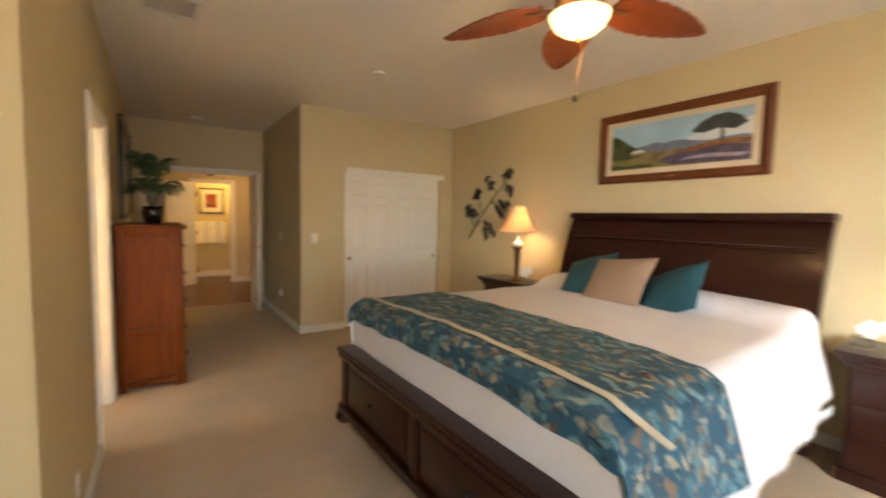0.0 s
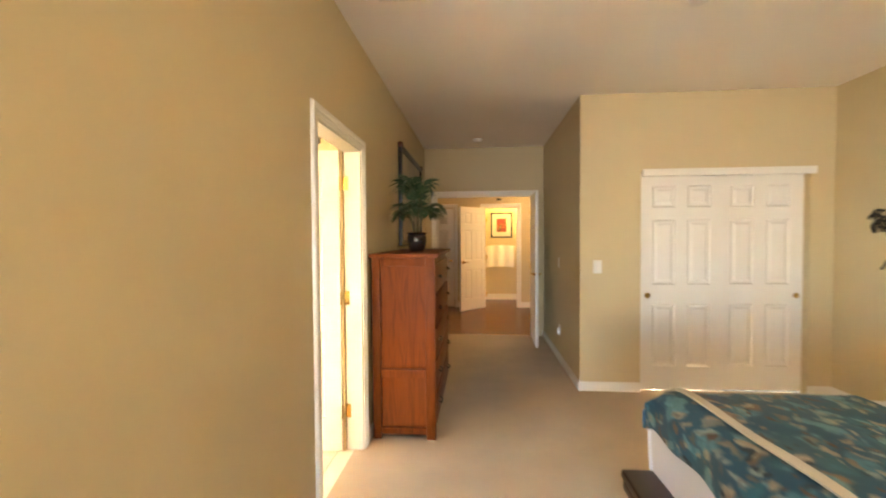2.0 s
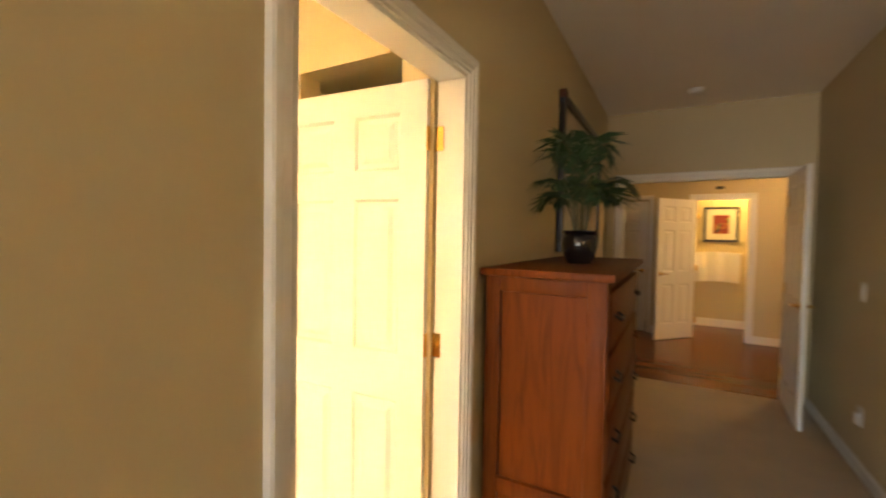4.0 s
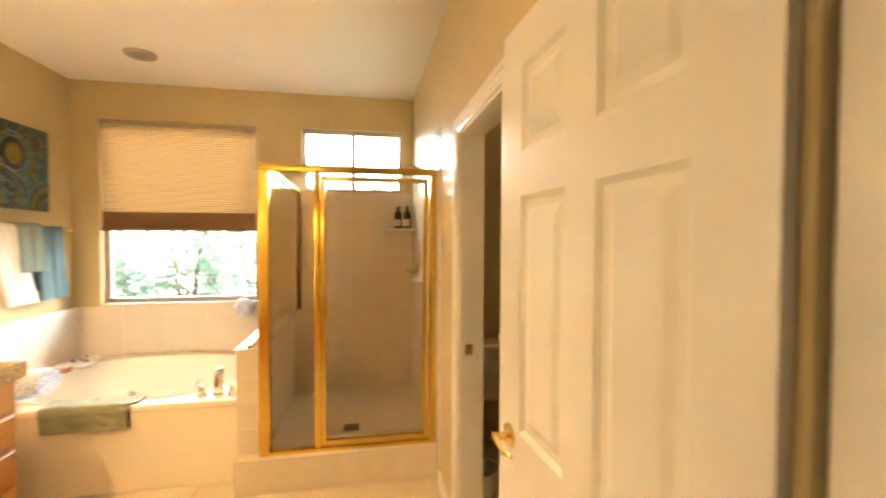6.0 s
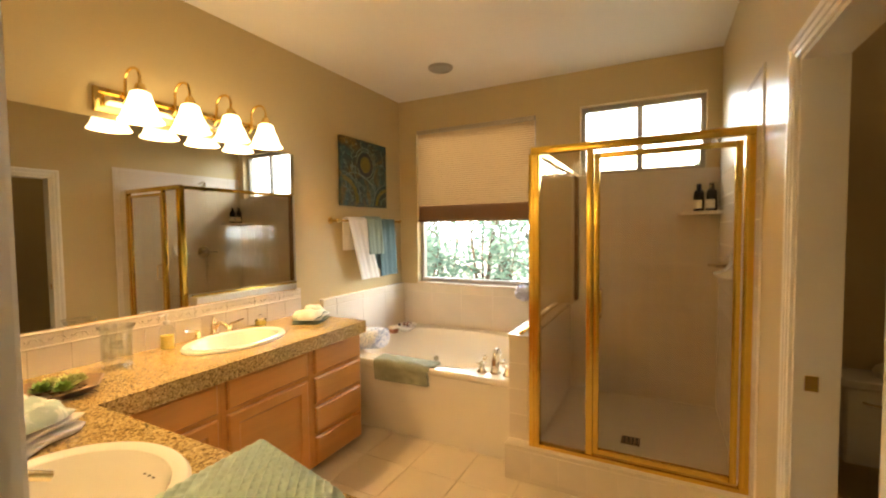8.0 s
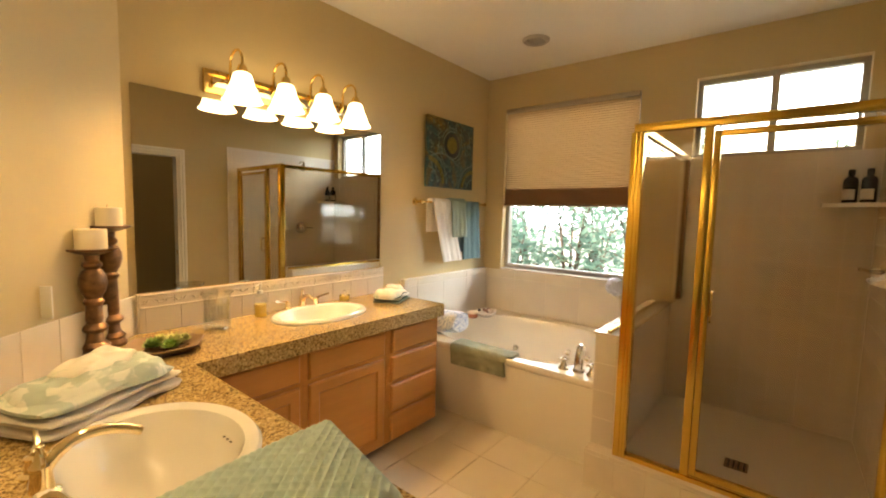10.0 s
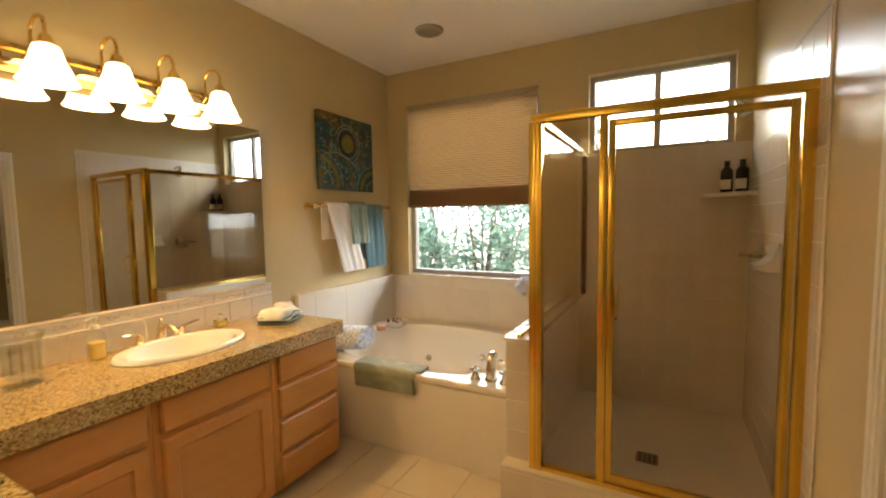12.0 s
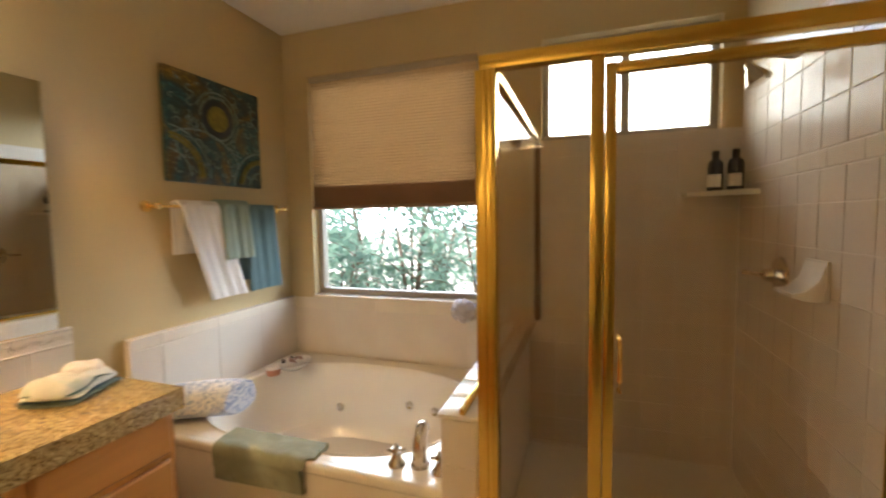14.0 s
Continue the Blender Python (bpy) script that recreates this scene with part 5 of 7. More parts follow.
def fan_leaf(y, z, r, turn):
    """Fan of fine ribs under a thick scalloped rim."""
    bm = bmesh.new()

    def at(a, k, out=0.0):
        return (3.604 - 0.010 * math.cos(a) - out, y + r * k * math.sin(a + turn), z + r * k * math.cos(a + turn) * 0.85)
    rim = [at(radians(-78 + 13 * i), 1 + 0.05 * math.sin(i * 2.4)) for i in range(13)]
    tube(bm, rim, 0.0095, 6, 0.007)
    tube(bm, [at(radians(-60 + 13 * i), 0.86, 0.004) for i in range(10)], 0.007, 5, 0.005)
    for k in range(5):
        a = radians(-64 + 32 * k)
        tube(bm, [(3.606, y, z), at(a, 0.95)], 0.0028, 5)
    bmesh.ops.recalc_face_normals(bm, faces=bm.faces)
    return bm


for (a, b), (c, d) in twigs:
    for k in range(4):
        t = 0.52 + 0.16 * k
        lean = math.atan2(c - a, d - b) * 0.5
        part("leaf", fan_leaf(a + (c - a) * t + rng.uniform(-0.05, 0.05), b + (d - b) * t + rng.uniform(-0.04, 0.045), rng.uniform(0.050, 0.070), lean + rng.uniform(-0.4, 0.4)), DARKMETAL, gk)

# ---- ceiling fan ----
FC = (1.69, 3.35)
fan = thing("ceiling_fan", (FC[0], FC[1], H), "ceiling fan with carved leaf blades and a lit amber bowl", "ceiling fan")
part("canopy", turned([(0.0, H), (0.075, H), (0.072, H - 0.03), (0.04, H - 0.06), (0.014, H - 0.065), (0.0, H - 0.065)], (*FC, 0), 24), BRONZE, fan)
part("downrod", turned([(0.0, 2.56), (0.013, 2.56), (0.013, H - 0.05), (0.0, H - 0.05)], (*FC, 0), 12), BRONZE, fan)
part("motor", turned([(0.0, 2.58), (0.06, 2.575), (0.11, 2.55), (0.12, 2.50), (0.115, 2.45), (0.085, 2.425), (0.07, 2.41), (0.07, 2.40), (0.0, 2.40)], (*FC, 0), 32), BRONZE, fan)
part("bowl", turned([(0.0, 2.305), (0.03, 2.306), (0.075, 2.322), (0.115, 2.352), (0.135, 2.385), (0.14, 2.402), (0.12, 2.405), (0.0, 2.405)], (*FC, 0), 32), FANGLASS, fan, "lit amber glass bowl")
part("finial", turned([(0.0, 2.28), (0.010, 2.287), (0.014, 2.298), (0.0, 2.307)], (*FC, 0), 14), BRONZE, fan)
part("pull_chain", piped([(FC[0] + 0.10, FC[1] + 0.04, 2.40), (FC[0] + 0.06, FC[1] + 0.03, 2.25), (FC[0] + 0.015, FC[1] + 0.018, 2.05)], 0.0014, 5), BRONZE, fan)
part("chain_fob", turned([(0.0, 2.01), (0.008, 2.015), (0.013, 2.03), (0.006, 2.05), (0.0, 2.055)], (FC[0] + 0.015, FC[1] + 0.018, 0), 12), DARKMETAL, fan)
for k in range(5):
    ang = radians(50 + 72 * k)
    bm = bmesh.new()
    nu, nv = 16, 6
    g = []
    for i in range(nu + 1):
        t = i / nu
        hw = 0.125 * math.sin(math.pi * min(1, 0.12 + 0.88 * t) ** 0.8) ** 0.75 + 0.006
        row = []
        for j in range(nv + 1):
            s = 2 * j / nv - 1
            row.append(bm.verts.new((0.17 + 0.53 * t, s * hw, 0.012 * (1 - abs(s)) - 0.10 * s * hw - 0.055 * t - 0.006 * (1 if abs(s) > 0.9 and i % 2 else 0))))
        g.append(row)
    for i in range(nu):
        for j in range(nv):
            bm.faces.new((g[i][j], g[i + 1][j], g[i + 1][j + 1], g[i][j + 1]))
    bodied(bm, 0.008)
    bm.transform(Matrix.Translation((*FC, 2.455)) @ Matrix.Rotation(ang, 4, 'Z'))
    b = part("blade", bm, FANWOOD, fan, "carved reddish wooden leaf blade")
    arm = boxed(0.09, 0.26, -0.016, 0.016, -0.004, 0.006, bev=0.003)
    arm.transform(Matrix.Translation((*FC, 2.445)) @ Matrix.Rotation(ang, 4, 'Z'))
    part("blade_arm", arm, BRONZE, b)
lamp("bulb_fan", 'POINT', 0.7, WARM, pose(FC[0], FC[1], 2.24), 0.08)

# ---- armoire by the bathroom door ----
AX0, AX1, A0, A1, AZ = -0.27, 0.175, 6.05, 7.32, 1.305
arm = thing("armoire", (-0.05, 6.7, 0), "reddish oak chest with framed side panels", "chest")
part("top", boxed(AX0 - 0.015, AX1 + 0.035, A0 - 0.03, A1 + 0.03, AZ - 0.005, AZ + 0.025, bev=0.006), OAKRED, arm)
part("carcass", boxed(AX0 + 0.01, AX1 - 0.012, A0 + 0.022, A1, 0.06, AZ - 0.005), OAKRED, arm, smooth=False)
for x0, x1, z0, z1, nm in ((AX0, AX0 + 0.06, 0.0, AZ - 0.005, "side_stile"), (AX1 - 0.06, AX1, 0.0, AZ - 0.005, "side_stile"), (AX0 + 0.06, AX1 - 0.06, AZ - 0.065, AZ - 0.005, "side_rail"), (AX0 + 0.06, AX1 - 0.06, 0.445, 0.505, "side_rail"), (AX0 + 0.06, AX1 - 0.06, 0.035, 0.085, "side_rail")):
    part(nm, boxed(x0, x1, A0, A0 + 0.022, z0, z1, bev=0.004), OAKRED, arm)
part("front_corner", boxed(AX1 - 0.012, AX1 + 0.008, A0, A0 + 0.05, 0.0, AZ - 0.005, bev=0.003), OAKRED, arm)
for k in range(5):
    z = 0.10 + 0.235 * k
    dr = part("drawer", boxed(AX1 - 0.012, AX1 + 0.012, A0 + 0.06, A1 - 0.06, z, z + 0.215, bev=0.006), OAKRED, arm)
    for y in (A0 + 0.22, A1 - 0.22):
        part("pull", piped([(AX1 + 0.012, y - 0.045, z + 0.12), (AX1 + 0.035, y - 0.04, z + 0.105), (AX1 + 0.035, y + 0.04, z + 0.105), (AX1 + 0.012, y + 0.045, z + 0.12)], 0.006, 6), DARKMETAL, dr)

# framed print on the passage wall
pr = thing("framed_print", (-0.28, 7.95, 1.9), "large print in a black frame on the passage wall", "picture")
bm = bmesh.new()
for y0, y1, z0, z1 in ((7.22, 8.70, 2.31, 2.365), (7.22, 8.70, 1.36, 1.415), (7.22, 7.275, 1.415, 2.31), (8.645, 8.70, 1.415, 2.31)):
    box(bm, -0.294, -0.255, y0, y1, z0, z1, 0.006)
part("frame", bm, BLACKWOOD, pr)
part("sheet", boxed(-0.294, -0.28, 7.275, 8.645, 1.415, 2.31), mat("beige_print", (0.50, 0.42, 0.31), 0.6, var=0.25, scale=4, fine=20), pr, smooth=False)
for y in (7.235, 8.685):
    part("corner_boss", boxed(-0.294, -0.245, y - 0.035, y + 0.035, 2.335, 2.385, bev=0.012), FRAMEWOOD, pr, "reddish carved corner")

# potted palm on the chest
palm = thing("potted_palm", (-0.02, 6.58, AZ + 0.025), "green parlour palm in a glossy black pot", "plant")
PC = Vector((-0.02, 6.58, AZ + 0.025))
part("pot", turned([(0.0, 0), (0.052, 0.0), (0.07, 0.03), (0.082, 0.08), (0.081, 0.115), (0.072, 0.135), (0.084, 0.15), (0.082, 0.155), (0.068, 0.148), (0.067, 0.13), (0.0, 0.13)], tuple(PC), 28), POT, palm)
part("soil", turned([(0.0, 0.131), (0.068, 0.131), (0.05, 0.138), (0.0, 0.142)], tuple(PC), 18), SOIL, palm)
rng = random.Random(11)
for k in range(15):
    az = 2 * math.pi * k / 15 + rng.uniform(-0.25, 0.25)
    up, reach = (rng.uniform(0.44, 0.58), rng.uniform(0.08, 0.20)) if k % 2 else (rng.uniform(0.22, 0.36), rng.uniform(0.16, 0.26))
    dirx, diry = math.cos(az) * 0.75, math.sin(az)
    base_p = PC + Vector((dirx * 0.03, diry * 0.03, 0.13))
    pts = bend(base_p, base_p + Vector((dirx * reach * 0.25, diry * reach * 0.25, up * 1.15)), base_p + Vector((dirx * reach, diry * reach, up * 0.72)), 14)
    fr = part("frond", piped(pts, 0.005, 5, 0.0015), STEM, palm)
    bm = bmesh.new()
    for i in range(4, 15):
        p, d = pts[i], (pts[min(i + 1, 14)] - pts[i - 1]).normalized()
        sidev = d.cross(Vector((0, 0, 1))).normalized()
        ln = 0.15 * math.sin(math.pi * (0.18 + 0.72 * (i - 4) / 10))
        for s in (-1, 1):
            for sub in (0.0, 0.33, 0.66):
                q = p + d * sub * 0.02
                tip = q + (sidev * s * 0.8 + d * 0.75 + Vector((0, 0, -0.40))) * ln * rng.uniform(0.85, 1.1)
                mid = q + (tip - q) * 0.45 + Vector((0, 0, 0.014))
                wv = d * 0.0055
                vs = [bm.verts.new(x) for x in (q, mid + wv, tip, mid - wv)]
                bm.faces.new(vs)
    part("foliage", bm, PALM, fr)

# ---- outside the bath window ----
LEAFA = see_through_cloth("shrub_leaf", (0.20, 0.32, 0.24), 0.5)
BARK = mat("bark", (0.12, 0.085, 0.06), 0.9, var=0.3, scale=8, bump=0.8, bscale=30)
GROUND = mat("dry_ground", (0.42, 0.36, 0.27), 0.95, var=0.2, scale=0.5, fine=6, bump=0.5)
solo("ground", boxed(-400, -4.06, -400, 400, -0.5, -0.35), GROUND, "pale dry ground outside", "ground", kind="structure", smooth=False)


def tree(x, y, h, spread, seed, count=820):
    r = random.Random(seed)
    t = thing("tree", (x, y, -0.35), "leafy green shrub tree outside the bath window", "tree", "garden trees")
    b = Vector((x, y, -0.35))
    bm = bmesh.new()
    tips = []
    for k in range(4):
        a = r.uniform(0, 6.28)
        lean = Vector((math.cos(a) * spread * 0.35, math.sin(a) * spread * 0.35, h * r.uniform(0.75, 1.0)))
        pts = bend(b, b + Vector((lean.x * 0.2, lean.y * 0.2, h * 0.4)), b + lean, 8)
        tube(bm, pts, 0.035, 7, 0.008)
        for i in range(2, 9):
            a2 = r.uniform(0, 6.28)
            e = pts[i] + Vector((math.cos(a2) * spread * 0.5, math.sin(a2) * spread * 0.5, r.uniform(0.0, 0.35)))
            tube(bm, bend(pts[i], (pts[i] + e) / 2 + Vector((0, 0, 0.1)), e, 4), 0.012, 5, 0.004)
            tips.append((pts[i], e))
    bmesh.ops.recalc_face_normals(bm, faces=bm.faces)
    part("trunk", bm, BARK, t)
    bm = bmesh.new()
    for _ in range(count):
        p, e = r.choice(tips)
        c = p + (e - p) * r.uniform(0.25, 1.08) + Vector((r.gauss(0, 0.11), r.gauss(0, 0.11), r.gauss(0, 0.11)))
        u = Vector((r.uniform(-1, 1), r.uniform(-1, 1), r.uniform(-0.6, 0.6))).normalized()
        w = u.cross(Vector((r.uniform(-1, 1), r.uniform(-1, 1), 1))).normalized()
        ln, wd = r.uniform(0.055, 0.095), r.uniform(0.02, 0.036)
        bm.faces.new([bm.verts.new(v) for v in (c - u * ln, c + w * wd, c + u * ln, c - w * wd)])
    part("crown", bm, LEAFA, t)


for i, (x, y, h, sp) in enumerate(((-6.2, 3.1, 2.6, 0.9), (-6.6, 4.5, 2.9, 1.0), (-7.4, 1.9, 2.7, 1.1), (-5.9, 5.4, 1.9, 0.7), (-8.4, 3.7, 3.0, 1.2), (-6.0, 2.2, 1.7, 0.8), (-9.0, 0.6, 3.4, 1.4), (-7.6, 5.8, 2.6, 1.1), (-6.9, 3.8, 2.3, 0.9), (-6.4, 1.4, 2.4, 0.9), (-7.8, 2.9, 2.2, 1.0), (-9.5, 2.4, 3.2, 1.3), (-9.2, 4.6, 2.8, 1.2))):
    tree(x, y, h, sp, 20 + i)

solo("backdrop", boxed(-70.2, -70, -120, 120, -2, 70), SKYGLOW, "plain bright sky far beyond the garden", "sky", kind="structure", smooth=False)

# hall and powder room lamps
lamp("ceiling_light_powder", 'POINT', 2.4, (1.0, 0.70, 0.24), pose(1.45, 12.35, 2.4), 0.08)
# unseen fill, added to lift the dark toilet room
lamp("ceiling_light_toilet", 'POINT', 0.32, SOFT, pose(-2.2, 6.9, 2.5), 0.08)
lamp("ceiling_light_hall", 'POINT', 2.0, WARM, pose(1.9, 10.6, 2.55), 0.1)

# ---- bathroom: small things ----
SHIFT = Vector((-0.07, 0, 0))

# canvas and towel bar beside the mirror
SHIFT = Vector((-0.035, 0, 0))
art = thing("mosaic_canvas", (-3.32, 3.12, 1.95), "teal and gold mosaic-patterned canvas", "painting")
part("canvas", boxed(-3.64, -3.00, 3.101, 3.135, 1.665, 2.245, bev=0.004), MOSAIC, art)
EYE = (-3.32, 2.035)
GOLDP = mat("gold_paint", (0.22, 0.19, 0.03), 0.4, var=0.4, scale=30)
NAVYP = mat("navy_paint", (0.008, 0.022, 0.035), 0.4, var=0.3, scale=30)
PALEP = mat("pale_teal_relief", (0.24, 0.34, 0.31), 0.4, var=0.4, scale=25)


def disc(r, y, material, name, label):
    bm = bmesh.new()
    lathe(bm, [(0.0, 0), (r, 0.0), (r * 0.95, 0.003), (0.0, 0.004)], (0, 0, 0), 28)
    bm.transform(Matrix.Translation((EYE[0], y, EYE[1])) @ Matrix.Rotation(radians(-90), 4, 'X'))
    part(name, bm, material, art, label)


disc(0.105, 3.134, NAVYP, "dark_ring", "navy painted ring")
disc(0.072, 3.137, GOLDP, "sun_disc", "gold painted disc")


def stroke(bm, cx, cz, r, a0, a1, w=0.0035, k=14):
    """Raised line of paint bent round a centre; kept inside the canvas."""
    pts = []
    for i in range(k + 1):
        a = radians(a0 + (a1 - a0) * i / k)
        x, z = cx + r * math.cos(a), cz + r * math.sin(a)
        if -3.632 < x < -3.008 and 1.672 < z < 2.238:
            pts.append((x, 3.136, z))
        elif pts:
            break
    if len(pts) > 2:
        tube(bm, pts, w, 5)


rng = random.Random(23)
for name_, material_, arcs in (
        ("pale_scroll", PALEP, [(*EYE, 0.118, 0, 340), (*EYE, 0.145, 20, 250), (-3.00, 1.70, 0.25, 90, 180), (-3.00, 1.70, 0.13, 90, 180), (-3.64, 1.66, 0.22, 0, 90), (-3.64, 1.66, 0.10, 0, 90), (-3.18, 1.62, 0.33, 60, 150)]),
        ("gold_scroll", GOLDP, [(-3.00, 1.70, 0.19, 90, 180), (-3.00, 1.70, 0.21, 90, 180), (-3.64, 1.66, 0.16, 0, 90), (-3.64, 1.66, 0.175, 0, 90)])):
    bm = bmesh.new()
    for arc in arcs:
        if material_ is GOLDP:
            bm.clear()
        stroke(bm, *arc, 0.004 if material_ is PALEP else 0.009, 24)
        if material_ is GOLDP:
            bmesh.ops.recalc_face_normals(bm, faces=bm.faces)
            part("gold_stroke", bm.copy(), material_, art, "raised gold stroke of paint")
    if material_ is GOLDP:
        bm.free()
        continue
    for _ in range(95):
        x, z = rng.uniform(-3.61, -3.03), rng.uniform(1.69, 2.22)
        if (x - EYE[0]) ** 2 + (z - EYE[1]) ** 2 > 0.125 ** 2:
            a0 = rng.uniform(0, 360)
            stroke(bm, x, z, rng.uniform(0.010, 0.024), a0, a0 + rng.uniform(140, 290), 0.0028, 8)
    bmesh.ops.recalc_face_normals(bm, faces=bm.faces)
    part(name_, bm, material_, art, "raised curls of paint")

SHIFT = Vector((-0.07, 0, 0))
tb = thing("towel_bar", (-3.43, 3.15, 1.54), "brass towel bar on the wall over the tub", "towel bar")
part("rod", piped([(-2.85, 3.175, 1.535), (-3.775, 3.175, 1.535)], 0.008, 10), BRASS, tb)
for x in (-2.86, -3.765):
    bm = turned([(0.0, 0), (0.028, 0.0), (0.028, 0.006), (0.012, 0.016), (0.010, 0.06), (0.016, 0.07), (0.016, 0.085), (0.0, 0.09)], n=18)
    bm.transform(Matrix.Translation((x, 3.10, 1.535)) @ Matrix.Rotation(radians(-90), 4, 'X'))
    part("bracket", bm, BRASS, tb)


def hung_towel(x0, x1, z_front, z_back, off, material, label, skew=0.0):
    """Towel folded over the bar: front drop to z_front, back drop to z_back."""
    def f(u, v):
        x = x0 + (x1 - x0) * u
        lf, lb = 1.545 - z_front, 1.545 - z_back
        s = v * (lf + lb + 0.05)
        fold = 0.006 * math.sin(u * 9 + v * 2) + 0.004 * math.sin(u * 23)
        if s < lf:
            return (x - skew * (lf - s) / lf, 3.193 + off + fold, z_front + s)
        if s < lf + 0.05:
            a = (s - lf) / 0.05 * math.pi
            return (x, 3.175 + (0.018 + off) * math.cos(a), 1.545 + (0.012 + off) * math.sin(a))
        return (x, 3.157 - off - fold * 0.5, 1.545 - (s - lf - 0.05))
    return solo("hand_towel", sheet(1, 1, 24, 40, f, 0.008), material, label, "towel", ((x0 + x1) / 2, 3.175, 1.54), "towels on the bar")


hung_towel(-2.955, -3.215, 1.03, 1.29, 0.012, WHITETOWEL, "white towel folded over the brass bar", 0.165)
hung_towel(-3.37, -3.65, 1.03, 1.1, 0.004, TEALTOWEL, "teal towel folded over the brass bar", 0.04)
hung_towel(-3.19, -3.41, 1.24, 1.25, 0.024, GREENTOWEL, "small sage towel layered on the teal one", 0.03)

# ceiling exhaust grille
ev = thing("exhaust_vent", (-3.27, 3.91, H), "round white ceiling exhaust grille", "vent")
# ring plastic is darkened, with the ring's own shadows in its colour
part("ring", turned([(0.0, -0.002), (0.10, -0.002), (0.097, -0.012), (0.085, -0.020), (0.078, -0.010), (0.0, -0.010)], (-3.27, 3.91, H), 32), mat("shaded_vent_plastic", (0.45, 0.40, 0.33), 0.5), ev)
for k in range(6):
    part("slat", boxed(-3.335, -3.205, 3.858 + 0.019 * k, 3.865 + 0.019 * k, H - 0.018, H - 0.010), mat("vent_slat", (0.42, 0.38, 0.33), 0.6) if k == 0 else bpy.data.materials["vent_slat"], ev)

# roman tub filler
tf = thing("tub_faucet", (-2.82, 4.50, 0.507), "nickel tub spout with two cross handles", "faucet")
part("spout", piped(bend((-2.82, 4.53, 0.507), (-2.80, 4.535, 0.64), (-2.86, 4.525, 0.64), 8) + bend((-2.87, 4.523, 0.638), (-2.91, 4.515, 0.63), (-2.93, 4.51, 0.60), 4), 0.030, 12, 0.021), CHROME, tf)
part("spout_base", turned([(0.0, 0), (0.038, 0.0), (0.036, 0.008), (0.028, 0.014), (0.0, 0.014)], (-2.82, 4.53, 0.507), 20), CHROME, tf)
for y in (4.44, 4.62):
    part("handle_base", turned([(0.0, 0), (0.034, 0.0), (0.032, 0.008), (0.022, 0.018), (0.016, 0.045), (0.022, 0.055), (0.018, 0.066), (0.0, 0.07)], (-2.80, y, 0.507), 20), CHROME, tf)
    bm = bmesh.new()
    for a in (0.5, 2.07):
        c, s = 0.036 * math.cos(a), 0.036 * math.sin(a)
        tube(bm, [(-2.80 - c, y - s, 0.565), (-2.80 + c, y + s, 0.565)], 0.0065, 8)
    lathe(bm, [(0.0, 0.55), (0.014, 0.552), (0.014, 0.575), (0.0, 0.585)], (-2.80, y, 0), 14)
    part("cross_handle", bm, CHROME, tf)


# bath mat over the tub edge
def drape(u, v):
    y = 3.62 + 0.46 * u + 0.03 * v
    s = v * 0.27
    w = 0.004 * math.sin(u * 11) + wob(u * 3, v * 3, 0, 2, 0.006)
    if s < 0.11:
        return (-2.835 + s * 1.05, y + 0.03 * u, 0.517 + abs(w) * 0.6)
    if s < 0.15:
        a = (s - 0.11) / 0.04 * math.pi / 2
        return (-2.7195 + 0.036 * math.sin(a), y, 0.485 + 0.034 * math.cos(a))
    return (-2.683 + abs(w), y - 0.02 * u, 0.485 - (s - 0.15) * (0.95 - 0.12 * u))


solo("bath_mat", sheet(1, 1, 30, 30, drape, 0.02), MATGREEN, "sage green bath mat draped over the tub edge", "bath mat", (-2.72, 3.9, 0.51))

# rolled patterned towel on the deck
PAT = blotches("blue_trellis_towel", (0.72, 0.72, 0.74), [((0.34, 0.40, 0.54), 24.0, 0.50, 0.54, 3.0)], 0.9, 0.8)
bm = bmesh.new()
rt = []
for i in range(13):
    t = i / 12
    row = []
    for k in range(24):
        a = 2 * math.pi * k / 24
        r = 0.095 * (0.9 + 0.1 * math.sin(math.pi * t) ** 0.3) * (1 + 0.05 * math.sin(3 * a + 2 * t) + 0.03 * math.sin(5 * a - 4 * t))
        row.append(bm.verts.new((-2.815 - 0.15 * t + math.cos(a) * r * 1.2, 3.215 + 0.31 * t, 0.592 + math.sin(a) * r * 0.88)))
    rt.append(row)
for a, b in zip(rt, rt[1:]):
    for k in range(24):
        bm.faces.new((a[k], a[(k + 1) % 24], b[(k + 1) % 24], b[k]))
bm.faces.new(rt[0])
bm.faces.new(rt[-1][::-1])
bmesh.ops.recalc_face_normals(bm, faces=bm.faces)
solo("rolled_towel", bm, PAT, "rolled white towel with a blue trellis pattern", "towel", (-2.88, 3.36, 0.507))

# shell dish and jar in the tub corner
sh = thing("shell_dish", (-3.58, 3.36, 0.507), "white dish of dark and white shells on the tub", "dish")
part("dish", turned([(0.0, 0.0), (0.06, 0.0), (0.10, 0.02), (0.13, 0.045), (0.125, 0.047), (0.09, 0.025), (0.0, 0.012)], (-3.58, 3.36, 0.507), 28, sx=1.0, sy=0.75), PORC, sh)
rng = random.Random(8)
SHELLS = (mat("dark_shell", (0.06, 0.04, 0.04), 0.4), mat("pale_shell", (0.75, 0.70, 0.65), 0.4), mat("rose_shell", (0.35, 0.20, 0.17), 0.4))
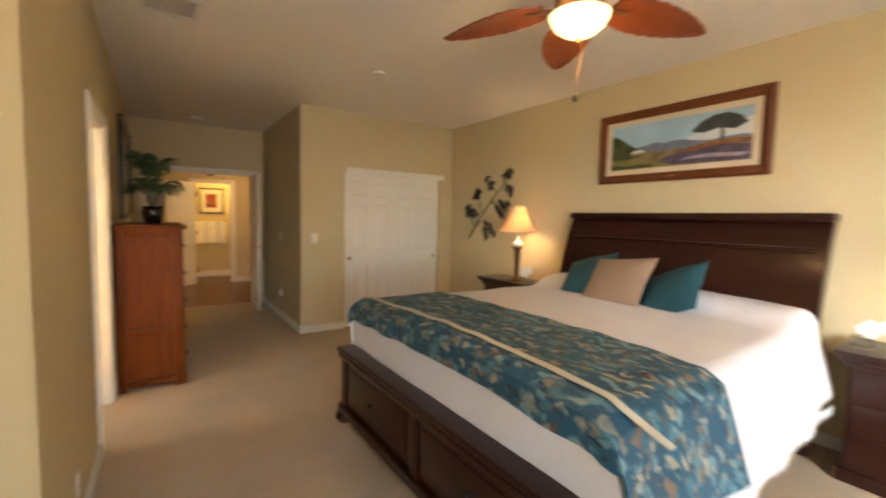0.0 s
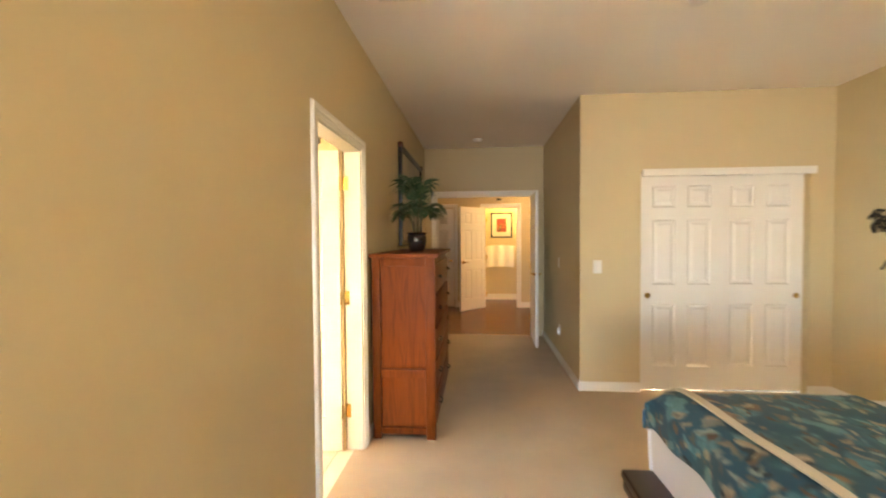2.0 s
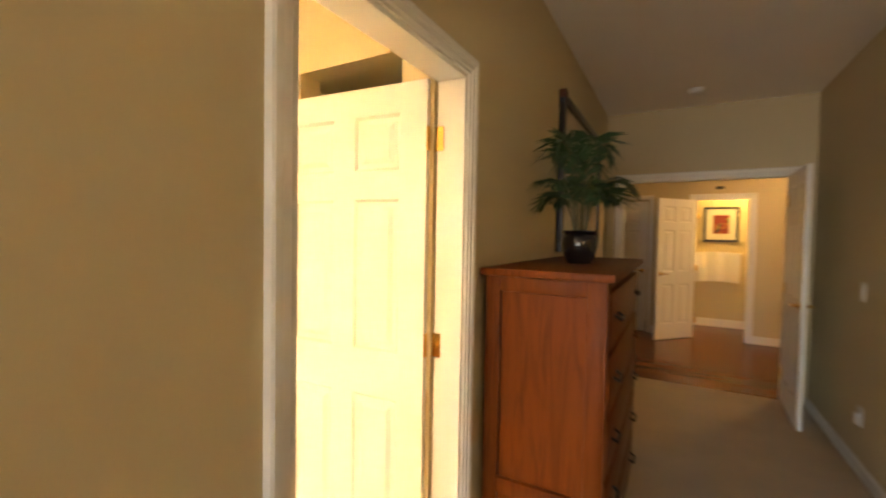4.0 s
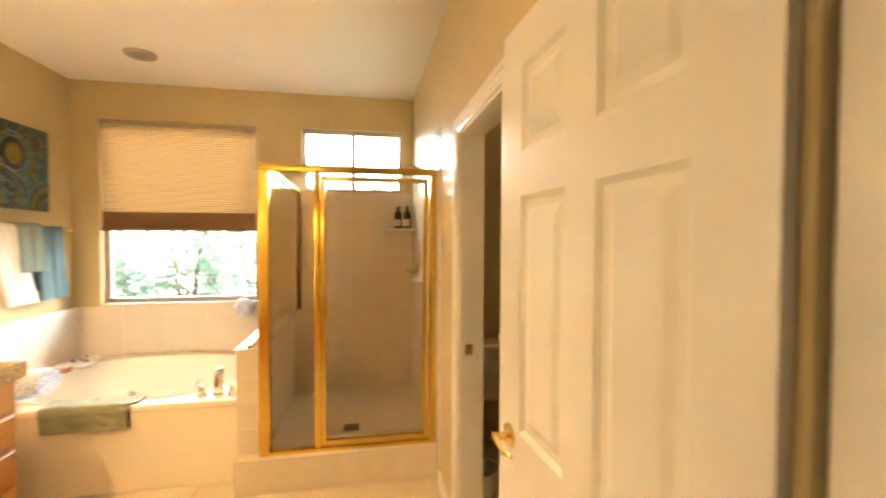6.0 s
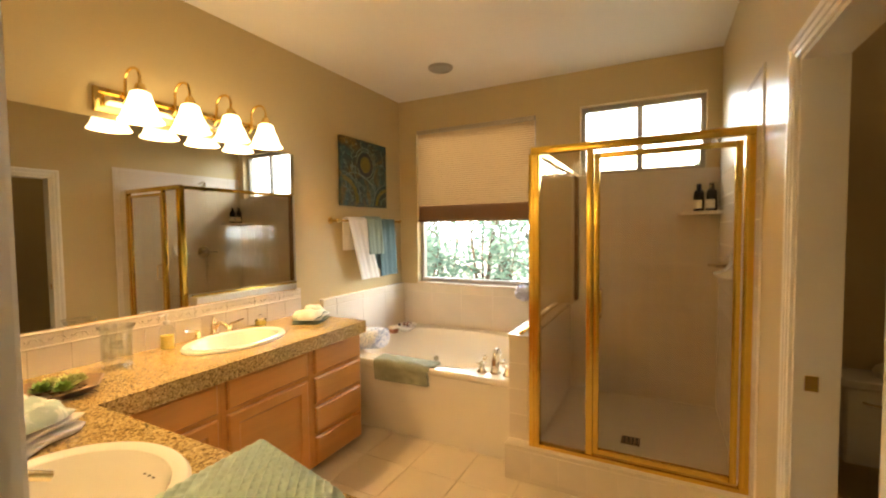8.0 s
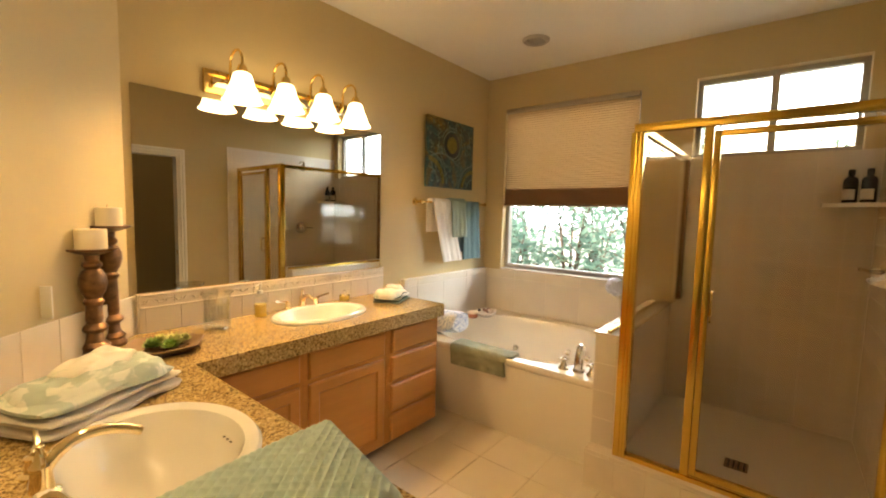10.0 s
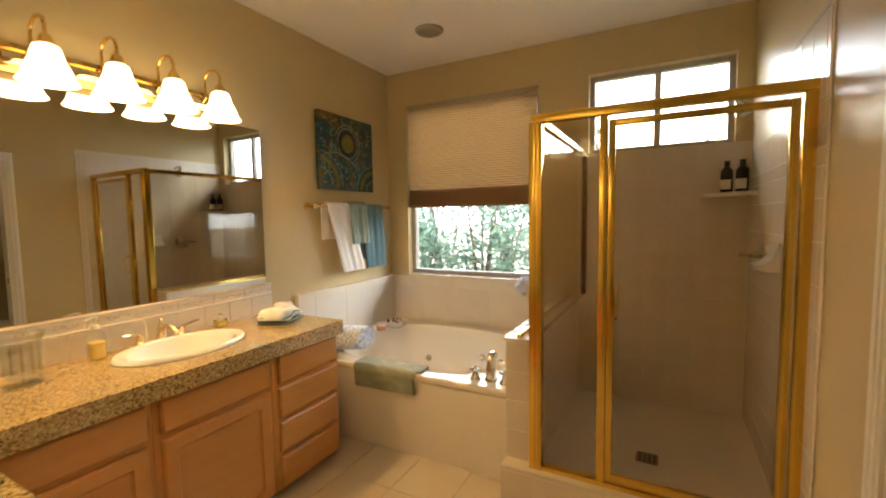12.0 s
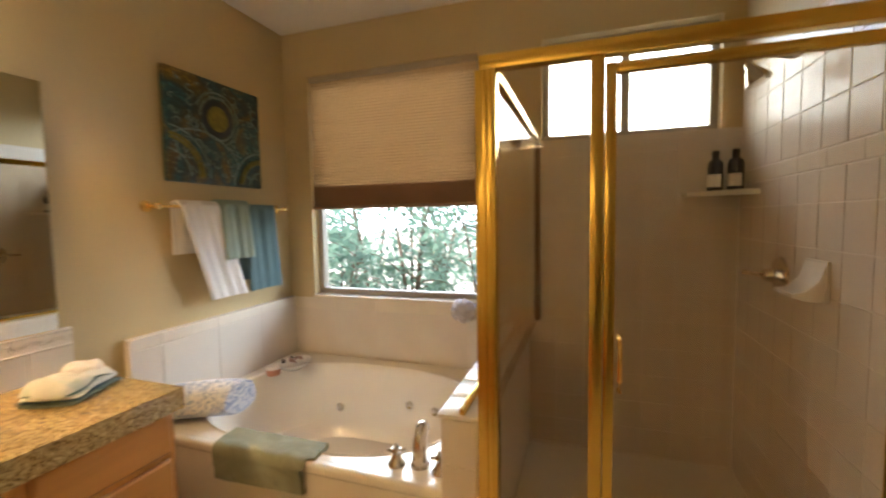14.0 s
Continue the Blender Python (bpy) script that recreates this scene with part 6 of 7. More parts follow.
for k in range(13):
    bm = turned([(0.0, -0.012), (0.013, -0.005), (0.017, 0.003), (0.009, 0.012), (0.0, 0.02)], n=10)
    bm.transform(Matrix.Translation((-3.58 + rng.uniform(-0.075, 0.075), 3.36 + rng.uniform(-0.055, 0.055), 0.548 + rng.uniform(0, 0.028))) @ Euler((rng.uniform(0, 3), rng.uniform(0, 3), 0)).to_matrix().to_4x4())
    part("shell", bm, SHELLS[k % 3], sh)
jar = thing("scrub_jar", (-3.45, 3.30, 0.507), "small terracotta-coloured bath scrub jar", "jar")
part("pot", turned([(0.0, 0), (0.040, 0.0), (0.043, 0.01), (0.043, 0.038), (0.0, 0.038)], (-3.45, 3.30, 0.507), 22), mat("salmon_glass", (0.45, 0.18, 0.10), 0.3), jar)
part("lid", turned([(0.0, 0.038), (0.044, 0.038), (0.044, 0.054), (0.040, 0.058), (0.0, 0.058)], (-3.45, 3.30, 0.507), 22), mat("pale_lid", (0.72, 0.62, 0.52), 0.4), jar)

# bath puff and the black stopper on the low wall
rng = random.Random(5)
bm = bmesh.new()
for k in range(150):
    d = Vector((rng.gauss(0, 1), rng.gauss(0, 1), rng.gauss(0, 1))).normalized()
    c = Vector((-3.80, 4.43, 0.895)) + d * rng.uniform(0.035, 0.072)
    u = d.cross(Vector((rng.random(), rng.random(), rng.random()))).normalized()
    w = d.cross(u)
    pts = [c + (u * math.cos(a) + w * math.sin(a)) * 0.024 + d * 0.010 * math.sin(3 * a) for a in (i * math.pi / 4 for i in range(8))]
    bm.faces.new([bm.verts.new(p) for p in pts])
solo("bath_puff", bm, see_through_cloth("white_mesh_puff", (0.86, 0.84, 0.88), 0.45), "fluffy white nylon bath puff hung by the window", "bath puff", (-3.84, 4.45, 0.9))
solo("stone_soap", turned([(0.0, 0), (0.03, 0.002), (0.042, 0.015), (0.036, 0.032), (0.0, 0.04)], (-3.35, 4.62, 0.507), 18), BLACKPL, "small black rounded bath plug", "plug", (-3.35, 4.62, 0.507))

# shower fittings
head = thing("shower_fixture", (-3.36, 5.86, 2.04), "nickel shower fixture on a bent arm", "shower")
part("arm", piped(bend((-3.36, 5.863, 2.04), (-3.36, 5.76, 2.08), (-3.34, 5.71, 2.03), 8), 0.010, 10), CHROME, head)
part("flange", turned([(0.0, 0), (0.03, 0.0), (0.026, 0.01), (0.0, 0.012)], n=18), CHROME, head)
fl = [o for o in head.children if o.name.startswith("flange")][0]
fl.location, fl.rotation_euler = (0, 0.003, 0.01), (radians(90), 0, 0)
bm = turned([(0.0, 0.0), (0.014, 0.002), (0.018, 0.025), (0.03, 0.045), (0.044, 0.075), (0.046, 0.088), (0.038, 0.092), (0.0, 0.09)], n=24)
bm.transform(Matrix.Translation((-3.34, 5.712, 2.032)) @ Matrix.Rotation(radians(-155), 4, 'X') @ Matrix.Rotation(radians(10), 4, 'Y'))
part("head", bm, CHROME, head)
valve = thing("shower_valve", (-3.385, 5.862, 1.205), "nickel shower valve with a lever handle", "valve")
bm = turned([(0.0, 0), (0.075, 0.0), (0.072, 0.010), (0.045, 0.02), (0.028, 0.03), (0.024, 0.06), (0.0, 0.064)], n=28)
bm.transform(Matrix.Translation((-3.385, 5.863, 1.205)) @ Matrix.Rotation(radians(90), 4, 'X'))
part("escutcheon", bm, CHROME, valve)
part("lever", piped([(-3.385, 5.805, 1.205), (-3.42, 5.785, 1.207), (-3.495, 5.775, 1.203)], 0.011, 10, 0.008), CHROME, valve)
part("tip", turned([(0.0, -0.012), (0.012, -0.006), (0.012, 0.006), (0.0, 0.012)], (-3.50, 5.775, 1.203), 12), CHROME, valve)
soap = thing("soap_dish", (-3.10, 5.85, 1.17), "white ceramic soap dish set in the tile", "soap dish")
part("back", boxed(-3.175, -3.025, 5.852, 5.863, 1.16, 1.295, bev=0.004), PORC, soap)
bm = bmesh.new()
pr_ = [(5.853, 1.16), (5.853, 1.29), (5.835, 1.23), (5.80, 1.195), (5.765, 1.188), (5.763, 1.175), (5.80, 1.163)]
for x in (-3.17, -3.03):
    vs = [bm.verts.new((x, y, z)) for y, z in pr_]
    bm.faces.new(vs)
bm.verts.ensure_lookup_table()
for i in range(len(pr_)):
    j = (i + 1) % len(pr_)
    bm.faces.new([bm.verts[k] for k in (i, j, j + len(pr_), i + len(pr_))])
bmesh.ops.recalc_face_normals(bm, faces=bm.faces)
part("tray", bm, PORC, soap)
shelf = solo("corner_shelf", prism([(-3.89, 5.861), (-3.89, 5.60), (-3.82, 5.61), (-3.64, 5.78), (-3.62, 5.861)], 1.54, 1.565), PORC, "white corner shelf in the shower", "shelf", (-3.78, 5.76, 1.54), smooth=False)
for x, y in ((-3.785, 5.725), (-3.745, 5.80)):
    b = thing("shampoo_bottle", (x, y, 1.565), "black shampoo bottle with a pale label", "bottle", "bottles on the shower shelf")
    part("bottle", turned([(0.0, 0), (0.032, 0.0), (0.034, 0.01), (0.034, 0.13), (0.026, 0.148), (0.012, 0.155), (0.012, 0.16), (0.0, 0.16)], (x, y, 1.565), 22), BLACKPL, b)
    part("cap", turned([(0.0, 0.16), (0.016, 0.16), (0.016, 0.195), (0.0, 0.197)], (x, y, 1.565), 18), BLACKPL, b)
    bm = bmesh.new()
    arc = [(x + 0.0348 * math.cos(a), y + 0.0348 * math.sin(a)) for a in (radians(-100 + 12 * i) for i in range(12))]
    lo, hi = [bm.verts.new((*p, 1.585)) for p in arc], [bm.verts.new((*p, 1.645)) for p in arc]
    for i in range(11):
        bm.faces.new((lo[i], lo[i + 1], hi[i + 1], hi[i]))
    part("label", bm, LABEL, b)

# ---- vanity top ----


def folded(name, cx, cy, w, d, rz, layers, label, category="towel", lift=0.0):
    """Pile of folded cloths: layers of (material, thickness, scale)."""
    t = thing(name, (cx, cy, CT + lift), label, category)
    z = CT + lift
    c, s = math.cos(radians(rz)), math.sin(radians(rz))
    for n_, (m, th, k, turn) in enumerate(layers):
        def f(u, v, th=th, k=k, z=z, n_=n_, turn=turn):
            a = 2 * math.pi * v
            px, pz = abs(math.cos(a)) ** 0.45 * math.copysign(1, math.cos(a)), abs(math.sin(a)) ** 0.7 * math.copysign(1, math.sin(a))
            e = (1 - abs(2 * u - 1) ** 6) ** 0.4
            ragged = 1 + 0.07 * noise.noise(Vector((u * 3 + n_ * 5, px * 1.5, 0.3)))
            x, y = (u - 0.5) * w * k * ragged, px * d * k / 2 * (0.9 + 0.1 * e) * ragged
            x, y = x * math.cos(turn) - y * math.sin(turn), x * math.sin(turn) + y * math.cos(turn)
            zz = z + th / 2 + pz * th / 2 * (0.35 + 0.65 * e) + (0.3 + 0.7 * e) * (wob(x * 11 + n_ * 3, y * 11, 0.4, 1, 0.010) + 0.006 * n_ * (1 - 2 * abs(u - 0.5)))
            return (cx + x * c - y * s, cy + x * s + y * c, zz)
        bm = bmesh.new()
        nu, nv = 16, 28
        g = [[bm.verts.new(f(i / nu, j / nv)) for j in range(nv)] for i in range(nu + 1)]
        for i in range(nu):
            for j in range(nv):
                bm.faces.new((g[i][j], g[i][(j + 1) % nv], g[i + 1][(j + 1) % nv], g[i + 1][j]))
        bm.faces.new(g[0])
        bm.faces.new(g[-1][::-1])
        bmesh.ops.recalc_face_normals(bm, faces=bm.faces)
        part("fold", bm, m, t)
        z += th * 0.93
    return t


def rumpled(pile, cx, cy, w, d, rz, z, h, material, seed, label=""):
    """Loosely gathered cloth lying on a pile: a soft mound with ridges and a ragged outline."""
    bm = bmesh.new()
    c, s = math.cos(radians(rz)), math.sin(radians(rz))
    rings, spokes = 14, 44
    g = []
    for i in range(rings + 1):
        q = i / rings
        row = []
        for k in range(spokes):
            a = 2 * math.pi * k / spokes
            ex, ey = math.copysign(abs(math.cos(a)) ** 0.6, math.cos(a)), math.copysign(abs(math.sin(a)) ** 0.6, math.sin(a))
            edge = 1 + 0.13 * noise.noise(Vector((math.cos(a) * 1.6, math.sin(a) * 1.6, seed)))
            x, y = ex * w / 2 * q * edge, ey * d / 2 * q * edge
            ridge_ = 0.30 * noise.noise(Vector((x * 16, y * 34, seed + 3.1))) + 0.16 * noise.noise(Vector((x * 45, y * 30, seed)))
            top_ = h * (1 - q ** 5) ** 0.6 * (0.78 + ridge_ + 0.25 * ex * q)
            row.append(bm.verts.new((cx + x * c - y * s, cy + x * s + y * c, z + max(top_, 0.002))))
        g.append(row)
    for a, b in zip(g, g[1:]):
        for k in range(spokes):
            bm.faces.new((a[k], a[(k + 1) % spokes], b[(k + 1) % spokes], b[k]))
    foot = [bm.verts.new((v.co.x, v.co.y, z - 0.002)) for v in g[-1]]
    for k in range(spokes):
        bm.faces.new((g[-1][k], g[-1][(k + 1) % spokes], foot[(k + 1) % spokes], foot[k]))
    bmesh.ops.remove_doubles(bm, verts=bm.verts, dist=1e-5)
    bmesh.ops.recalc_face_normals(bm, faces=bm.faces)
    part("loose_cloth", bm, material, pile, label)


CREAMSAGE = blotches("cream_sage_cloth", (0.80, 0.79, 0.72), [((0.60, 0.66, 0.58), 12.0, 0.55, 0.68, 1.0)], 0.9, 0.7)
towels = folded("hand_towel_pile", -2.345, 3.38, 0.24, 0.19, 25, [(GREENTOWEL, 0.016, 1.0, 0), (TEALTOWEL, 0.008, 0.97, 0.03), (CREAMSAGE, 0.012, 1.0, 0.05), (TEALTOWEL, 0.008, 0.95, -0.04)], "folded sage and cream washcloths on the worktop")
rumpled(towels, -2.35, 3.375, 0.26, 0.19, 20, CT + 0.036, 0.050, CREAMSAGE, 1.7, "rumpled cream washcloth")
rumpled(towels, -2.40, 3.35, 0.15, 0.12, 55, CT + 0.062, 0.040, WHITETOWEL, 5.2, "rumpled white washcloth")
SAGEPRINT = blotches("sage_print_towel", (0.44, 0.53, 0.50), [((0.66, 0.70, 0.66), 10.0, 0.5, 0.56, 1.5)], 0.9, 0.8)
stack = folded("towel_stack", -0.635, 3.86, 0.42, 0.27, 205, [(WHITETOWEL, 0.032, 1.0, 0), (WHITETOWEL, 0.024, 0.96, 0.05), (SAGEPRINT, 0.030, 0.92, -0.04)], "white and sage printed towels stacked on the worktop")
rumpled(stack, -0.64, 3.85, 0.38, 0.25, 195, CT + 0.070, 0.052, SAGEPRINT, 2.9, "loosely folded sage printed towel")
rumpled(stack, -0.66, 3.80, 0.22, 0.15, 215, CT + 0.105, 0.040, CREAMSAGE, 7.4, "small cream cloth on top")

# woven towel over a basket at the counter's end
WAFFLE, wn_, wl_, wp_ = base("sage_waffle_weave", 0.9)
wv_ = coords(wn_, wl_)
wl_.new(mixed(wn_, wl_, noise_tex(wn_, wl_, wv_, 8, 3), (0.44, 0.56, 0.52), (0.54, 0.66, 0.62)), wp_.inputs["Base Color"])
wb = thing("waffle_towel", (-0.71, 4.80, CT), "sage green waffle-weave towel over a low basket", "towel")


def waffle(u, v):
    x, y = -0.95 + 0.56 * u, 4.565 + 0.36 * v
    a, b = math.pi * (27 * u + 18 * v) / 1.5, math.pi * (27 * u - 18 * v) / 1.5
    cell = 0.0095 * (abs(math.sin(a)) * abs(math.sin(b))) ** 0.7
    e = min(u, 1 - u, v, 1 - v)
    drop = max(0.0, 0.07 - e) / 0.07
    return (x + 0.10 * (1 - v) * (u - 0.4) + 0.05 * (v - 0.5), y + 0.05 * (u - 0.5), 0.912 - cell - 0.055 * drop ** 2 + 0.012 * math.sin(u * 3))


part("cloth", sheet(1, 1, 216, 144, waffle), WAFFLE, wb)
part("basket", boxed(-0.92, -0.42, 4.62, 4.90, CT, 0.885, bev=0.02), mat("brown_wicker", (0.14, 0.07, 0.03), 0.7, var=0.4, scale=50, bump=0.8, bscale=120), wb, "brown wicker basket")


def candlestick(x, y, h, label):
    c = thing("candlestick", (x, y, CT), label, "candle holder", "candlesticks")
    part("foot", turned([(0.0, 0), (0.052, 0.0), (0.054, 0.012), (0.048, 0.022), (0.044, 0.03), (0.05, 0.042), (0.036, 0.058), (0.0, 0.058)], (x, y, CT), 24), BRONZE, c)
    part("stem", turned([(0.036, 0.055), (0.030, 0.075), (0.028, 0.095), (0.040, 0.105), (0.045, 0.115), (0.040, 0.126), (0.026, 0.136), (0.030, 0.15), (0.027, h - 0.225), (0.034, h - 0.215), (0.034, h - 0.205), (0.026, h - 0.195), (0.040, h - 0.17), (0.047, h - 0.14), (0.045, h - 0.11), (0.034, h - 0.085), (0.024, h - 0.078), (0.033, h - 0.066), (0.033, h - 0.056), (0.023, h - 0.046), (0.026, h - 0.02)], (x, y, CT), 24), BRONZE, c)
    part("plate", turned([(0.0, h - 0.024), (0.03, h - 0.022), (0.08, h - 0.004), (0.084, h + 0.004), (0.07, h + 0.002), (0.0, h)], (x, y, CT), 28), BRONZE, c)
    part("candle", turned([(0.0, h), (0.052, h + 0.001), (0.052, h + 0.076), (0.048, h + 0.08), (0.02, h + 0.077), (0.0, h + 0.077)], (x, y, CT), 26), WAX, c, "ivory pillar candle")
    part("wick", turned([(0.0, h + 0.077), (0.0015, h + 0.077), (0.001, h + 0.09), (0.0, h + 0.09)], (x, y, CT), 6), BLACKPL, c)


candlestick(-0.752, 3.33, 0.43, "turned bronze candlestick with an ivory pillar candle")
candlestick(-0.832, 3.215, 0.515, "tall turned bronze candlestick with an ivory candle")

# succulent tray
tr = thing("succulent_tray", (-0.957, 3.452, CT), "hexagonal wooden tray of green succulents and pebbles", "tray")
part("tray", turned([(0.0, 0.0), (0.105, 0.0), (0.158, 0.034), (0.150, 0.036), (0.10, 0.012), (0.0, 0.012)], (-0.957, 3.452, CT), 6), wood("tray_wood", (0.24, 0.14, 0.07), (0.12, 0.07, 0.04), (1, 0.1, 1), 0.6), tr)
SUCC = mat("succulent", (0.20, 0.36, 0.08), 0.5, var=0.4, scale=30)
SUCC2 = mat("pale_succulent", (0.52, 0.54, 0.22), 0.5, var=0.3, scale=30)
rng = random.Random(3)
for k, (dx, dy, r) in enumerate(((-0.03, 0.01, 0.046), (0.045, 0.0, 0.040), (0.0, -0.055, 0.034), (0.0, 0.055, 0.036), (-0.08, -0.02, 0.030))):
    bm = bmesh.new()
    for ring in range(3):
        for i in range(8):
            a = 2 * math.pi * (i + 0.5 * ring) / 8
            el = 0.25 + 0.4 * ring
            d = Vector((math.cos(a) * math.cos(el), math.sin(a) * math.cos(el), math.sin(el)))
            c = Vector((-0.957 + dx, 3.452 + dy, CT + 0.022))
            w = Vector((-math.sin(a), math.cos(a), 0)) * r * 0.32
            up = Vector((0, 0, 0.004))
            vs = [bm.verts.new(p) for p in (c, c + d * r * 0.7 + w, c + d * r * 1.1 + up, c + d * r * 0.7 - w, c + d * r * 0.6 + up)]
            for q in ((0, 1, 4), (1, 2, 4), (2, 3, 4), (3, 0, 4)):
                bm.faces.new([vs[z] for z in q])
    part("succulent", bm, SUCC if k % 2 else SUCC2, tr)
for k in range(26):
    a, rr = rng.uniform(0, 6.28), rng.uniform(0.02, 0.085)
    bm = turned([(0.0, -0.006), (0.009, -0.003), (0.010, 0.003), (0.0, 0.007)], (-0.957 + rr * math.cos(a), 3.452 + rr * math.sin(a), CT + 0.017), 8)
    part("pebble", bm, BRONZE, tr)

# glass tumbler block, soap bottles, perfume bottle
gl = thing("glass_tumbler", (-1.235, 3.28, CT), "tall clear glass tumbler on the worktop", "glass")
part("body", turned([(0.0, 0.0), (0.056, 0.0), (0.060, 0.008), (0.055, 0.02), (0.056, 0.13), (0.062, 0.165), (0.074, 0.19), (0.070, 0.19), (0.057, 0.163), (0.050, 0.13), (0.049, 0.03), (0.0, 0.022)], (-1.235, 3.29, CT), 12), CUTGLASS, gl, smooth=False)
for k in range(12):
    a = 2 * math.pi * (k + 0.5) / 12
    part("rib", piped([(-1.235 + 0.056 * math.cos(a), 3.29 + 0.056 * math.sin(a), CT + 0.02), (-1.235 + 0.058 * math.cos(a), 3.29 + 0.058 * math.sin(a), CT + 0.14)], 0.004, 6), CUTGLASS, gl)


def soap_pump(x, y, label, k=1.0):
    b = thing("soap_dispenser", (x, y, CT), label, "soap dispenser", "soap dispensers")
    part("bottle", turned([(0.0, 0.0), (0.030 * k, 0.0), (0.032 * k, 0.008), (0.032 * k, 0.10), (0.024 * k, 0.12), (0.012, 0.128), (0.012, 0.134), (0.0, 0.134)], (x, y, CT), 24, power=3.5), CUTGLASS, b)
    part("liquid", turned([(0.0, 0.006), (0.027 * k, 0.006), (0.028 * k, 0.075), (0.0, 0.075)], (x, y, CT), 24, power=3.5), mat("yellow_soap", (0.88, 0.68, 0.16), 0.2) if "yellow_soap" not in bpy.data.materials else bpy.data.materials["yellow_soap"], b, "yellow liquid soap")
    part("pump", turned([(0.0, 0.134), (0.015, 0.134), (0.015, 0.15), (0.005, 0.153), (0.005, 0.175), (0.012, 0.176), (0.012, 0.188), (0.0, 0.19)], (x, y, CT), 16), PLASTIC, b)
    part("nozzle", piped([(x, y, CT + 0.183), (x + 0.03, y + 0.012, CT + 0.183), (x + 0.042, y + 0.017, CT + 0.176)], 0.005, 8), PLASTIC, b)


soap_pump(-1.505, 3.20, "clear pump bottle of yellow hand soap by the basin")
PB = -2.10
pf = thing("perfume_bottle", (PB, 3.18, CT), "small glass perfume bottle with amber liquid", "bottle")
part("glass", boxed(PB - 0.03, PB + 0.03, 3.16, 3.20, CT, CT + 0.045, bev=0.005), CLEAR, pf)
part("liquid", boxed(PB - 0.025, PB + 0.025, 3.165, 3.195, CT + 0.005, CT + 0.032), bpy.data.materials["yellow_soap"], pf)
part("stopper", turned([(0.0, 0.045), (0.010, 0.045), (0.014, 0.06), (0.010, 0.072), (0.0, 0.075)], (PB, 3.18, CT), 14), CLEAR, pf)

# toilet beyond the open door
SHIFT = Vector((0.13, -0.07, 0))
to = thing("toilet", (-2.72, 6.52, 0), "white two-piece toilet with a closed lid", "toilet")
part("pedestal", turned([(0.0, 0), (0.11, 0.0), (0.105, 0.03), (0.085, 0.14), (0.10, 0.24), (0.15, 0.33), (0.17, 0.385), (0.0, 0.385)], (-2.62, 6.52, 0), 30, sx=1.35, sy=1.0), PORC, to)
part("seat", turned([(0.0, 0.385), (0.178, 0.385), (0.182, 0.398), (0.178, 0.41), (0.0, 0.41)], (-2.60, 6.52, 0), 32, sx=1.28, sy=1.0), PLASTIC, to)
part("lid", turned([(0.0, 0.412), (0.176, 0.412), (0.180, 0.422), (0.165, 0.436), (0.0, 0.442)], (-2.60, 6.52, 0), 32, sx=1.28, sy=1.0), PLASTIC, to)
part("tank", boxed(-3.08, -2.88, 6.29, 6.75, 0.39, 0.74, bev=0.025, seg=3), PORC, to)
part("tank_lid", boxed(-3.09, -2.865, 6.275, 6.765, 0.74, 0.775, bev=0.012, seg=3), PORC, to)
part("flush_lever", piped([(-2.875, 6.35, 0.68), (-2.855, 6.36, 0.68), (-2.855, 6.42, 0.675)], 0.007, 8), CHROME, to)
solo("tank_ornament", turned([(0.0, 0), (0.035, 0.0), (0.045, 0.025), (0.035, 0.05), (0.012, 0.065), (0.0, 0.08)], (-2.97, 6.45, 0.775), 18), WAX, "small ivory ornament on the tank", "ornament", (-2.97, 6.45, 0.775))
solo("toilet_brush", turned([(0.0, 0), (0.05, 0.0), (0.055, 0.12), (0.02, 0.14), (0.012, 0.16), (0.012, 0.62), (0.018, 0.66), (0.0, 0.67)], (-2.93, 6.93, 0), 16), PLASTIC, "white toilet brush and holder on the floor", "toilet brush", (-2.93, 6.93, 0))
bag = thing("waste_bin", (-2.38, 6.30, 0), "dark bin liner in a pale waste bin", "bin")
part("bin", turned([(0.0, 0.0), (0.085, 0.0), (0.10, 0.24), (0.096, 0.24), (0.08, 0.01), (0.0, 0.01)], (-2.38, 6.12, 0), 20), PLASTIC, bag)
bag.location = Vector((-2.38, 6.12, 0)) + SHIFT
bag.children[0].data.transform(Matrix.Translation((0, 0.18, 0)))

# strike plate
SHIFT = Vector((-0.07, 0, 0))
part("strike_plate", boxed(-1.946, -1.943, 5.90, 5.935, 0.925, 0.975), BRASS, [o for o in scene.objects if o.name == "jamb_toilet_door"][0])

# ---- bedroom and hall: small things ----
SHIFT = Vector((0, 0, 0))


def wall_plate(name, bm, label, category, inset=None, at=None):
    p = thing(name, at, label, category)
    part("plate", bm, PLASTIC, p)
    for b in inset or ():
        part("rocker" if category == "switch" else "socket", b, TRIM, p)
    return p


wall_plate("light_switch", boxed(1.55, 1.625, 7.112, 7.12, 1.10, 1.22, bev=0.003), "white wall light switch by the closet", "switch", [boxed(1.572, 1.603, 7.107, 7.112, 1.125, 1.195, bev=0.002)], (1.587, 7.118, 1.16))
wall_plate("wall_outlet", boxed(-0.295, -0.289, 4.27, 4.34, 0.19, 0.31, bev=0.002), "white wall outlet near the carpet", "outlet", [boxed(-0.289, -0.286, 4.29, 4.32, 0.2, 0.24), boxed(-0.289, -0.286, 4.29, 4.32, 0.26, 0.30)], (-0.29, 4.305, 0.25))
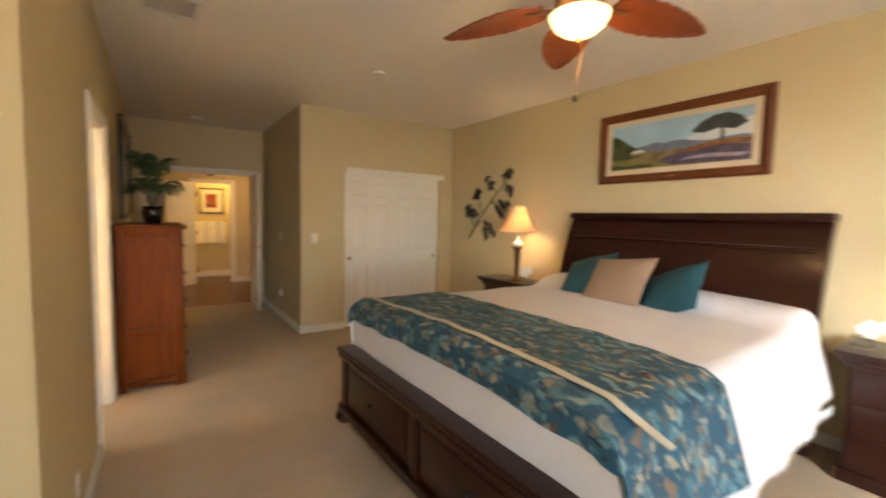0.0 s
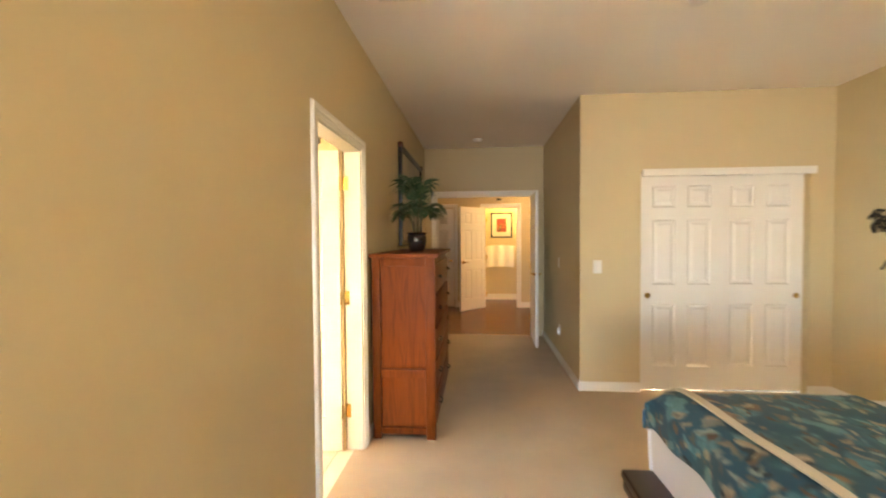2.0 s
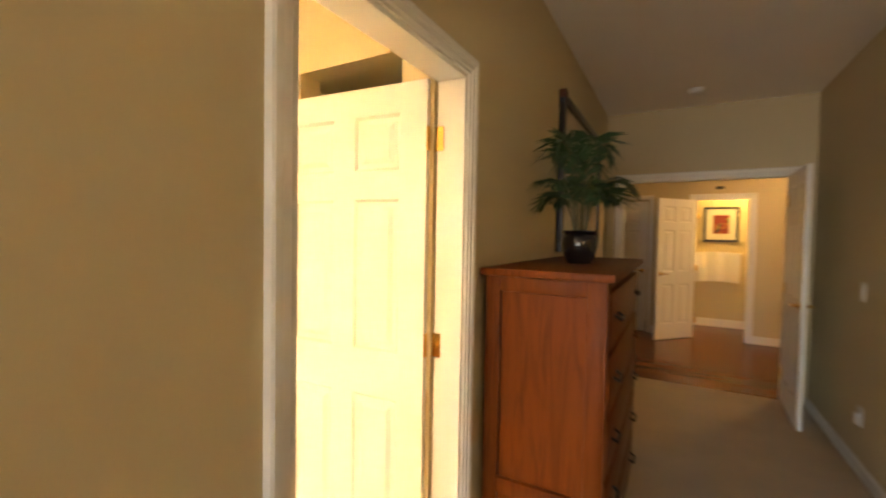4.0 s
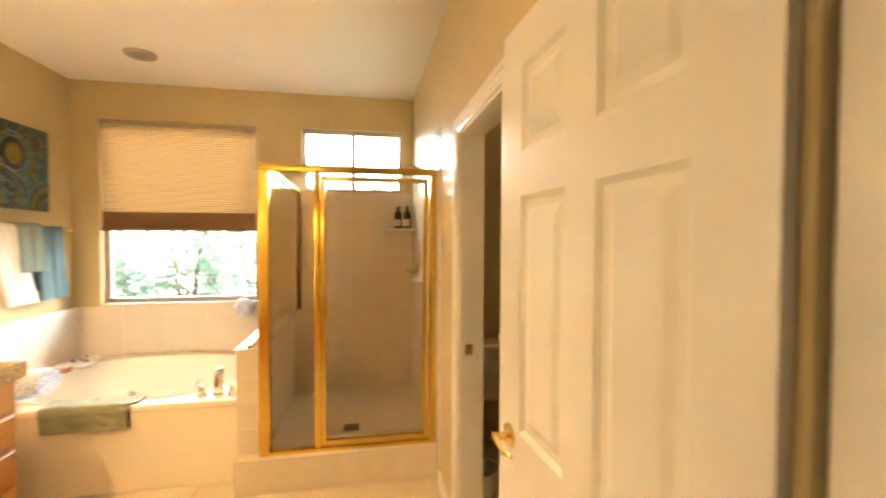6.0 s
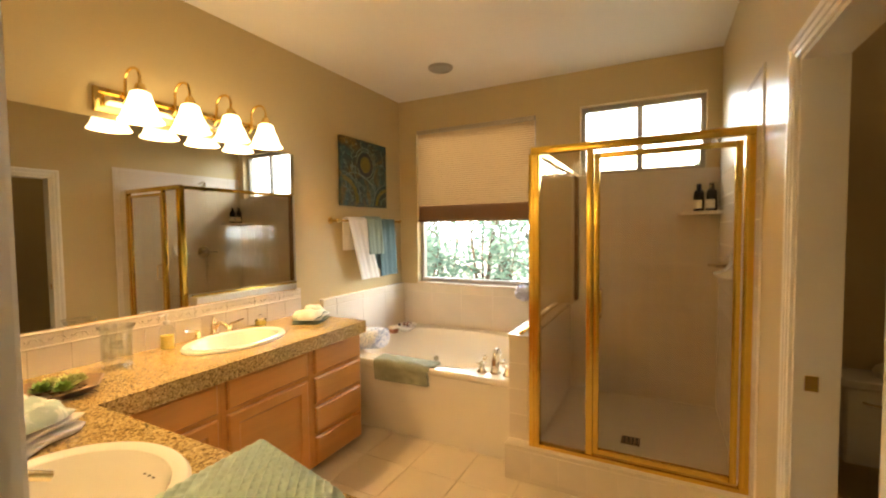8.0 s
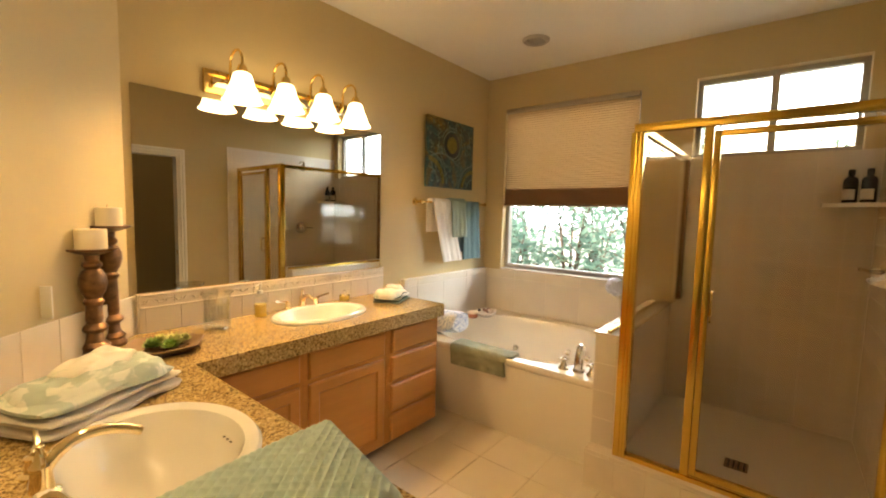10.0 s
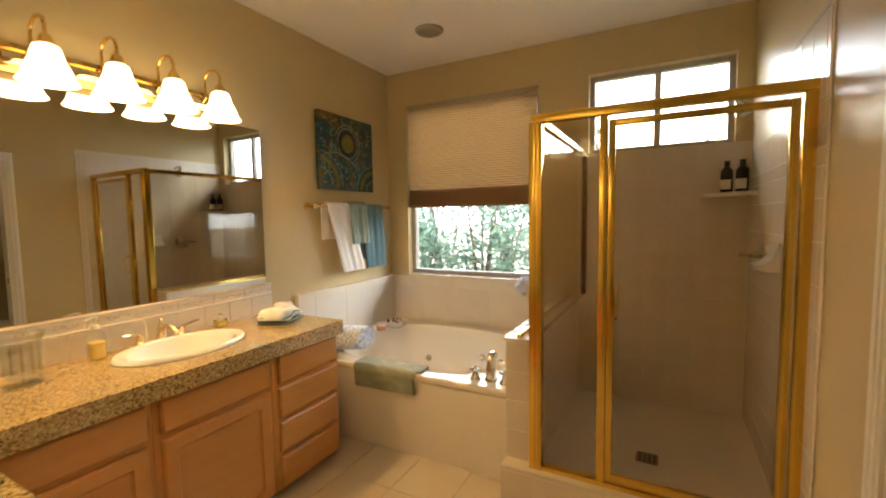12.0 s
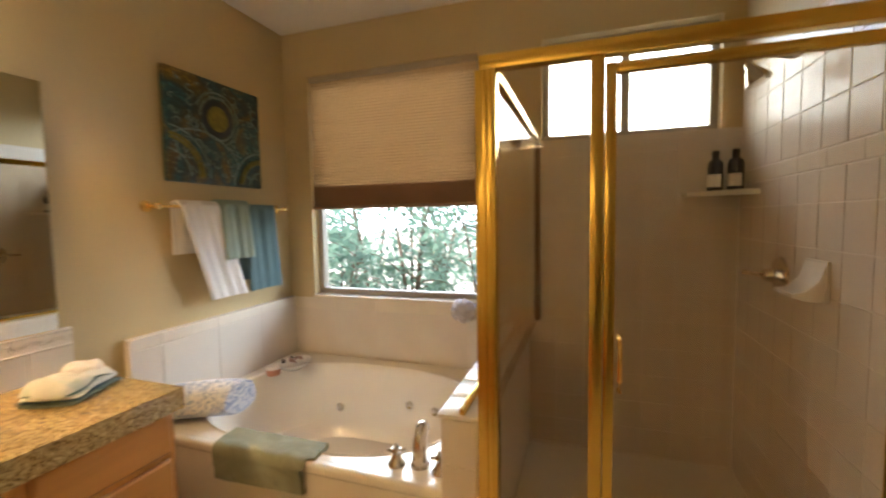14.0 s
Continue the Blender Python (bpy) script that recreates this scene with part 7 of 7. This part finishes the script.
wall_plate("wall_outlet", boxed(1.422, 1.43, 8.05, 8.12, 0.30, 0.42, bev=0.002), "white outlet with a plug-in night light", "outlet", [boxed(1.40, 1.422, 8.065, 8.105, 0.31, 0.38, bev=0.006)], (1.425, 8.085, 0.36))
wall_plate("light_switch", boxed(1.424, 1.43, 8.10, 8.17, 1.08, 1.20, bev=0.002), "white wall light switch in the passage", "switch", [boxed(1.42, 1.424, 8.12, 8.15, 1.11, 1.17)], (1.427, 8.13, 1.14))
bo = boxed(-0.036, 0.036, 0.0, 0.006, -0.058, 0.058, bev=0.002)
T_ = Matrix.Translation((-0.655, 3.44, 1.10)) @ Matrix.Rotation(radians(-45), 4, 'Z') @ Matrix.Rotation(radians(180), 4, 'Z')
bo.transform(T_)
so1, so2 = boxed(-0.017, 0.017, 0.006, 0.009, 0.008, 0.04, bev=0.002), boxed(-0.017, 0.017, 0.006, 0.009, -0.04, -0.008, bev=0.002)
for b in (so1, so2):
    b.transform(T_)
wall_plate("wall_outlet", bo, "white wall outlet over the vanity", "outlet", [so1, so2], (-0.655, 3.44, 1.10))

# ceiling fittings
rg = thing("ceiling_register", (0.115, 5.25, H), "white ceiling air register with slats", "vent")
part("frame", cells([-0.045, -0.015, 0.245, 0.275], [5.09, 5.12, 5.39, 5.42], [H - 0.012, H], lambda i, j, k: not (i == 1 and j == 1)), PLASTIC, rg, smooth=False)
# grey sheet paints in the shade behind the slats
part("backing", boxed(-0.015, 0.245, 5.12, 5.39, H - 0.003, H - 0.001), bpy.data.materials["vent_slat"], rg, smooth=False)
for k in range(9):
    s = boxed(-0.012, 0.012, 5.125, 5.385, -0.0015, 0.0015)
    s.transform(Matrix.Translation((0.003 + 0.028 * k, 0, H - 0.008)) @ Matrix.Rotation(radians(35), 4, 'Y'))
    part("slat", s, PLASTIC, rg, smooth=False)
solo("ceiling_disc", turned([(0.0, 0), (0.05, 0.0), (0.048, -0.01), (0.03, -0.016), (0.0, -0.018)], (1.712, 5.59, H), 24), PLASTIC, "small round white ceiling cover", "ceiling fitting", (1.712, 5.59, H))
sm = thing("smoke_detector", (0.49, 8.78, H), "round white ceiling smoke detector", "smoke detector")
part("base", turned([(0.0, 0), (0.07, 0.0), (0.07, -0.012), (0.0, -0.012)], (0.49, 8.78, H), 26), PLASTIC, sm)
part("cover", turned([(0.0, -0.012), (0.060, -0.012), (0.056, -0.03), (0.035, -0.042), (0.0, -0.044)], (0.49, 8.78, H), 26), PLASTIC, sm)

# orchid stems in glass on the nightstands
PETAL = see_through_cloth("white_petal", (0.82, 0.80, 0.78), 0.3)


def orchid(x, y, z, side):
    o = thing("orchid", (x, y, z), "white orchid stem in a small glass", "flowers", "bedside orchids")
    part("vase", turned([(0.0, 0), (0.04, 0.0), (0.045, 0.06), (0.042, 0.065), (0.036, 0.008), (0.0, 0.006)], (x, y, z), 20), CLEAR, o)
    pts = bend((x, y, z + 0.01), (x, y + 0.02 * side, z + 0.17), (x - 0.02, y + 0.24 * side, z + 0.17), 10)
    part("stem", piped(pts, 0.003, 6, 0.002), STEM, o)
    rr = random.Random(7)
    for i, p in enumerate([pts[3], pts[4], pts[5], pts[6]] + [Vector((x, y, z + 0.11)), Vector((x - 0.02, y - 0.03, z + 0.14))]):
        bm = bmesh.new()
        d = Vector((-1, rr.uniform(-0.5, 0.5), rr.uniform(-0.2, 0.4))).normalized()
        u = d.cross(Vector((0, 0, 1))).normalized()
        w = u.cross(d)
        for k in range(5):
            a = 2 * math.pi * k / 5 + 0.3
            e = u * math.cos(a) + w * math.sin(a)
            q = u * -math.sin(a) + w * math.cos(a)
            bm.faces.new([bm.verts.new(v) for v in (p, p + e * 0.022 + q * 0.016 + d * 0.006, p + e * 0.04, p + e * 0.022 - q * 0.016 + d * 0.006)])
        part("blossom", bm, PETAL, o)


orchid(3.30, 5.26, 0.755, -1)
orchid(3.32, 2.60, 0.755, -1)

# powder room: framed print, towels on a bar
fp = thing("framed_abstract", (1.0, 12.91, 1.75), "red abstract print with a cream mat in a dark frame", "picture")
part("frame", cells([0.775, 0.81, 1.235, 1.27], [12.885, 12.919], [1.425, 1.46, 1.97, 2.005], lambda i, j, k: not (i == 1 and k == 1)), BLACKWOOD, fp, smooth=False)
part("mat_board", boxed(0.81, 1.235, 12.90, 12.919, 1.46, 1.97), CREAM, fp, smooth=False)
part("print", boxed(0.91, 1.135, 12.894, 12.90, 1.56, 1.87), blotches("red_abstract", (0.22, 0.025, 0.01), [((0.55, 0.30, 0.05), 9.0, 0.55, 0.6, 1.0), ((0.03, 0.03, 0.03), 7.0, 0.58, 0.62, 1.0), ((0.08, 0.2, 0.05), 11.0, 0.62, 0.66, 1.0)], 0.5), fp, smooth=False)
ht = thing("powder_towel", (0.98, 12.87, 1.0), "white towels hung on a bar with a silver tie", "towel")
part("rod", piped([(0.64, 12.87, 1.24), (1.33, 12.87, 1.24)], 0.008, 8), CHROME, ht)
part("towel", sheet(1, 1, 30, 12, lambda u, v: (0.67 + 0.63 * u, 12.855 - 0.012 * math.sin(u * 17), 0.75 + 0.49 * v + 0.02 * math.sin(u * 3.1)), 0.02), WHITETOWEL, ht)
part("tie", boxed(0.95, 0.99, 12.825, 12.835, 1.05, 1.13, bev=0.003), CHROME, ht)
solo("door_chime", boxed(0.86, 0.96, 11.775, 11.8, 2.19, 2.23, bev=0.004), DARKMETAL, "small dark box over the hall door", "chime", (0.91, 11.79, 2.21))

# ---- tiles ----
SHIFT = Vector((-0.07, 0, 0))
# floor
FT = 0.33
fm = boxed(-FT / 2 + 0.0018, FT / 2 - 0.0018, -FT / 2 + 0.0018, FT / 2 - 0.0018, -0.006, 0.0)
bmesh.ops.bevel(fm, geom=[e for e in fm.edges if all(v.co.z > -0.001 for v in e.verts)], offset=0.0015, segments=1, affect='EDGES')
FMESH = mesh_of(fm, "tile", FTILE)
for i in range(11):
    for j in range(13):
        x, y = -3.86 + FT * i, 3.30 + FT * j
        if x > -0.5 and y < 5.0:
            continue
        if -2.72 < x and not (-2.75 < x < -0.9 and 3.3 < y < 3.6):
            piece("tile", FMESH, bath_floor, (x, y, 0.0))
# tub surround, with a narrow border row on top
tiled(south_bath, 'y', 3.138, 1, -3.89, -2.715, 0.512, 0.853, size=0.34, gap=0.001)
tiled(west_bath, 'x', -3.895, 1, 3.145, 4.685, 0.512, 0.832, size=0.32, gap=0.001)
cap_mesh = {}


def cap_row(parent, axis, pos, out, s0, s1, z0, h, step=TS, name="border_tile", gap=0.0012):
    s = s0
    while s < s1 - 0.01:
        w = min(step, s1 - s)
        key = (axis, out, round(w, 3), h)
        if key not in cap_mesh:
            bm = tile_mesh(w - gap, h - gap, axis, out)
            cap_mesh[key] = mesh_of(bm, name, TILEFACE)
        piece(name, cap_mesh[key], parent, (pos, s + w / 2, z0 + h / 2) if axis == 'x' else (s + w / 2, pos, z0 + h / 2))
        s += step


cap_row(south_bath, 'y', 3.138, 1, -3.89, -2.715, 0.856, 0.056, 0.34)
cap_row(west_bath, 'x', -3.895, 1, 3.145, 4.685, 0.834, 0.075, 0.32)
# low wall
tiled(half_wall, 'x', -2.612, 1, 4.692, 4.808, 0.205, 0.815)
tiled(half_wall, 'y', 4.69, -1, -3.89, -2.615, 0.512, 0.815)
cm = boxed(-TS / 2 + 0.001, TS / 2 - 0.001, -0.071, 0.071, 0.0, 0.014, bev=0.004)
CAPM = mesh_of(cm, "cap_tile", TILEFACE)
for k in range(8):
    piece("cap_tile", CAPM, half_wall, (-2.68 - TS * k, 4.75, 0.8155))
# curb face
cap_row(curb, 'x', -2.53, 1, 4.695, 5.865, 0.03, 0.155)
# shower walls
tiled(west_bath, 'x', -3.895, 1, 4.815, 5.86, 0.112, 1.888)
tiled(north_bath, 'y', 5.865, -1, -3.885, -2.47, 0.112, 1.595)
cap_row(north_bath, 'y', 5.865, -1, -3.885, -2.47, 1.597, 0.06, 0.2)
tiled(north_bath, 'y', 5.865, -1, -3.885, -2.47, 1.66, 2.14)
# backsplash: plain course, embossed border
cap_row(south_bath, 'y', 3.120, 1, -2.505, -0.955, CT + 0.001, 0.118)
cap_row(south_bath, 'y', 3.120, 1, -2.505, -0.955, CT + 0.121, 0.066, 0.2)
for z in (CT + 0.122, CT + 0.183):
    part("moulded_edge", piped([(-2.50, 3.126, z), (-0.96, 3.126, z)], 0.005, 8), TILEFACE, south_bath)
bm = bmesh.new()
for k in range(39):
    x, z, s = -2.485 + 0.04 * k, CT + 0.153, 1 if k % 2 else -1
    tube(bm, [(x + 0.014 * math.cos(a), 3.125, z + s * 0.010 * math.sin(a)) for a in (i * math.pi / 5 for i in range(-1, 7))], 0.003, 5)
    tube(bm, [(x + 0.016, 3.125, z - s * 0.002), (x + 0.024, 3.125, z - s * 0.010), (x + 0.034, 3.125, z - s * 0.012)], 0.003, 5, 0.0015)
bmesh.ops.recalc_face_normals(bm, faces=bm.faces)
part("embossed_scroll", bm, TILEFACE, south_bath, "row of raised leaf scrolls")
for k in range(5):
    m_ = boxed(-0.078, 0.078, 0.0, 0.007, 0.0, 0.185, bev=0.002)
    m_.transform(Matrix.Translation((-0.912 + 0.113 * k, 3.132 + 0.112 * k, CT)) @ Matrix.Rotation(radians(44.8), 4, 'Z'))
    part("tile", m_, TILEFACE, south_bath, smooth=False)
